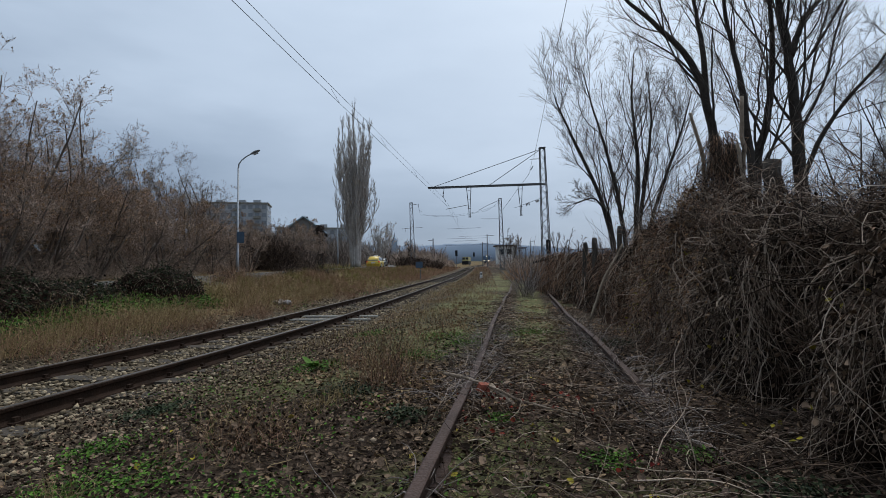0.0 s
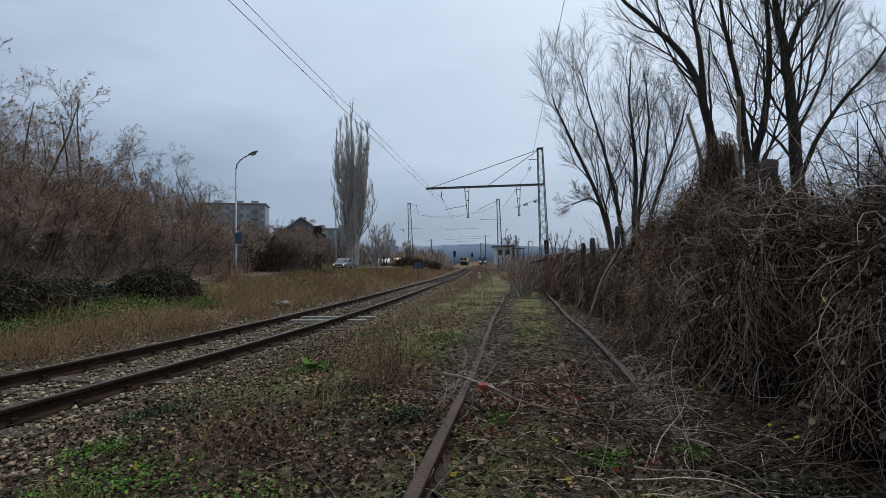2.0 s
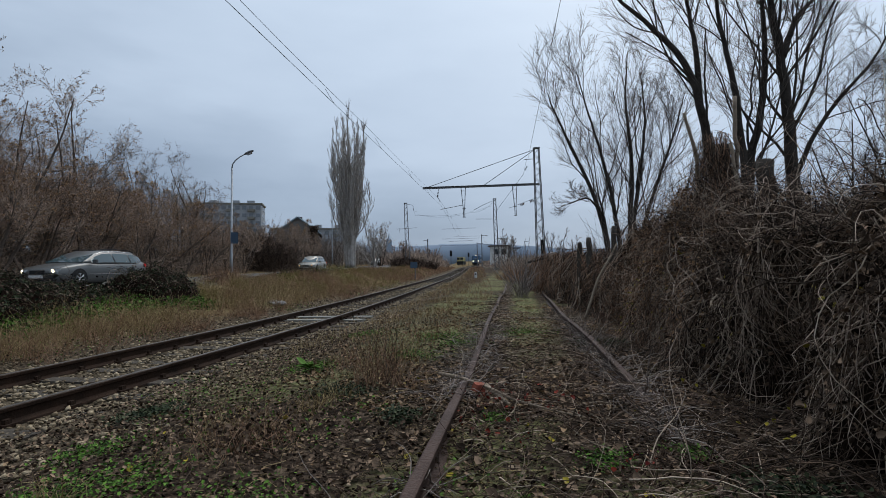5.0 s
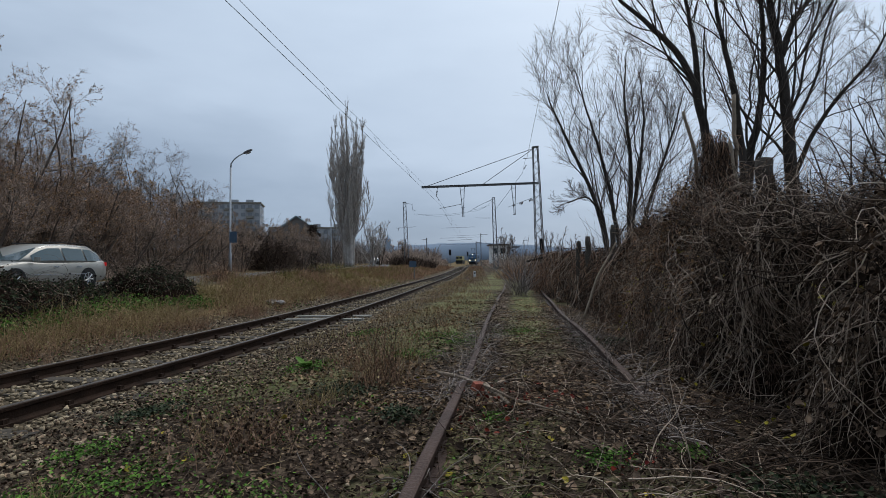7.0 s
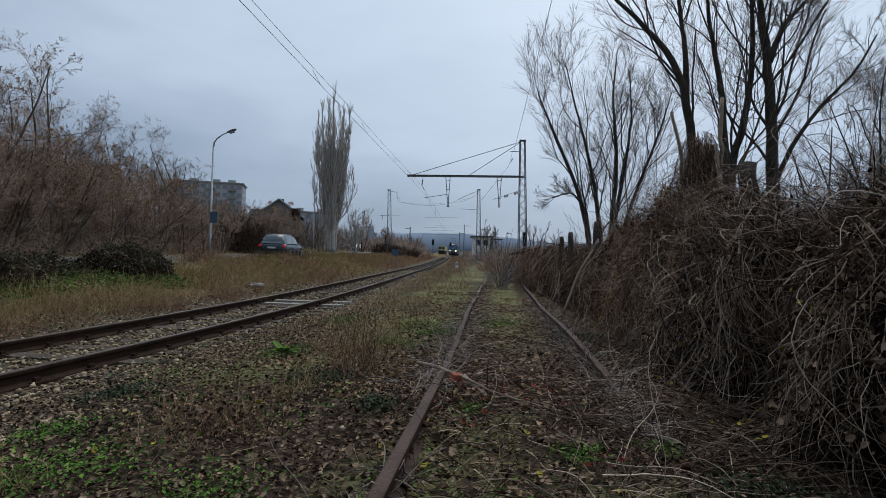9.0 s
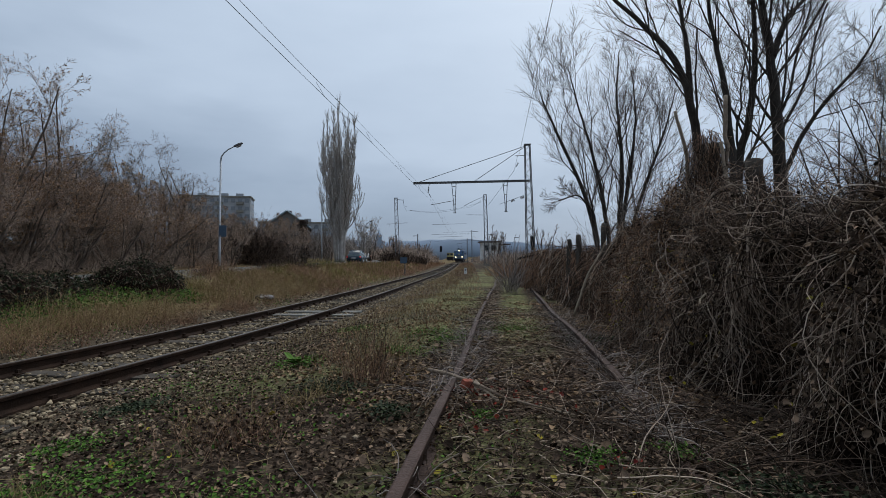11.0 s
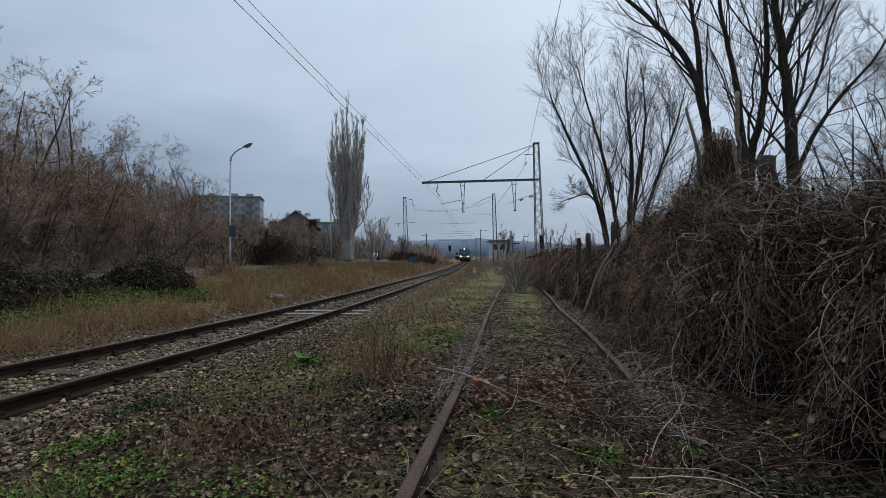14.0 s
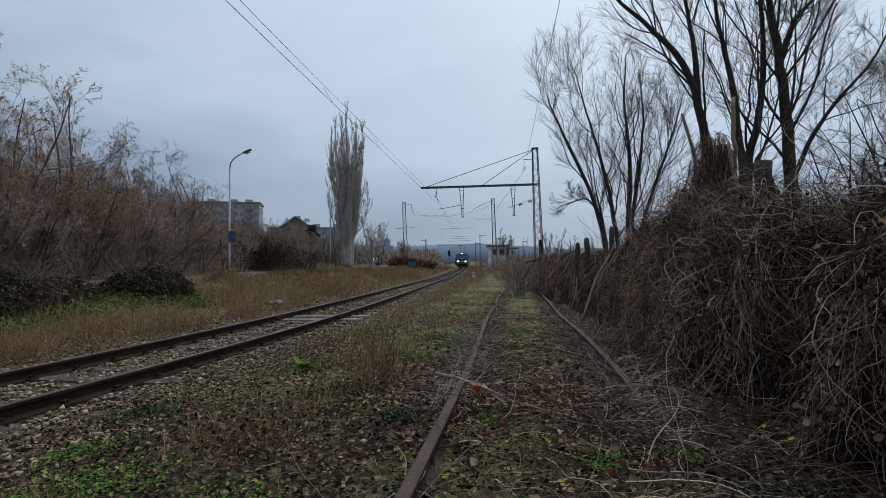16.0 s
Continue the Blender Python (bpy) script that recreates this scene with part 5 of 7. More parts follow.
def hedge_vines(name, n, y0, y1, mat, seed, length, radius, w0=(-0.22, 0.06), down=0.97, wander=0.2, z0=(0.3, 1.1), k=9, label="tangle of dead bramble and vine stems", power=1.0):
    q = np.random.default_rng(seed)
    y = y0 + (y1 - y0) * q.random(n) ** power
    h = hedge_h(y)
    z = h * q.uniform(*z0, n)
    w = q.uniform(*w0, n)
    ang = np.where(q.random(n) < down, q.normal(-np.pi / 2, 0.5, n), q.uniform(-np.pi, np.pi, n))
    L = q.uniform(*length, n) * (1 + 0.02 * np.maximum(y - 8, 0))
    dw = q.normal(0, 0.05, n)
    ang = ang + 0.25
    turn = q.normal(0, wander * 0.5, n)
    pts = [hedge_point(y, z, w)]
    for i in range(k - 1):
        ang = ang + turn + q.normal(0, wander, n)
        y = y + np.cos(ang) * L / (k - 1)
        z = np.clip(z + np.sin(ang) * L / (k - 1), -0.02, h * 1.12)
        dw = dw * 0.75 + q.normal(0, 0.05, n)
        w = np.clip(w + dw, -0.34, 0.26)
        pts.append(hedge_point(y, z, w))
    r = q.uniform(*radius, n) * np.maximum(1, y / 7)
    return tagged(new(name, fast_tubes(name, np.stack(pts, 1), r, mat, 3)), label, "bramble", kind="stuff")


def hanging(n, seed, y0, y1, mat, length, radius, label, z0=(0.2, 1.05), w0=(-0.16, 0.12), fall=0.8, curl=2.2, jitter=0.16, sink=0.06, bunch=0.0, k=12, sides=3):
    """Stems hanging down the hedge's face, in bunches, looping out of it and back."""
    q_ = np.random.default_rng(seed)
    if bunch:
        mids = q_.uniform(y0, y1, max(6, int((y1 - y0) * bunch)))
        y = mids[q_.integers(0, len(mids), n)] + q_.normal(0, 0.09, n)
    else:
        y = q_.uniform(y0, y1, n)
    z = hedge_h(y) * q_.uniform(*z0, n)
    p = hedge_point(y, z, q_.uniform(*w0, n))
    down = q_.random(n) < fall
    d = np.stack([q_.normal(0, 0.35, n), q_.normal(0, 0.45, n), np.where(down, -1.0, q_.normal(0.2, 0.7, n))], 1)

    def back(at):
        face = hedge_point(at[:, 1], np.maximum(at[:, 2], 0), np.zeros(len(at)))[:, 0]
        out = np.zeros_like(at)
        out[:, 0] = np.clip((face - 0.04 - at[:, 0]) * 1.6, -0.5, 0.5)
        return out

    return curls("bramble_tangle", p, d, length, radius, mat, q_, label, k=k, curl=curl, jitter=jitter, sink=sink, pull=back, floor=lambda a: ground_z(a[:, 0], a[:, 1]) + 0.01, sides=sides)


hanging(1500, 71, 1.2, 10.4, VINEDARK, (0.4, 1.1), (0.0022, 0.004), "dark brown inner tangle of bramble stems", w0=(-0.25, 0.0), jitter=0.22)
hanging(1300, 72, 2.6, 10.3, VINE, (0.5, 1.4), (0.0024, 0.0046), "hanging bunches of dead bramble and vine stems", fall=0.85, bunch=3.2, sink=0.1)
hanging(650, 65, 2.6, 10.3, VINE, (0.35, 1.1), (0.0024, 0.0044), "looping pale bramble stems", fall=0.35, curl=4.5, jitter=0.2)
hanging(150, 73, 3.0, 9.8, VINE, (0.9, 2.2), (0.0045, 0.0075), "thick pale arching bramble stems", fall=0.55, curl=1.6, jitter=0.12, w0=(-0.06, 0.12), k=16, sides=5)
hanging(1600, 78, 5.2, 10.3, RUSTWEED, (0.35, 1.0), (0.0022, 0.004), "russet dry stems among the brambles", fall=0.85, bunch=4.0, sink=0.09, jitter=0.18)
hanging(130, 66, 2.6, 4.4, VINE, (0.6, 1.4), (0.002, 0.0036), "long straight vine stems hanging to the ground", z0=(0.5, 0.95), fall=1.0, bunch=3.0, sink=0.3, curl=0.8, jitter=0.08)
hanging(750, 63, 5.4, 10.2, VINE, (0.4, 1.2), (0.003, 0.0052), "pale brown vine stems hanging in curtains", fall=0.9, bunch=3.5, sink=0.14, curl=1.6, jitter=0.13, w0=(-0.08, 0.14))
hanging(150, 62, 2.8, 6.5, VINE, (0.5, 1.5), (0.003, 0.0052), "pale looping vine stems over dark hollows", fall=0.6, curl=3.0, jitter=0.14, w0=(-0.05, 0.16), k=16)
hanging(1000, 70, -2.0, 1.3, VINEDARK, (0.4, 1.0), (0.003, 0.005), "dark bramble stems beside the path")


def crown(n, seed, mat, y0, y1, label, radius, length, curl=3.0):
    """Stems looping over and above the hedge's top."""
    q_ = np.random.default_rng(seed)
    y = q_.uniform(y0, y1, n)
    u = q_.random(n) ** 1.6 * 2.4
    h = hedge_h(y)
    x = hedge_point(y, h, np.zeros(n))[:, 0] + u - 0.1
    z = h * 0.92 * np.interp(u, [0, 0.6, 1.4, 2.4], [1.0, 0.98, 0.93, 0.8]) + q_.uniform(-0.08, 0.04, n)
    d = np.stack([q_.normal(-0.2, 0.8, n), q_.normal(0, 0.8, n), q_.normal(0.35, 0.6, n)], 1)

    def back(at):
        out = np.zeros_like(at)
        out[:, 2] = np.clip((hedge_h(at[:, 1]) * 0.98 - at[:, 2]) * 0.9, -0.35, 0.35)
        return out

    return curls("bramble_tangle", np.stack([x, y, z], 1), d, length, radius, mat, q_, label, curl=curl, jitter=0.2, sink=0.0, pull=back)


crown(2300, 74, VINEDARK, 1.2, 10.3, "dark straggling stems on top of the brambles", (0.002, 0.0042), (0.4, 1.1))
crown(1500, 79, VINE, 1.6, 10.3, "pale straggling stems on top of the brambles", (0.0022, 0.0045), (0.4, 1.2), 4.0)
crown(1100, 61, VINEDARK, -2.0, 1.6, "dark stems over the brambles beside the path", (0.003, 0.005), (0.4, 1.0))
crown(700, 64, RUSTWEED, 5.0, 10.3, "russet straggling stems on top of the brambles", (0.002, 0.004), (0.3, 0.9))
hedge_vines("bramble_tangle", 3600, 10, 34, VINEDARK, 75, (0.5, 1.1), (0.003, 0.006), label="reddish brown tangle of far bramble stems", power=1.5)
hedge_vines("bramble_tangle", 1900, 10, 34, RUSTWEED, 76, (0.5, 1.2), (0.003, 0.005), label="russet dry stems on the far brambles", power=1.5)
hedge_vines("bramble_tangle", 1500, 10, 30, VINE, 77, (0.6, 1.4), (0.003, 0.0055), w0=(-0.05, 0.3), label="pale dry stems on the far brambles", power=1.6)


def hedge_top(n, seed, mat, y0, y1, label):
    """Stems lying over the crown and back of the hedge."""
    q_ = np.random.default_rng(seed)
    y = q_.uniform(y0, y1, n)
    h = hedge_h(y) * 0.9
    front = hedge_point(y, h, np.zeros(n))[:, 0]
    u = q_.uniform(0, 2.7, n)
    a = q_.uniform(-np.pi, np.pi, n)
    pts = []
    for i in range(8):
        z = hedge_h(y) * 0.9 * np.interp(u, [0, 0.5, 1.2, 2.2, 2.6, 2.9], [1.0, 0.98, 0.94, 0.82, 0.4, 0.0]) + 0.03 + 0.1 * math.sin(i / 7 * math.pi)
        pts.append(np.stack([front + u, y, z], 1))
        a = a + q_.normal(0, 0.4, n)
        u, y = np.clip(u + np.cos(a) * 0.1, 0, 2.9), y + np.sin(a) * 0.1
    tagged(new("bramble_tangle", fast_tubes("bramble_tangle", np.stack(pts, 1), q_.uniform(0.002, 0.005, n) * np.maximum(1, y / 7), mat, 3)), label, "bramble", kind="stuff")


hedge_top(900, 68, VINEDARK, -2, 11, "dark stems over the crown of the brambles")
hedge_top(1600, 67, VINEDARK, 11, 34, "dark stems over the far brambles")


def back_brush():
    """Lower scrub behind the hedge up to the trees."""
    thicket("scrub_tangle", [(4.6, 8.5, 4.5, 13)], 1700, VINEDARK, "dark scrub behind the bramble hedge", 80, 1.75, (0.004, 0.009), lean=0.6, wander=0.3)
    thicket("scrub_tangle", [(3.9, 5.2, 3.6, 6.6)], 150, VINE, "pale arching scrub stems behind the hedge", 81, 1.95, (0.003, 0.006), lean=0.7, wander=0.35, k=8)
    thicket("scrub_tangle", [(5, 11, 13, 26)], 2600, TWIG, "grey scrub below the bare trees", 82, 1.9, (0.006, 0.013), lean=0.5, wander=0.25)
    thicket("scrub_tangle", [(4.2, 7.0, 9.0, 14.0)], 900, TWIG, "thin upright saplings behind the brambles", 83, 2.7, (0.004, 0.009), lean=0.2)
    thicket("grey_shrub", [(2.8, 3.3, 19.2, 20.4)], 95, VINEGREY, "pale grey bare shrub growing on the siding", 84, 2.1, (0.006, 0.013), lean=0.5, category="shrub", density_top=0.3)
    thicket("russet_scrub", [(3.75, 4.6, 10.6, 22)], 650, RUSTWEED, "upright russet stems before the old fence", 86, 1.5, (0.004, 0.007), lean=0.22, wander=0.12)
    thicket("russet_scrub", [(4.8, 7.5, 24, 45)], 1800, RUSTWEED, "russet scrub around the siding's end", 85, 1.2, (0.008, 0.016), lean=0.6)


back_brush()

q = np.random.default_rng(90)
y = np.where(q.random(420) < 0.75, q.normal(7.5, 0.7, 420), q.normal(3.9, 0.4, 420))
tone = lumps(y, y * 0, 3.0, 2)
z = hedge_h(y) * q.uniform(0.05, 0.75, 420)
P = hedge_point(y, z, q.uniform(0.02, 0.2, 420))
tagged(new("yellow_leaves", leaves("yellow_leaves", P[(tone > 0.1)], 0.038, YLEAF, 0.3, rng=q)), "few small yellow leaves clinging to the brambles", "leaves", kind="stuff")
mids = q.uniform(2.4, 10.2, 130)
y = mids[q.integers(0, 130, 5200)] + q.normal(0, 0.12, 5200)
P = hedge_point(y, hedge_h(y) * q.uniform(0.12, 1.1, 5200), q.uniform(-0.12, 0.13, 5200))
tagged(new("withered_leaves", leaves("withered_leaves", P, 0.042, LITTER, 0.2, 0.6, rng=q)), "withered dark brown leaves hanging in the brambles", "leaves", kind="stuff")
y = q.normal(7.6, 1.0, 1500)
P = hedge_point(y, hedge_h(y) * q.uniform(0.2, 1.05, 1500), q.uniform(-0.05, 0.13, 1500))
tagged(new("withered_leaves", leaves("withered_leaves", P, 0.04, TWIGOCHRE, 0.2, 0.6, rng=q)), "withered rust coloured leaves hanging in the brambles", "leaves", kind="stuff")


# ---------- dead wood in and by the hedge ----------
def dead_wood(name, pts, r, mat, label, sides=8, category="branch"):
    q_ = np.random.default_rng(int(abs(pts[0][0]) * 1000))
    p = np.asarray(pts, float)
    k = 12
    f = np.array([np.interp(np.linspace(0, 1, k), np.linspace(0, 1, len(p)), p[:, c]) for c in range(3)]).T
    f += q_.normal(0, r[0] * 0.15, f.shape)
    rr = np.linspace(r[0], r[1], k) * q_.uniform(0.88, 1.1, k)
    return tagged(Mesh().tube(f, list(rr), sides).obj(name, mat, smooth=True), label, category)


dead_wood("broken_trunk", [(3.95, 7.1, -0.1), (3.9, 7.1, 1.4), (3.86, 7.05, 2.72)], (0.2, 0.13), BARK, "dead stump wrapped in hanging vines", category="stump")
dead_wood("split_branch", [(3.9, 6.5, 1.5), (3.84, 6.55, 1.8), (3.8, 6.6, 2.15), (3.75, 6.65, 2.65)], (0.032, 0.02), STICK, "pale barkless broken branch in the brambles")
dead_wood("split_branch", [(4.04, 7.1, 1.9), (4.02, 7.0, 2.6), (4.02, 7.0, 3.36)], (0.034, 0.026), STICK, "broken upright pale stem with torn top")
dead_wood("split_branch", [(3.62, 7.2, 1.9), (3.49, 7.0, 2.54), (3.33, 7.0, 3.15)], (0.03, 0.022), STICK, "broken leaning pale stem with torn top")
dead_wood("sawn_stump", [(5.05, 8.0, -0.1), (5.04, 8.0, 1.5), (5.04, 8.0, 2.66)], (0.14, 0.125), BARK, "sawn-off dark trunk behind the vines", 10, "stump")
dead_wood("old_post", [(4.0, 14, -0.1), (4.0, 14, 1.0), (4.02, 14, 1.85)], (0.07, 0.07), SLEEPER, "weathered old wooden fence post", category="post")
dead_wood("old_post", [(3.82, 14.3, -0.1), (3.83, 14.3, 1.0), (3.84, 14.3, 1.74)], (0.075, 0.06), SLEEPER, "weathered split wooden fence post", category="post")
dead_wood("old_post", [(3.98, 12, -0.1), (3.98, 12, 1.0), (4.02, 12, 2.0)], (0.06, 0.06), SLEEPER, "weathered wooden fence post with vines", category="post")
dead_wood("leaning_branch", [(2.95, 10.7, 0.02), (3.26, 10.9, 0.76), (3.75, 11.0, 1.56)], (0.03, 0.02), STICK, "pale bare branch leaning on the brambles")
dead_wood("leaning_branch", [(3.3, 9.4, 0.0), (3.45, 9.6, 0.9), (3.65, 9.8, 1.7)], (0.025, 0.015), STICK, "thin dark branch leaning on the brambles")
dead_wood("fallen_plank", [(3.9, 23, 1.25), (4.6, 22.5, 1.45)], (0.05, 0.06), BARK, "dark fallen branch end on the scrub")
dead_wood("fallen_branch", [(0.0, 5.05, 0.13), (0.2, 4.85, 0.13), (0.36, 4.62, 0.12), (0.62, 4.3, 0.05), (0.98, 3.95, 0.03)], (0.018, 0.008), STICK, "pale broken branch lying across the rusty rail")
dead_wood("fallen_branch", [(0.4, 4.62, 0.11), (0.5, 4.45, 0.05), (0.58, 4.3, 0.01)], (0.022, 0.016), STICK, "short broken stick on the dead leaves")
dead_wood("fallen_branch", [(2.95, 9.1, 0.03), (3.2, 8.6, 0.06), (3.1, 8.2, 0.04)], (0.015, 0.01), STICK, "thin fallen stick at the hedge foot")
dead_wood("torn_branch", [(2.25, 4.35, 0.78), (2.3, 4.45, 0.81), (2.38, 4.5, 0.86)], (0.009, 0.008), STICK, "short sawn pale branch end in the brambles")
Mesh().box((0.34, 4.6, 0.1), (0.13, 0.075, 0.06), pose(0, 0, 0, 12, 8, 35), taper=0.85, bevel=0.015).obj("brick_piece", BRICKRED)
tagged(bpy.data.objects["brick_piece"], "broken red brick piece on the rusty rail", "brick")
Mesh().box((3.15, 10.0, 0.12), (0.22, 0.03, 0.2), pose(0, 0, 0, -25, 0, 20)).obj("scrap_board", RUSTPLATE)
tagged(bpy.data.objects["scrap_board"], "rust-brown scrap board at the hedge foot", "board")
tagged(new("pale_stone", stones("pale_stone", np.array([[3.2, 9.1, 0.05]]), 0.075, WHITEPAINT, np.random.default_rng(4))), "pale whitish stone at the hedge foot", "stone")


# ---------- runners and litter over the siding ----------
def runners(n, seed, region, mat, length, radius, zmax, label, follow=None):
    q_ = np.random.default_rng(seed)
    if follow is None:
        y = region[2] + (region[3] - region[2]) * q_.random(n) ** 1.3
        x = region[0] + (region[1] - region[0]) * q_.random(n) ** 0.7 + 0.1 * y
    else:
        y = region[2] + (region[3] - region[2]) * q_.random(n)
        x = old_left(y) + follow + q_.normal(0, 0.08, n)
    z = ground_z(x, y) + q_.uniform(0.0, zmax, n) * q_.random(n)
    a = q_.uniform(-np.pi, np.pi, n)
    L = q_.uniform(*length, n)
    k = 8
    turn = q_.normal(0, 0.25, n)
    arch = q_.uniform(0, zmax, n) * (q_.random(n) < 0.6)
    pts = []
    for i in range(k):
        t = i / (k - 1)
        zz = np.maximum(ground_z(x, y) + 0.006, z + arch * 4 * t * (1 - t) + 0.0)
        pts.append(np.stack([x, y, zz], 1))
        a = a + turn + q_.normal(0, 0.3, n)
        x, y = x + np.cos(a) * L / (k - 1), y + np.sin(a) * L / (k - 1)
    r = q_.uniform(*radius, n)
    return tagged(new("dead_runners", fast_tubes("dead_runners", np.stack(pts, 1), r, mat, 3)), label, "dead stems", kind="stuff")


def strewn(n, seed, x0, x1, y0, y1, mat, length, radius, label, curl=3.0, lift=0.5, follow=None, spread=0.09):
    """Dead stems lying about on the ground and arching over each other; x is measured from the siding's left rail."""
    q_ = np.random.default_rng(seed)
    y = y0 + (y1 - y0) * q_.random(n) ** 1.25
    off = q_.uniform(x0, x1, n) if follow is None else follow + q_.normal(0, spread, n)
    x = old_left(y) + off
    a = q_.uniform(-np.pi, np.pi, n)
    d = np.stack([np.cos(a), np.sin(a), q_.uniform(0, lift, n)], 1)
    p = np.stack([x, y, ground_z(x, y) + q_.uniform(0.005, 0.06, n)], 1)
    return curls("dead_runners", p, d, length, radius, mat, q_, label, "dead stems", k=10, curl=curl, jitter=0.14, sink=0.1, floor=lambda at: ground_z(at[:, 0], at[:, 1]) + 0.006)


strewn(420, 101, 0.1, 2.2, 2.4, 7.5, VINE, (0.25, 0.8), (0.0022, 0.0042), "pale dry vine stems strewn over the ground")
strewn(1700, 102, 0.1, 2.6, 2.0, 7.5, VINEDARK, (0.2, 0.7), (0.0018, 0.0036), "dark dry vine stems strewn over the ground")
strewn(60, 103, 1.0, 2.2, 2.6, 5.5, VINE, (0.6, 1.4), (0.003, 0.0055), "long pale bramble runners at the hedge foot", curl=1.8, lift=0.9)
strewn(480, 104, 0, 0, 4.4, 10.5, VINEGREY, (0.2, 0.55), (0.003, 0.0052), "pale grey dead vines clumped along the left rail", follow=0.03, curl=4, lift=0.8, spread=0.16)
strewn(520, 105, 0, 0, 3.4, 10.5, VINEGREY, (0.2, 0.6), (0.003, 0.0052), "dead vines clumped beside the right rail", follow=1.54, spread=0.09, curl=4, lift=1.0)
strewn(500, 99, 0, 0, 3.0, 9.5, VINEDARK, (0.2, 0.6), (0.0022, 0.004), "dark dead vines clumped along the right rail", follow=1.62, spread=0.2, curl=4, lift=0.8)
strewn(80, 106, 0, 0, 1.7, 2.9, VINEGREY, (0.2, 0.5), (0.003, 0.0055), "pale dead vines curling over the rail end", follow=0.0, curl=4, lift=0.8)
strewn(1400, 110, -0.3, 1.7, 3.8, 13, VINE, (0.2, 0.6), (0.002, 0.004), "pale dry stems between the old rails")
runners(300, 107, (0, 0, 9, 20), VINE, (0.2, 0.6), (0.0035, 0.006), 0.15, "dead vines over the far rail", follow=0.05)
runners(900, 109, (-3.0, 0.4, 2.2, 9.0), DRYGRASS, (0.1, 0.3), (0.001, 0.002), 0.07, "short straw stalks on the soil")
runners(1700, 108, (-3.0, 0.2, 2.2, 9.0), VINEDARK, (0.12, 0.4), (0.0016, 0.003), 0.06, "short dark dead stalks on the soil")


def scatter(n, seed, x0, x1, y0, y1, py=1.4):
    q_ = np.random.default_rng(seed)
    y = y0 + (y1 - y0) * q_.random(n) ** py
    x = x0 + (x1 - x0) * q_.random(n)
    return x, y, q_


def litter(name, n, seed, x0, x1, y0, y1, size, mat, label, keep=None, flat=0.7, lift=0.02):
    x, y, q_ = scatter(n, seed, x0, x1, y0, y1)
    ok = (x > track_x(y) + 1.0) & (x < hedge_x(y) + 0.3)
    if keep is not None:
        ok &= keep(x, y, q_)
    x, y = x[ok], y[ok]
    z = ground_z(x, y) + q_.uniform(0.004, lift, len(x))
    return tagged(new(name, leaves(name, np.stack([x, y, z], 1), size, mat, flat, 0.35, rng=q_)), label, "leaf litter", kind="stuff")


litter("leaf_litter", 30000, 111, -3.4, 2.9, 1.9, 11, 0.03, LITTER, "dark brown dead leaf litter on the soil", lambda x, y, r: r.random(len(x)) > 0.75 * smooth(4.6, 6.6, y) * smooth(-2.2, -1.0, x - old_left(y)), 0.5, 0.035)
litter("leaf_litter", 1100, 115, -0.5, 2.6, 1.9, 8, 0.055, LITTER, "large curled brown leaves lying about the siding", None, 0.45, 0.05)
litter("leaf_litter", 520, 112, -3.2, 2.6, 2.0, 8, 0.038, PALELEAF, "pale curled fallen leaves")
litter("leaf_litter", 9000, 116, -1.6, 3.4, 4.2, 17, 0.045, PALELEAF, "pale dry leaf fragments on the mossy soil", lambda x, y, r: lumps(x, y, 1.4, 21) > -0.2, 0.6, 0.03)
litter("green_weeds", 5200, 117, -3.2, 0.6, 2.2, 9, 0.024, GREEN, "small green leaves scattered over the gravel", lambda x, y, r: lumps(x, y, 1.7, 23) > 0.05 + 0.3 * r.random(len(x)), 0.5, 0.05)
litter("fallen_leaves", 46, 113, -2.0, 2.4, 2.0, 5.5, 0.05, YLEAF, "few yellow fallen leaves")
litter("red_bramble_leaves", 300, 114, 0.1, 1.2, 2.9, 4.9, 0.03, REDLEAF, "small reddish bramble leaves near the rail", lambda x, y, r: lumps(x, y, 3, 3) > 0.1, 0.4, 0.1)
GREENSPOT = ((-1.75, 2.9, 0.42), (-1.5, 6.1, 0.28), (-2.3, 3.5, 0.25), (-0.9, 5.0, 0.3), (0.3, 7.9, 0.35), (0.05, 8.8, 0.5), (-2.5, 4.6, 0.3), (0.95, 3.1, 0.16), (1.5, 3.2, 0.14), (1.75, 2.6, 0.3), (-0.3, 4.1, 0.2), (0.4, 3.9, 0.12), (2.3, 7.6, 0.4), (1.4, 9.0, 0.6), (-1.3, 9.6, 0.4), (-1.0, 2.6, 0.3), (-0.35, 6.9, 0.4), (-2.0, 2.6, 0.3))
q = np.random.default_rng(120)
gp, dk = [], []
for i, (x, y, r) in enumerate(GREENSPOT):
    n = int(1900 * r)
    xx, yy = x + q.normal(0, r * 0.5, n), y + q.normal(0, r * 0.5, n)
    (dk if i in (3, 6, 9, 10, 12) else gp).append(np.stack([xx, yy, ground_z(xx, yy) + q.uniform(0.01, 0.07, n) * (1.6 if i == 1 else 1)], 1))
tagged(new("green_weeds", leaves("green_weeds", np.concatenate(gp), 0.02, GREEN, 0.5, rng=q)), "low patches of fresh green weeds", "weeds", kind="stuff")
tagged(new("ivy_weeds", leaves("ivy_weeds", np.concatenate(dk), 0.03, GREEN2, 0.5, rng=q)), "low patches of dark green weeds", "weeds", kind="stuff")
x, y, q = scatter(9000, 121, -3.2, 3.3, 2.0, 16, 1.3)
ok = (weights(x, y)[0] > 0.35 + 0.3 * q.random(9000)) & (x > track_x(y) + 1.3)
x, y = x[ok], y[ok]
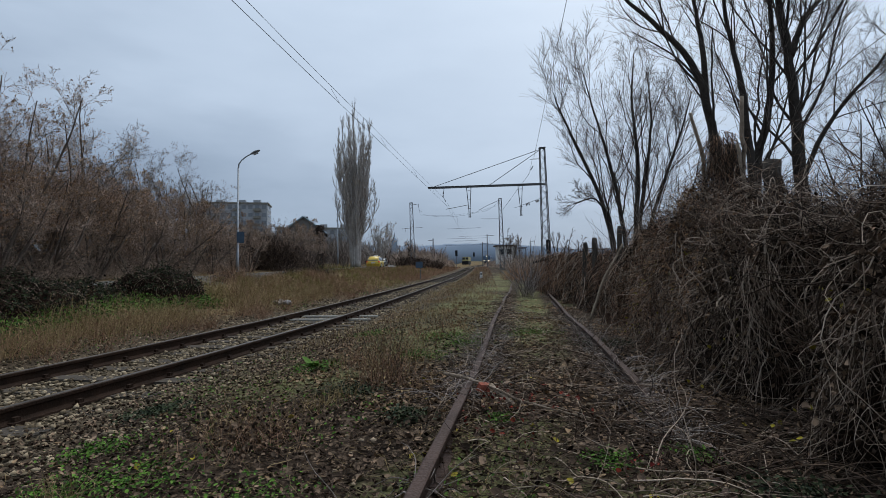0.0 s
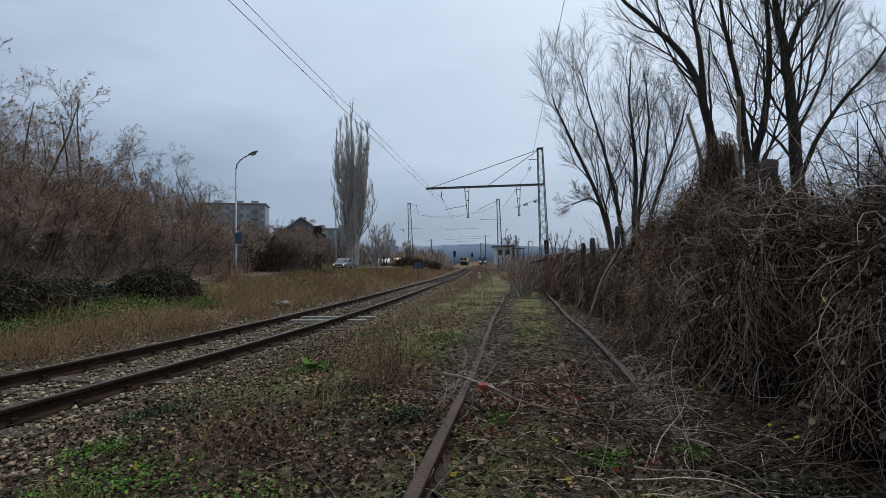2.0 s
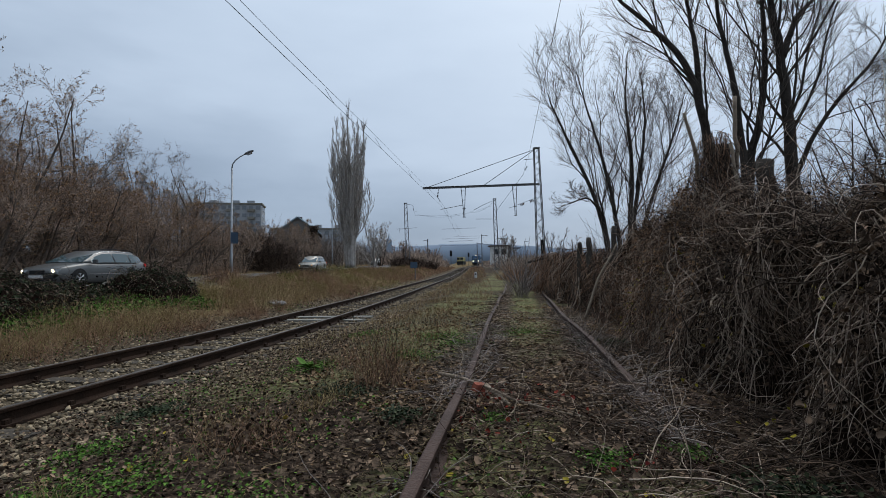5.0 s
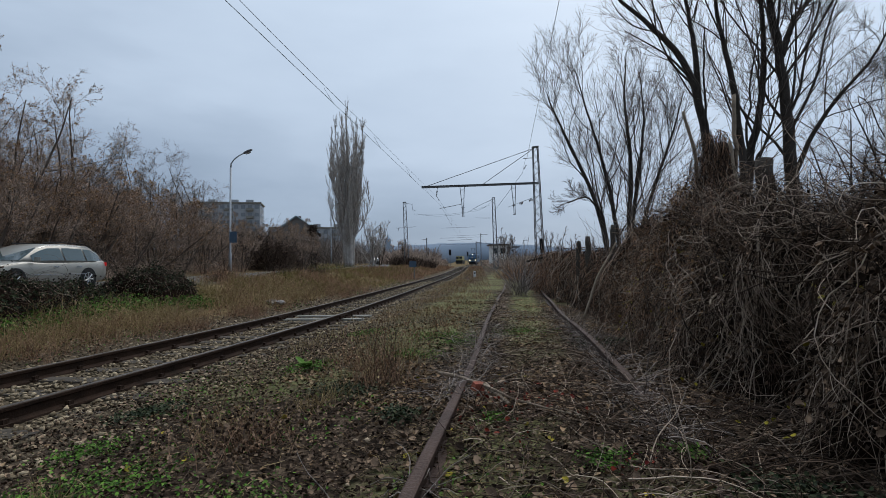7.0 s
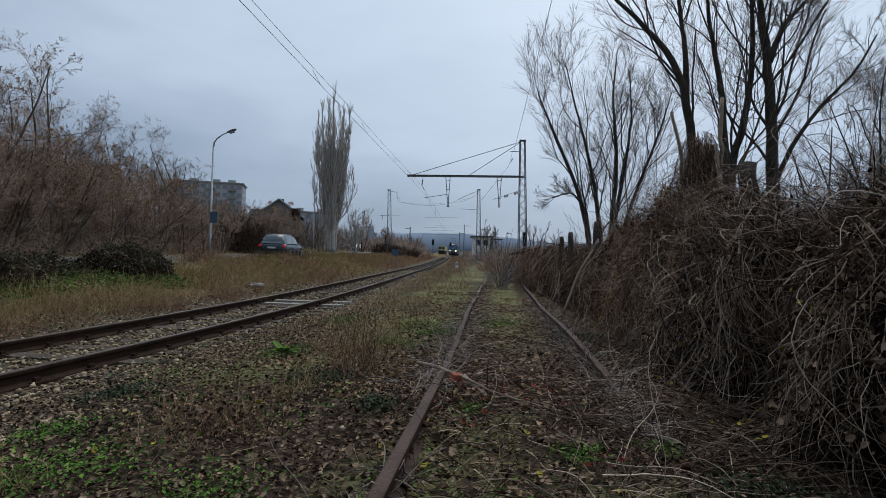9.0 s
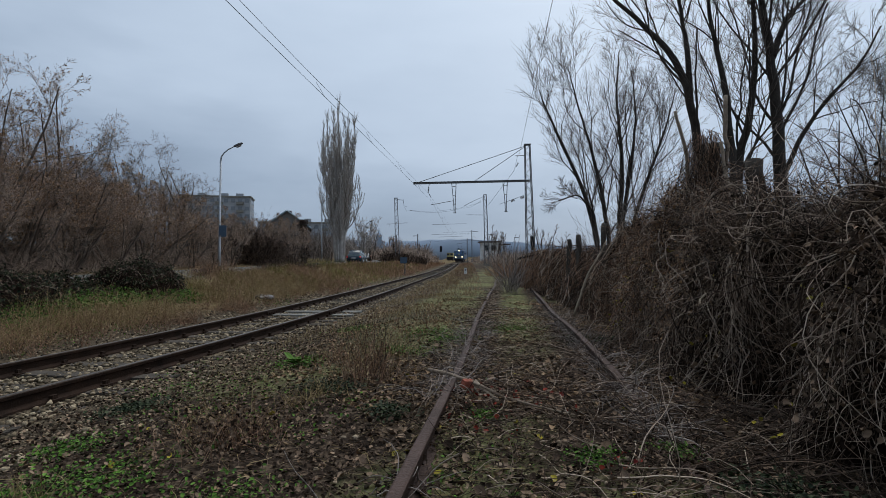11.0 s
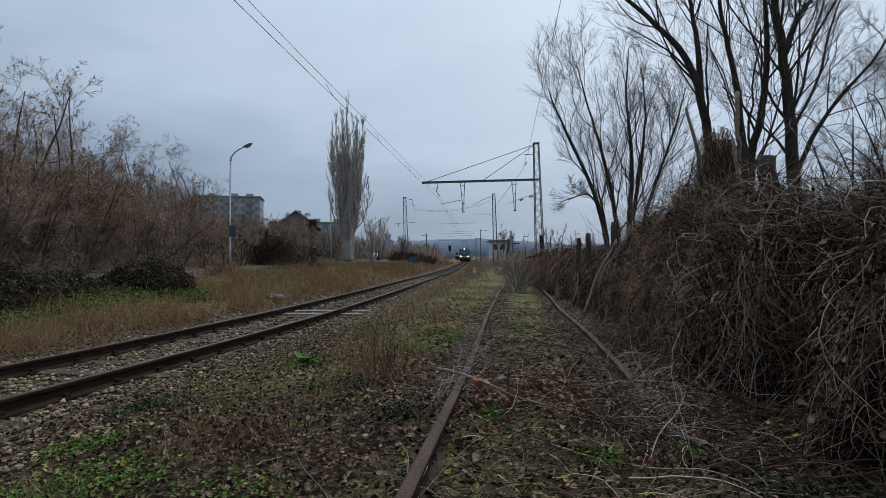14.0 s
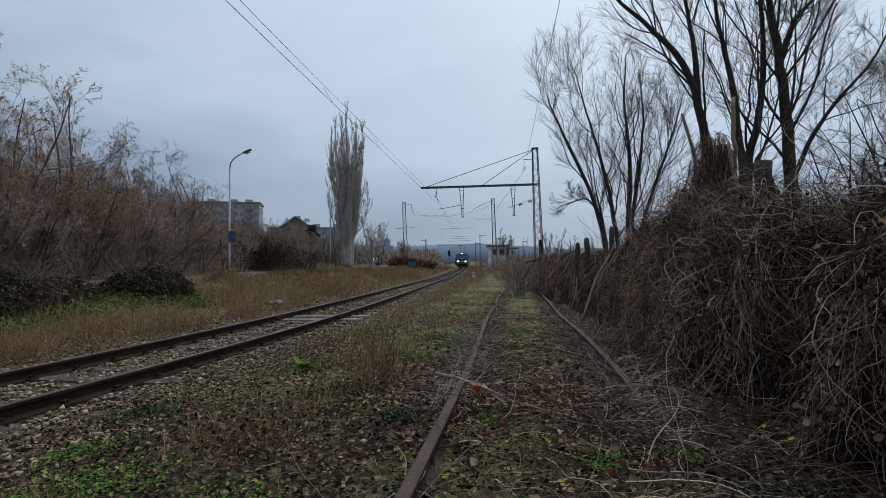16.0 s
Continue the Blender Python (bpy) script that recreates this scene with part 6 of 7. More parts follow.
tagged(new("moss_tufts", blades("moss_tufts", np.stack([x, y, ground_z(x, y)], 1), 0.035, 0.004 + 0.0 * x[:, None], OLIVE, 0.7, rng=q)), "short mossy grass between the rails", "grass", kind="stuff")

# docks by the green spot
dk = tagged(empty("dock_plant", pose(-1.5, 6.1, 0.0)), "fresh green leafy dock plant", "plant")
q = np.random.default_rng(5)
for i in range(16):
    a, L = q.uniform(0, 6.28), q.uniform(0.1, 0.22)
    up = q.uniform(0.3, 1.0)
    d = Vector((math.cos(a), math.sin(a), up)).normalized()
    s = d.cross(Vector((0, 0, 1))).normalized() * L * 0.24
    p0, p1, p2, p3 = Vector((0, 0, 0)), d * L * 0.5, d * L * 0.85 - Vector((0, 0, 0.01)), d * L * 1.05 - Vector((0, 0, 0.03))
    Mesh().add([p0, p1 - s, p2 - s * 0.7, p3, p2 + s * 0.7, p1 + s, p1 - Vector((0, 0, 0.012)), p2 - Vector((0, 0, 0.012))], [(0, 6, 1), (0, 5, 6), (1, 6, 7, 2), (5, 4, 7, 6), (2, 7, 3), (4, 3, 7)]).obj("leaf", GREEN, dk)


# ---------- weeds and grass ----------
def clump(name, x, y, n, h, spread, mat, seed, label, r=(0.0012, 0.003), lean=0.35, leaf=None, leafmat=None, wander=0.12):
    q_ = np.random.default_rng(seed)
    px, py = x + q_.normal(0, spread, n), y + q_.normal(0, spread, n)
    H = h * q_.uniform(0.35, 1.1, n)
    d = np.stack([q_.normal(0, lean, n), q_.normal(0, lean, n), np.ones(n)], 1)
    p = np.stack([px, py, ground_z(px, py) - 0.01], 1)
    pts = [p]
    for i in range(6):
        d = d + q_.normal(0, wander, (n, 3))
        d /= np.linalg.norm(d, axis=1, keepdims=True)
        pts.append(pts[-1] + d * (H / 6)[:, None])
    c = tagged(empty(name), label, "weed clump")
    o_ = tagged(new("stem", fast_tubes("stem", np.stack(pts, 1), q_.uniform(*r, n), mat, 3)), kind="stuff")
    o_.parent = c
    if leaf:
        at = np.stack(pts, 1)[:, 2:].reshape(-1, 3)
        at = at[q_.random(len(at)) < leaf]
        o_ = tagged(new("withered_leaves", leaves("withered_leaves", at, 0.028, leafmat or RUSTWEED, 0.2, 0.5, rng=q_)), kind="stuff")
        o_.parent = c
    return c


clump("dead_weed_clump", -0.62, 5.3, 130, 0.65, 0.15, RUSTWEED, 131, "reddish brown dead weed clump beside the rail", leaf=0.16)
clump("dead_weed_clump", -0.55, 5.4, 26, 0.85, 0.1, VINEDARK, 132, "tall bare dark stalks in the weed clump", r=(0.002, 0.004))
clump("dead_weed_clump", -0.7, 5.5, 80, 0.4, 0.2, DRYGRASS, 133, "dry straw weeds around the clump", leaf=0.1, leafmat=DRYGRASS)
clump("dead_weed_clump", -1.3, 3.55, 200, 0.3, 0.17, RUSTWEED, 134, "low dark dead weed clump with withered leaves", leaf=0.35, leafmat=LITTER, lean=0.6)
clump("dead_weed_clump", -1.5, 3.9, 120, 0.22, 0.2, DRYGRASS, 135, "low straw coloured weed clump", leaf=0.2, leafmat=PALELEAF, lean=0.6)
clump("straw_tuft", -1.05, 4.45, 90, 0.2, 0.08, DRYGRASS, 136, "small tuft of straw coloured grass", lean=0.5)
clump("straw_tuft", -0.9, 4.7, 60, 0.22, 0.08, DRYGRASS, 137, "small tuft of straw coloured grass", lean=0.5)
clump("straw_tuft", -1.9, 2.6, 70, 0.22, 0.08, DRYGRASS, 138, "small tuft of straw coloured grass", lean=0.6)
for i, (x, y, m_, h) in enumerate(((-0.2, 8.6, RUSTWEED, 0.4), (0.1, 9.8, RUSTWEED, 0.4), (-0.6, 7.6, DRYGRASS, 0.4), (-0.1, 10.5, VINEDARK, 0.4), (-1.0, 8.5, DRYGRASS, 0.3), (0.9, 15.5, VINEDARK, 0.35), (1.5, 18, RUSTWEED, 0.4), (0.2, 13.5, RUSTWEED, 0.3), (-0.7, 11.5, DRYGRASS, 0.35), (1.4, 14.0, VINEDARK, 0.3), (2.7, 12.2, VINEDARK, 0.35), (-0.4, 6.6, DRYGRASS, 0.45), (-1.0, 6.4, RUSTWEED, 0.3))):
    clump("dead_weed_clump", x, y, 50, h * 0.8, 0.2, m_, 140 + i, "dry weed clump between the tracks", leaf=0.15, r=(0.002, 0.004))


def verge(name, n, seed, y0, y1, f0, f1, height, width, mat, label, keep=None, py=1.5, lean=0.4):
    """Grass between the used track and the road; f: 0 at the track, 1 at the road."""
    q_ = np.random.default_rng(seed)
    y = y0 + (y1 - y0) * q_.random(n) ** py
    f = q_.uniform(f0, f1, n)
    a, b_ = track_x(y) - 2.0, road_x(y) + 3.7
    x = a + (b_ - a) * f
    if keep is not None:
        ok = keep(x, y, q_)
        x, y = x[ok], y[ok]
    w = (width * (0.8 + y * 0.05))[:, None]
    return tagged(new(name, blades(name, np.stack([x, y, ground_z(x, y) - 0.01], 1), height * (1 + 0.5 * lumps(x, y, 0.8, seed)), w, mat, lean, rng=q_)), label, "grass", kind="stuff")


verge("dry_grass", 26000, 151, 4.5, 40, 0.02, 1.0, 0.22, 0.0022, DRYGRASS, "dry straw coloured grass on the verge", lambda x, y, r: lumps(x, y, 2.4, 31) > -0.35 + 0.3 * r.random(len(x)), lean=0.9)
verge("dry_grass", 9000, 152, 4.5, 20, 0.12, 0.75, 0.44, 0.002, DRYGRASS, "taller tufts of dry straw grass", lambda x, y, r: lumps(x, y, 1.8, 2) > 0.15, lean=0.7)
def tufts(n, seed, y0, y1, f0, f1, height, radius, mat, label, per=26, spread=0.09, sink=0.13):
    """Tufts of bent dry stalks on the verge."""
    q_ = np.random.default_rng(seed)
    y = y0 + (y1 - y0) * q_.random(n) ** 1.3
    f = q_.uniform(f0, f1, n)
    x = track_x(y) - 1.7 + (road_x(y) + 3.9 - track_x(y) + 1.7) * f
    ok = (lumps(x, y, 0.9, seed) > -0.35) & ~((y < 15.6) & (x < -6.5))
    x, y = np.repeat(x[ok], per), np.repeat(y[ok], per)
    x, y = x + q_.normal(0, spread, len(x)), y + q_.normal(0, spread, len(x))
    d = np.stack([q_.normal(0, 0.35, len(x)), q_.normal(0, 0.35, len(x)), np.ones(len(x))], 1)
    p = np.stack([x, y, ground_z(x, y) - 0.01], 1)
    return curls("dry_grass", p, d, height, radius, mat, q_, label, "grass", k=6, curl=1.2, jitter=0.16, sink=sink, floor=lambda at: ground_z(at[:, 0], at[:, 1]) + 0.005)


tufts(520, 194, 5.0, 22, 0.1, 0.85, (0.3, 0.75), (0.0016, 0.0034), DRYGRASS, "bent tufts of straw coloured grass on the verge")
tufts(420, 195, 5.0, 26, 0.0, 1.0, (0.2, 0.6), (0.0018, 0.004), RUSTWEED, "bent tufts of reddish dead grass on the verge")
tufts(150, 196, 6.0, 26, 0.3, 1.0, (0.25, 0.55), (0.002, 0.004), OLIVE, "olive green grass tufts on the verge")
tufts(160, 197, 22, 60, 0.1, 1.0, (0.2, 0.5), (0.004, 0.008), OLIVE, "olive weeds on the far verge", spread=0.4)
tufts(200, 198, 22, 60, 0.0, 1.0, (0.2, 0.5), (0.004, 0.008), RUSTWEED, "tall reddish weeds on the far verge", spread=0.4)
verge("russet_weeds", 9000, 153, 6, 60, 0.0, 1.0, 0.3, 0.0025, RUSTWEED, "reddish dead weeds on the verge", lambda x, y, r: lumps(x, y, 0.7, 6) > 0.0)
verge("olive_grass", 7000, 154, 14, 60, 0.25, 1.0, 0.22, 0.0026, OLIVE, "olive green grass on the verge", lambda x, y, r: lumps(x, y, 0.55, 8) > -0.1)
verge("green_grass", 2600, 155, 5, 30, 0.3, 0.9, 0.12, 0.003, GREEN, "patches of low green grass on the verge", lambda x, y, r: lumps(x, y, 0.9, 4) > 0.35)
verge("olive_grass", 6000, 156, 36, 85, 0.3, 0.9, 0.3, 0.003, OLIVE, "tall olive weeds by the roadside", lambda x, y, r: (lumps(x, y, 0.3, 3) > -0.5), 1.2)
verge("russet_weeds", 9000, 157, 40, 130, 0.0, 0.8, 0.45, 0.003, RUSTWEED, "reddish distant grass beside the track", None, 1.3)
def verge_litter(name, n, seed, size, mat, label, y1=26, zmax=0.1, keep=None):
    q_ = np.random.default_rng(seed)
    y = 5 + (y1 - 5) * q_.random(n) ** 1.5
    x = track_x(y) - 1.7 + (road_x(y) + 3.8 - track_x(y) + 1.7) * q_.random(n)
    if keep is not None:
        ok = keep(x, y)
        x, y = x[ok], y[ok]
    tagged(new(name, leaves(name, np.stack([x, y, ground_z(x, y) + q_.uniform(0.01, zmax, len(x))], 1), size * (0.7 + y / 16), mat, 0.3, 0.4, rng=q_)), label, "leaf litter", kind="stuff")


verge_litter("verge_leaves", 2600, 191, 0.026, LITTER, "withered brown leaves among the verge grass", zmax=0.2)
verge_litter("verge_leaves", 4200, 192, 0.024, GREEN, "low green leaves among the verge grass", zmax=0.1, keep=lambda x, y: lumps(x, y, 0.8, 13) > 0.2)
verge_litter("verge_leaves", 3500, 193, 0.024, PALELEAF, "pale dry seed heads among the verge grass", zmax=0.3, keep=lambda x, y: lumps(x, y, 1.3, 15) > 0.0)
x, y, q = scatter(3200, 160, 1.5, 4.2, 12, 90, 1.6)
x = track_x(y) + x
tagged(new("dry_grass", blades("dry_grass", np.stack([x, y, ground_z(x, y)], 1), 0.08 + 0.002 * y, (0.002 + y * 0.00012)[:, None], DRYGRASS, 0.7, rng=q)), "straw grass between the tracks", "grass", kind="stuff")
x, y, q = scatter(4500, 158, 1.6, 4.6, 18, 130, 1.6)
x = track_x(y) + x
tagged(new("russet_weeds", blades("russet_weeds", np.stack([x, y, ground_z(x, y)], 1), 0.08 + 0.0025 * y, (0.002 + y * 0.00012)[:, None], RUSTWEED, 0.5, rng=q)), "reddish dead weeds between the tracks", "grass", kind="stuff")
x, y, q = scatter(5000, 159, 1.3, 3.4, 6, 40, 1.3)
x = track_x(y) + x
ok = lumps(x, y, 1.1, 2) > -0.1
x, y = x[ok], y[ok]
tagged(new("dry_grass", blades("dry_grass", np.stack([x, y, ground_z(x, y)], 1), 0.16 + 0 * y, (0.002 + y * 0.0001)[:, None], DRYGRASS, 0.6, rng=q)), "thin straw grass beside the ballast", "grass", kind="stuff")


# ---------- ivy mound and shrubs on the verge ----------
MOUND = [(-9.7, -7.0, 7.4, 11.0), (-9.0, -7.3, 10.6, 13.4), (-8.4, -6.6, 12.8, 15.2)]


def mound():
    # lump under the leaves, its near-black colour painted as shade
    g = shade_core("ivy_mound_shade_filler", MOUND, 161, (0.95, 0.42, 1.0), step=0.2, label="near-black filler painted as shade under the ivy-covered mound", category="hedge")
    q_ = np.random.default_rng(162)
    vs = np.empty(len(g.data.vertices) * 3)
    g.data.vertices.foreach_get("co", vs)
    vs = vs.reshape(-1, 3)
    vs = vs[vs[:, 2] > ground_z(vs[:, 0], vs[:, 1]) + 0.12]
    at = vs[q_.integers(0, len(vs), 9000)] + q_.normal(0, 0.06, (9000, 3)) + np.array([0, 0, 0.03])
    tagged(new("mound_leaves", leaves("mound_leaves", at, 0.05, GREEN2, 0.2, 0.4, rng=q_)), "dark dusty ivy leaves covering the mound", "ivy", kind="stuff")
    at = vs[q_.integers(0, len(vs), 4200)] + q_.normal(0, 0.08, (4200, 3)) + np.array([0, 0, 0.03])
    tagged(new("mound_leaves", leaves("mound_leaves", at, 0.045, VINEDARK, 0.2, 0.4, rng=q_)), "dark shrivelled leaves on the mound", "ivy", kind="stuff")
    at = vs[q_.integers(0, len(vs), 1100)] + q_.normal(0, 0.09, (1100, 3)) + np.array([0, 0, 0.03])
    tagged(new("mound_leaves", leaves("mound_leaves", at, 0.045, LITTER, 0.2, 0.4, rng=q_)), "withered brown leaves on the mound", "ivy", kind="stuff")
    n = 500
    p = vs[q_.integers(0, len(vs), n)] + q_.normal(0, 0.05, (n, 3))
    d = q_.normal(0, 1, (n, 3)) * np.array([1, 1, 0.7])
    d /= np.linalg.norm(d, axis=1, keepdims=True)
    pts = [p]
    for i in range(7):
        d = d + q_.normal(0, 0.25, (n, 3)) + np.array([0, 0, -0.13])
        d /= np.linalg.norm(d, axis=1, keepdims=True)
        pts.append(pts[-1] + d * 0.09)
    tagged(new("mound_stems", fast_tubes("mound_stems", np.stack(pts, 1), q_.uniform(0.002, 0.005, n), VINEDARK, 3)), "bare stems straggling over the mound", "ivy", kind="stuff")
    top = vs[vs[:, 2] > ground_z(vs[:, 0], vs[:, 1]) + 0.4]
    for n_, mat_, rad_, lab_ in ((260, VINE, (0.002, 0.004), "pale vine stems hanging over the mound"), (250, VINEDARK, (0.0025, 0.005), "dark vine stems hanging over the mound")):
        p_ = top[q_.integers(0, len(top), n_)] + q_.normal(0, 0.04, (n_, 3)) + np.array([0, 0, 0.08])
        curls("mound_stems", p_, np.stack([q_.normal(0.5, 0.7, n_), q_.normal(-0.3, 0.7, n_), q_.normal(0.3, 0.5, n_)], 1), (0.4, 1.1), rad_, mat_, q_, lab_, "ivy", curl=2.0, jitter=0.18, sink=0.22, floor=lambda at_: ground_z(at_[:, 0], at_[:, 1]) + 0.02)
    xs, ys = [], []
    for cx, cy, sx, sy, k in ((-6.9, 12.6, 0.3, 0.5, 1100), (-6.35, 13.9, 0.2, 0.4, 800), (-7.0, 8.9, 0.25, 0.7, 1300), (-7.0, 10.8, 0.25, 0.5, 700)):
        xs.append(q_.normal(cx, sx, k)); ys.append(q_.normal(cy, sy, k))
    x, y = np.concatenate(xs), np.concatenate(ys)
    tagged(new("green_ivy", leaves("green_ivy", np.stack([x, y, ground_z(x, y) + q_.uniform(0.02, 0.28, len(x))], 1), 0.05, GREEN, 0.4, rng=q_)), "bright green leaves at the foot of the mound", "ivy", kind="stuff")


mound()
for i, (x, y, n, h, sp, m_) in enumerate(((-10.2, 25.5, 420, 0.9, 0.55, RUSTWEED), (-9.3, 23.0, 300, 0.7, 0.35, VINEDARK), (-9.8, 24.2, 260, 0.6, 0.4, RUSTWEED), (-8.4, 29.5, 380, 0.9, 0.6, VINEDARK), (-7.2, 30.5, 280, 0.7, 0.5, VINEDARK), (-6.0, 22.0, 260, 0.5, 0.5, RUSTWEED), (-7.0, 19.5, 260, 0.45, 0.5, RUSTWEED), (-9.2, 34, 380, 0.8, 0.8, VINEDARK), (-9.2, 42, 420, 0.9, 0.8, OLIVE), (-8.6, 47, 380, 0.8, 0.8, OLIVE), (-5.6, 26, 260, 0.5, 0.6, RUSTWEED), (-10.0, 20.0, 260, 0.5, 0.5, DRYGRASS))):
    clump("verge_shrub", x, y, n, h, sp, m_, 170 + i, "low dead shrub on the grassy verge", r=(0.004, 0.01), leaf=0.25, leafmat=LITTER if m_ is VINEDARK else m_, lean=0.6, wander=0.2)

# rubbish on the verge
rub = tagged(empty("rubbish_sacks", pose(-5.3, 17.0, float(ground_z(-5.3, 17.0)))), "crumpled pale grey rubbish sacks dumped on the verge", "rubbish")
q = np.random.default_rng(8)
for i, (x, y, s) in enumerate(((0, 0, 0.12), (0.2, -0.1, 0.1), (-0.18, 0.15, 0.09), (0.36, -0.3, 0.11), (0.1, -0.3, 0.07))):
    bm = bmesh.new()
    bmesh.ops.create_icosphere(bm, subdivisions=3, radius=s)
    for v in bm.verts:
        v.co *= 1 + 0.35 * noise.noise(v.co * 14 + Vector((i * 5, 0, 0)))
        v.co.x *= 1.35
        v.co.z *= 0.7
    me = bpy.data.meshes.new("sack")
    bm.to_mesh(me)
    bm.free()
    me.materials.append(BAGS)
    o = new("sack", me)
    o.parent, o.location, o.rotation_euler = rub, (x, y, s * 0.5), (0, 0, i)


# ---------- vines wrapped round the dead stump ----------
def wrap(n, seed, mat, label, cx=3.76, cy=7.06, r=0.26, z0=1.3, z1=2.92, rad=(0.0022, 0.0048)):
    q_ = np.random.default_rng(seed)
    a = q_.uniform(0, 2 * np.pi, n)
    z = q_.uniform(z0, z1, n)
    rr = r * q_.uniform(0.45, 1.15, n) * np.interp(z, [z0, z1 - 0.4, z1], [1.5, 1.0, 0.6])
    L, da = q_.uniform(0.3, 0.9, n), q_.normal(0, 0.5, n)
    pts = []
    for i in range(9):
        pts.append(np.stack([cx + rr * np.cos(a), cy + rr * np.sin(a), z], 1))
        a = a + da / 8 + q_.normal(0, 0.12, n)
        rr = np.clip(rr + q_.normal(0, 0.04, n), 0.12, 0.75)
        z = z - L / 8 * q_.uniform(0.3, 1.4, n)
    tagged(new("stump_vines", fast_tubes("stump_vines", np.stack(pts, 1), q_.uniform(*rad, n), mat, 3)), label, "bramble", kind="stuff")


wrap(800, 181, VINEDARK, "dark vines hanging round the dead stump")
wrap(420, 182, RUSTWEED, "russet vines hanging round the dead stump")
wrap(260, 183, VINE, "pale vines hanging round the dead stump")


# ---------- vehicles ----------
def estate_car(name, paint, label, L=4.85, W=1.84, H=1.47, lit=True, rails=True, amber=False, sign=False):
    """An estate car, nose towards +y, wheels on z = 0."""
    car = tagged(empty(name), label, "car", "cars on the road")
    st = ((-0.5, 0.36, 0.80, 0.74), (-0.485, 0.28, 0.95, 0.84), (-0.43, 0.24, 0.97, 0.89), (-0.3, 0.19, 0.95, 0.91), (-0.05, 0.18, 0.92, 0.92), (0.15, 0.18, 0.91, 0.92), (0.24, 0.18, 0.92, 0.91), (0.32, 0.19, 0.87, 0.90), (0.42, 0.2, 0.79, 0.87), (0.475, 0.22, 0.71, 0.79), (0.5, 0.3, 0.58, 0.64))
    k = W / 1.84
    m = Mesh()
    rings = []
    for f, zb, zt, hw in st:
        w = hw * k
        half = [(0.0, zb), (w * 0.86, zb), (w * 0.97, zb + 0.1), (w, zb + 0.26), (w * 0.995, zt - 0.22), (w * 0.97, zt - 0.07), (w * 0.9, zt - 0.01), (w * 0.5, zt + 0.02), (0.0, zt + 0.03)]
        rings.append([(x, f * L, z) for x, z in half] + [(-x, f * L, z) for x, z in half[-2:0:-1]])
    m.loft(rings)
    m.obj("body", paint, car, smooth=True)

    def cab(f):
        zt = float(np.interp(f, [-0.485, -0.445, -0.36, -0.15, 0.02, 0.1, 0.27], [0.98, 1.26, H - 0.04, H, H - 0.03, H - 0.14, 0.93]))
        wb = float(np.interp(f, [-0.485, -0.35, 0.1, 0.27], [0.76, 0.87, 0.87, 0.78])) * k
        wt = wb - 0.27 * k * (zt - 0.9) / (H - 0.9)
        return zt, wb, wt

    m = Mesh()
    rings = []
    for f in (-0.485, -0.465, -0.445, -0.4, -0.36, -0.25, -0.15, -0.05, 0.02, 0.06, 0.1, 0.15, 0.2, 0.27):
        zt, wb, wt = cab(f)
        zt_ = zt - 0.015
        rings.append([(x, f * L, z) for x, z in ((-wb, 0.9), (-wt, zt_ - 0.05), (-wt * 0.85, zt_), (0, zt_ + 0.015), (wt * 0.85, zt_), (wt, zt_ - 0.05), (wb, 0.9))])
    m.loft(rings)
    m.obj("cabin", paint, car, smooth=True)

    def side_pane(f0, f1, s, v0=0.1, v1=0.84):
        g = Mesh()
        lo, hi = [], []
        for f in np.linspace(f0, f1, 6):
            zt, wb, wt = cab(f)
            for out, v in ((lo, v0), (hi, v1)):
                out.append((s * (wb + (wt - wb) * v + 0.012), f * L, 0.9 + (zt - 0.065 - 0.9) * v))
        g.add(lo + hi, [(i, i + 1, 7 + i, 6 + i) if s > 0 else (6 + i, 7 + i, i + 1, i) for i in range(5)])
        g.obj("side_window", TINT, car)

    for s in (-1, 1):
        for f0, f1 in ((-0.44, -0.29), (-0.275, -0.095), (-0.08, 0.17)):
            side_pane(f0, f1, s)
        Mesh().tube([(s * (cab(f)[2] + 0.005), f * L, cab(f)[0] - 0.06) for f in np.linspace(-0.44, 0.09, 8)], 0.006, 4).obj("window_trim", CHROME, car)
        if rails:
            Mesh().tube([(s * 0.56 * k, f * L, cab(f)[0] + 0.035) for f in np.linspace(-0.4, 0.03, 8)], 0.018, 5).obj("roof_rail", BLACKP, car)
        mir = Mesh().box((s * (0.98 * k), 0.17 * L, 0.98), (0.2, 0.1, 0.13), bevel=0.04).obj("mirror", paint, car)
        Mesh().box((s * (0.98 * k), 0.17 * L - 0.052, 0.98), (0.15, 0.01, 0.1)).obj("mirror_glass", CHROME, mir)
        for f in (-0.2, 0.0):
            Mesh().box((s * (0.925 * k), f * L, 0.76), (0.035, 0.2, 0.03), bevel=0.01).obj("door_handle", CHROME, car)
        Mesh().box((s * (0.925 * k), -0.02 * L, 0.5), (0.02, 0.5 * L, 0.025)).obj("side_trim", CHROME, car)
        hl = Mesh().box((s * 0.6 * k, 0.475 * L, 0.62), (0.36 * k, 0.16, 0.14), pose(0, 0, 0, 0, 0, -s * 22), bevel=0.05).obj("headlight", HEADOFF, car)
        if lit:
            Mesh().tube([(s * 0.57 * k, 0.475 * L + 0.07, 0.62), (s * 0.57 * k, 0.475 * L + 0.1, 0.62)], 0.075, 10).obj("lit_lens", AMBER if amber else HEADLAMP, hl)
        Mesh().box((s * 0.73 * k, -0.478 * L, 0.84), (0.27, 0.18, 0.13), bevel=0.07).obj("tail_light", TAILLAMP, car, "red tail light")
    zt, wb, wt = cab(0.1)
    z0, w0, _ = cab(0.265)
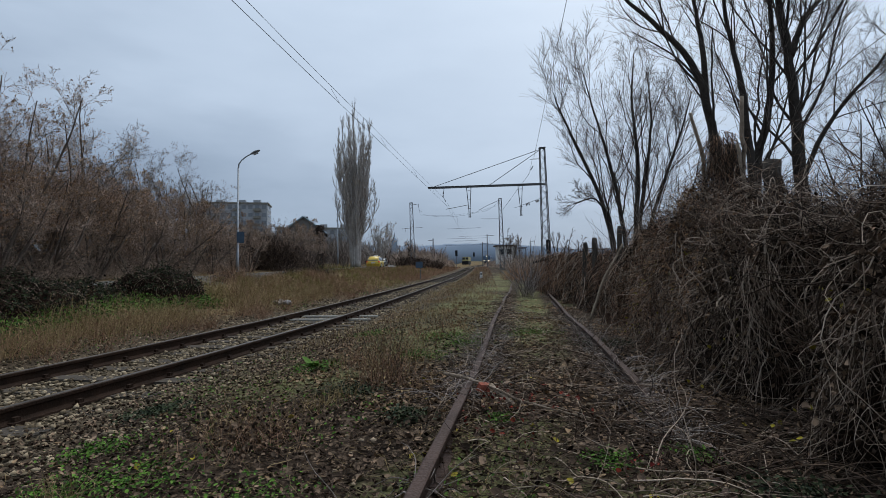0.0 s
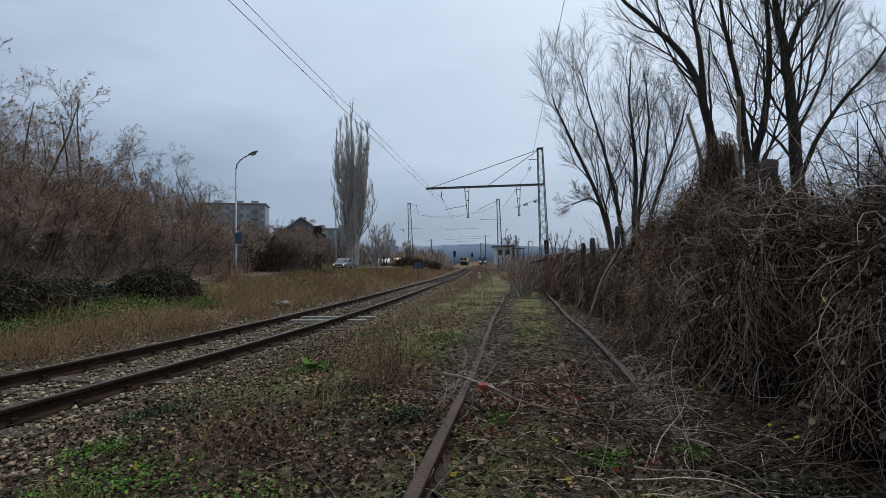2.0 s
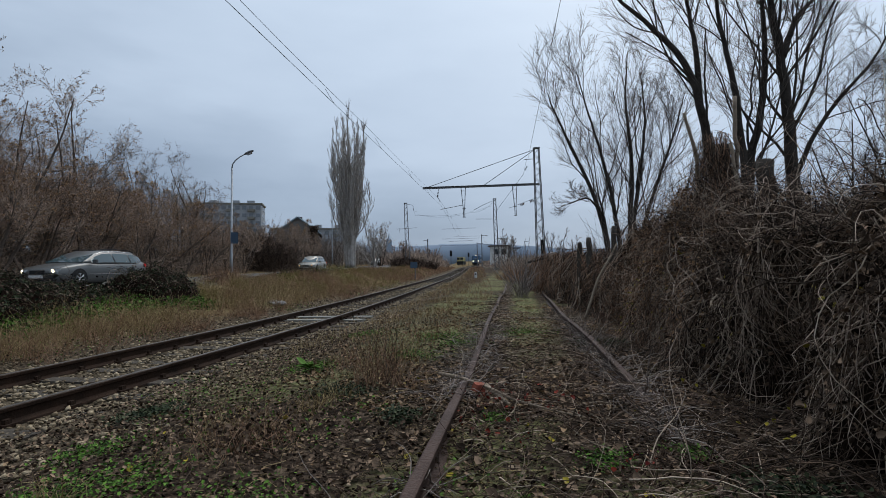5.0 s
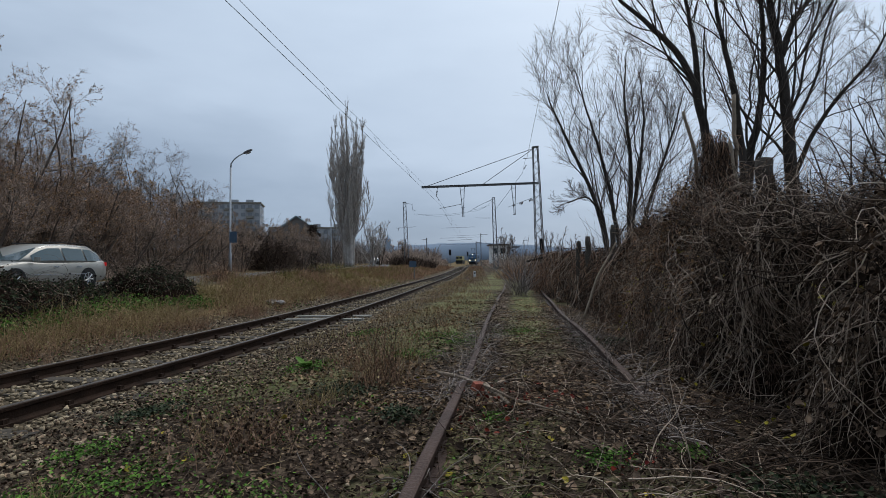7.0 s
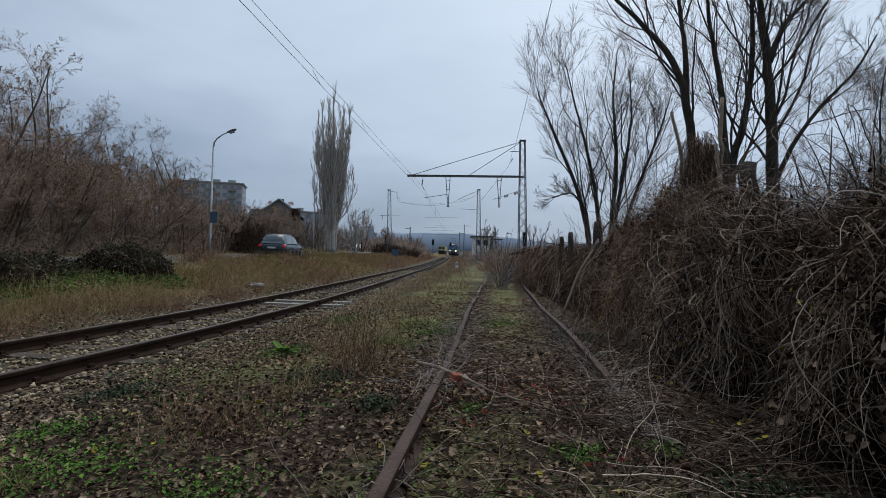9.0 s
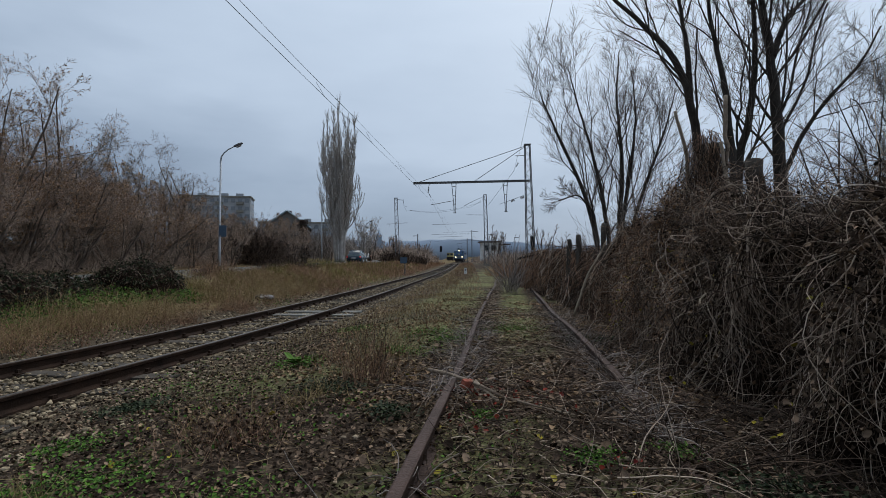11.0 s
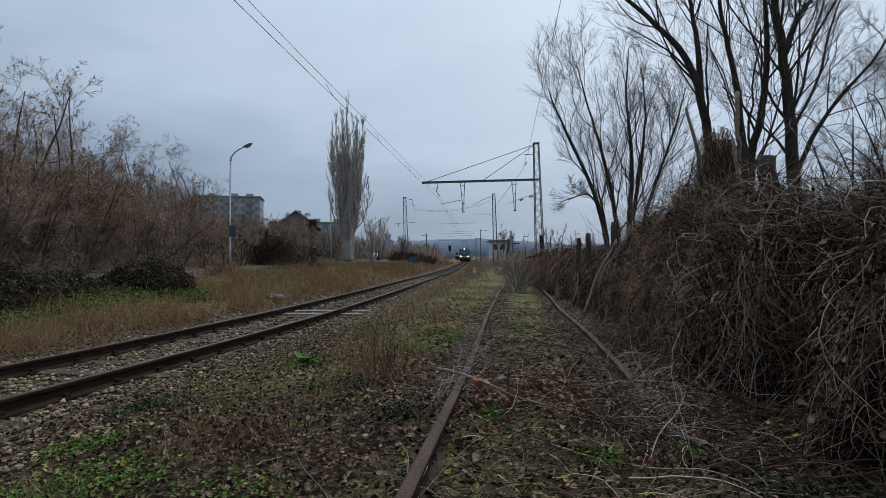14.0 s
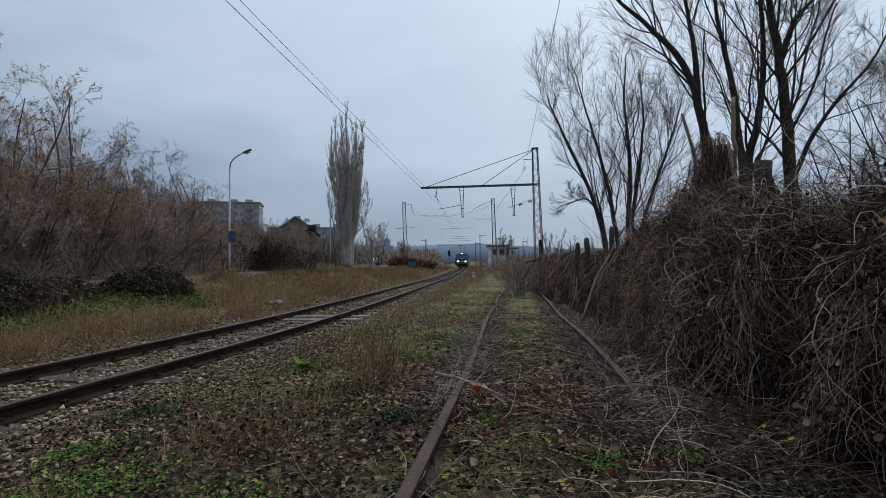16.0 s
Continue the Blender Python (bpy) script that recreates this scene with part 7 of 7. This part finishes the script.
    Mesh().add([(-w0 * 0.93, 0.262 * L, 0.96), (w0 * 0.93, 0.262 * L, 0.96), (wt * 0.93, 0.105 * L, zt - 0.03), (-wt * 0.93, 0.105 * L, zt - 0.03), (-w0 * 0.93, 0.255 * L, 0.94), (w0 * 0.93, 0.255 * L, 0.94), (wt * 0.93, 0.1 * L, zt - 0.06), (-wt * 0.93, 0.1 * L, zt - 0.06)], [(0, 1, 2, 3), (0, 4, 5, 1), (1, 5, 6, 2), (2, 6, 7, 3), (3, 7, 4, 0)]).obj("windscreen", TINT, car)
    zt, wb, wt = cab(-0.43)
    Mesh().add([(-0.7 * k, -0.489 * L, 0.99), (0.7 * k, -0.489 * L, 0.99), (0.56 * k, -0.437 * L, zt - 0.06), (-0.56 * k, -0.437 * L, zt - 0.06)], [(3, 2, 1, 0)]).obj("rear_window", TINT, car)
    Mesh().box((0, 0.497 * L, 0.6), (0.6 * k, 0.05, 0.12), bevel=0.02).obj("grille", BLACKP, car)
    Mesh().box((0, 0.49 * L, 0.33), (1.35 * k, 0.1, 0.1), bevel=0.03).obj("lower_grille", BLACKP, car)
    Mesh().box((0, 0.508 * L, 0.44), (0.52, 0.02, 0.11)).obj("front_plate", PLATE, car, "pale blank plate")
    Mesh().box((0, -0.503 * L, 0.72), (0.52, 0.02, 0.11)).obj("rear_plate", PLATE, car, "pale blank plate")
    Mesh().box((0, -0.497 * L, 0.46), (1.5 * k, 0.06, 0.05), bevel=0.02).obj("bumper_strip", BLACKP, car)
    if sign:
        Mesh().box((0, 0.02 * L, H + 0.09), (0.55, 0.18, 0.14), taper=0.8, bevel=0.03).obj("roof_sign", WHITEPAINT, car)
    tyre = Mesh()
    R = 0.325
    ang = np.linspace(0, 2 * np.pi, 25)[:-1]
    tyre.loft([[(x, r * math.cos(t), r * math.sin(t)) for t in ang] for x, r in ((-0.11, R - 0.08), (-0.11, R - 0.02), (-0.08, R), (0.08, R), (0.11, R - 0.02), (0.11, R - 0.08))])
    tyre_me = tyre.data("wheel", TYRE, True)
    rim = Mesh()
    rim.loft([[(x, r * math.cos(t), r * math.sin(t)) for t in ang] for x, r in ((0.05, 0.235), (0.105, 0.235), (0.112, 0.21), (0.09, 0.2), (0.06, 0.19))])
    for i in range(7):
        t = i * 2 * np.pi / 7
        rim.tube([(0.1, 0.03 * math.cos(t), 0.03 * math.sin(t)), (0.108, 0.21 * math.cos(t), 0.21 * math.sin(t))], [0.035, 0.025], 4)
    rim.tube([(0.06, 0, 0), (0.115, 0, 0)], 0.055, 8)
    rim_me = rim.data("rim", ALLOY)
    arch = Mesh().tube([(-0.1, 0, 0), (0.1, 0, 0)], R + 0.055, 20).data("wheel_arch", BLACKP)
    wheels = []
    for s in (-1, 1):
        for f in (-0.285, 0.31):
            ar = new("wheel_arch", arch)
            ar.parent, ar.location = car, (s * (W / 2 - 0.105), f * L, R + 0.01)
            w = new("wheel", tyre_me)
            w.parent, w.location = car, (s * (W / 2 - 0.1), f * L, R)
            r_ = new("rim", rim_me)
            r_.parent = w
            if s < 0:
                r_.rotation_euler = (0, 0, math.pi)
            wheels.append(w)
    return car, wheels


silver_car, silver_wheels = estate_car("silver_estate_car", SILVER, "champagne silver estate car with roof rails and lit lamps", H=1.54, amber=True)
grey_car, grey_wheels = estate_car("grey_estate_car", GREYBLUE, "grey-blue older estate car with lit headlights", L=4.85, W=1.76, H=1.45)
navy_car, navy_wheels = estate_car("dark_estate_car", NAVY, "dark blue estate car with red tail lights", L=4.9, W=1.84, H=1.62, lit=False)
taxi, taxi_wheels = estate_car("yellow_taxi", TAXI, "yellow taxi with a roof sign", L=4.4, W=1.78, H=1.52, lit=False, sign=True)
parked, _ = estate_car("parked_car", GREYBLUE, "distant pale parked car beside the road", L=4.2, W=1.7, lit=False, rails=False)
parked.matrix_world = pose(-12.3, 104, float(road_z(104)) + 0.03, 0, 0, 180)


def locomotive():
    loco = tagged(empty("locomotive"), "blue electric locomotive with yellow stripe and lit headlamps", "locomotive")
    L, W = 15.8, 2.95
    m = Mesh()
    rings = []
    for y, w, zt, zb in ((0.0, 0.90, 2.35, 1.0), (0.12, 0.97, 2.5, 0.95), (0.6, 1.0, 3.45, 0.95), (0.9, 1.0, 3.62, 0.95), (L - 0.9, 1.0, 3.62, 0.95), (L - 0.6, 1.0, 3.45, 0.95), (L - 0.12, 0.97, 2.5, 0.95), (L, 0.9, 2.35, 1.0)):
        h = W / 2 * w
        rings.append([(-h, y, zb), (-h, y, zt - 0.35), (-h * 0.9, y, zt - 0.1), (-h * 0.6, y, zt), (h * 0.6, y, zt), (h * 0.9, y, zt - 0.1), (h, y, zt - 0.35), (h, y, zb)])
    m.loft(rings)
    m.obj("body", LOCOBLUE, loco)
    Mesh().box((0, L / 2, 0.85), (2.8, L - 0.4, 0.3)).obj("underframe", BLACKP, loco)
    Mesh().box((0, -0.03, 1.55), (2.7, 0.06, 0.16)).obj("front_stripe", LOCOYELLOW, loco, "yellow stripe across the nose")
    Mesh().box((0, 0.0, 2.3), (0.5, 0.14, 0.24)).obj("lamp_panel", LOCOYELLOW, loco)
    for s in (-1, 1):
        Mesh().add([(s * 0.08, 0.13, 2.5), (s * 1.25, 0.13, 2.5), (s * 1.2, 0.56, 3.35), (s * 0.08, 0.56, 3.35)], [(0, 1, 2, 3) if s > 0 else (3, 2, 1, 0)]).obj("windscreen", TINT, loco)
        hl = Mesh().tube([(s * 0.95, 0.05, 1.55), (s * 0.95, -0.1, 1.55)], 0.22, 12).obj("headlamp", BLACKP, loco)
        Mesh().tube([(s * 0.95, -0.1, 1.55), (s * 0.95, -0.13, 1.55)], 0.17, 12).obj("lit_lens", HEADLAMP, hl)
        bf = Mesh().tube([(s * 0.87, 0.1, 1.05), (s * 0.87, -0.45, 1.05)], 0.1, 8).obj("buffer", BLACKP, loco)
        Mesh().tube([(s * 0.87, -0.45, 1.05), (s * 0.87, -0.5, 1.05)], 0.23, 12).obj("buffer_head", STEELDARK, bf)
        Mesh().box((s * 1.48, L / 2, 1.9), (0.03, L - 2.5, 0.14)).obj("side_stripe", LOCOYELLOW, loco)
        for i in range(6):
            Mesh().box((s * 1.48, 3.2 + i * 1.9, 2.55), (0.03, 0.9, 0.55)).obj("side_window", TINT, loco)
        Mesh().box((s * 1.48, 1.5, 2.5), (0.03, 0.7, 0.8)).obj("cab_window", TINT, loco)
        Mesh().tube([(s * 1.42, 0.9, 1.1), (s * 1.42, 0.9, 2.6)], 0.025, 4).obj("grab_rail", CHROME, loco)
    lamp = Mesh().tube([(0, 0.3, 3.45), (0, 0.1, 3.45)], 0.16, 10).obj("top_headlamp", BLACKP, loco)
    Mesh().tube([(0, 0.1, 3.45), (0, 0.07, 3.45)], 0.12, 10).obj("lit_lens", HEADLAMP, lamp)
    for yb in (3.4, L - 3.4):
        bg = Mesh().box((0, yb, 0.62), (2.3, 3.6, 0.5), bevel=0.05).obj("bogie", BLACKP, loco)
        for s in (-1, 1):
            for dy in (-1.4, 1.4):
                Mesh().tube([(s * 0.7, yb + dy, 0.6), (s * 0.84, yb + dy, 0.6)], 0.6, 16).obj("wheel", RUST, bg)
    Mesh().box((0, -0.05, 0.45), (2.4, 0.08, 0.5)).obj("rail_guard", BLACKP, loco)
    for y0 in (2.8, L - 2.8):
        p = Mesh()
        for s in (-1, 1):
            p.tube([(s * 0.55, y0, 3.7), (s * 0.5, y0 + (1.1 if y0 < 5 else -0.6), 4.5 if y0 < 5 else 3.85), (s * 0.45, y0 - 0.2, 5.5 if y0 < 5 else 3.95)], 0.04, 5)
        t = 5.55 if y0 < 5 else 4.0
        p.tube([(-0.95, y0 - 0.2, t - 0.15), (-0.6, y0 - 0.2, t), (0.6, y0 - 0.2, t), (0.95, y0 - 0.2, t - 0.15)], 0.04, 5)
        p.obj("pantograph", STEELDARK, loco)
        Mesh().box((0, y0, 3.68), (1.5, 1.4, 0.12)).obj("roof_frame", STEELDARK, loco)
    for y0 in (5.5, 7.5, 9.5):
        Mesh().box((0, y0, 3.72), (1.5, 1.2, 0.25), bevel=0.05).obj("roof_hatch", LOCOBLUE, loco)
    return loco


loco = locomotive()


def wagon():
    g = tagged(empty("service_wagon", pose(7.6, 188, 0.95, 0, 0, -8)), "yellow-topped rail service wagon with a dark front", "rail wagon")
    Mesh().box((0, 5, 2.6), (2.2, 9.5, 1.5), bevel=0.1).obj("cabin", LOCOYELLOW, g)
    Mesh().box((0, 5, 1.3), (2.3, 10, 1.2), bevel=0.05).obj("chassis", BLACKP, g)
    for s in (-1, 1):
        Mesh().box((s * 0.6, 0.22, 2.8), (0.9, 0.06, 0.7)).obj("window", DARKGLASS, g)
        Mesh().tube([(s * 0.87, 0.1, 1.05), (s * 0.87, -0.4, 1.05)], 0.2, 8).obj("buffer", BLACKP, g)
        for yy in (2.0, 8.0):
            Mesh().tube([(s * 0.7, yy, 0.45), (s * 0.84, yy, 0.45)], 0.45, 12).obj("wheel", RUST, g)


wagon()


# ---------- what moves ----------
def drive(car, wheels, rows, off, facing, length, spin=None, radius=0.325):
    """rows: seconds and the distance of the car's rear along the road; off: lane centre; facing: +1 away, -1 nearer."""
    out = []
    for t, d, *o in rows:
        y = d + facing * length / 2
        turn = -math.degrees(math.atan(float(road_x(y + 1) - road_x(y - 1)) / 2))
        out.append((t, pose(float(road_x(y)) + (o[0] if o else off), y, float(road_z(y)) + 0.025, math.degrees(math.atan(0.02)) * facing * (22 < y < 110), 0, (0 if facing > 0 else 180) + turn)))
    walk(car, out)
    if spin:
        T = [r[0] for r in rows]
        D = [r[1] for r in rows]
        a, b_ = spin
        n = int(round((b_ - a) * FPS))
        for w in wheels:
            x, y, z = w.location
            turn = []
            for i in range(n + 1):
                t = a + i / FPS
                turn.append((t, -math.degrees((np.interp(t, T, D) - np.interp(a, T, D)) * facing / radius)))
            keys = [(0.0, pose(x, y, z))] + [(t, pose(x, y, z, g, 0, 0)) for t, g in turn] + [(16.0, pose(x, y, z, turn[-1][1], 0, 0))]
            walk(w, keys)


def motions():
    drive(grey_car, grey_wheels, [(0, 99), (1.0, 84), (1.5, 76), (2.0, 68), (2.5, 60.5), (3.0, 53.2), (3.5, 45.8), (4.0, 38.4), (4.2, 35.3), (5.0, 23.5), (6.0, 8.5), (8.0, -20), (16, -140)], -1.8, -1, 4.85, (2.6, 5.4))
    drive(silver_car, silver_wheels, [(0, 142), (2.0, 109), (3.0, 92.5), (3.5, 83.8), (4.0, 75.3), (4.2, 71.8), (5.2, 51.5), (6.3, 30.6), (6.5, 27.5, -1.75), (6.8, 22.9, -1.3), (7.0, 20.0, -1.0), (7.4, 15.7, -0.6), (8.0, 9.6, -0.6), (9.0, -1), (16, -76)], -1.85, -1, 4.85, (6.0, 7.9))
    drive(navy_car, navy_wheels, [(0, -128), (5, -40), (7.0, -1.5), (7.6, 10.3, 2.5), (7.8, 13.4, 2.5), (8.0, 16.7, 2.5), (8.2, 20.1, 2.45), (8.5, 25.8, 2.2), (8.7, 29.6, 2.0), (9.0, 34.6), (9.2, 38.0), (10.4, 54.5), (11.5, 69), (13, 92), (16, 140)], 1.85, 1, 4.85, (7.3, 9.0))
    drive(taxi, taxi_wheels, [(0, 64.5), (0.5, 70), (1.0, 77), (2.0, 92), (4, 124), (16, 300)], 1.85, 1, 4.4)
    rows = []
    for i in range(17):
        y = 215 - (215 - 129) * i / 16
        a = math.atan(float(track_x(y + 12) - track_x(y)) / 12)
        rows.append((float(i), pose(float(track_x(y)), y, float(rise(y)) + 0.004, math.degrees(math.atan(0.0105)), 0, -math.degrees(a))))
    walk(loco, rows)


motions()
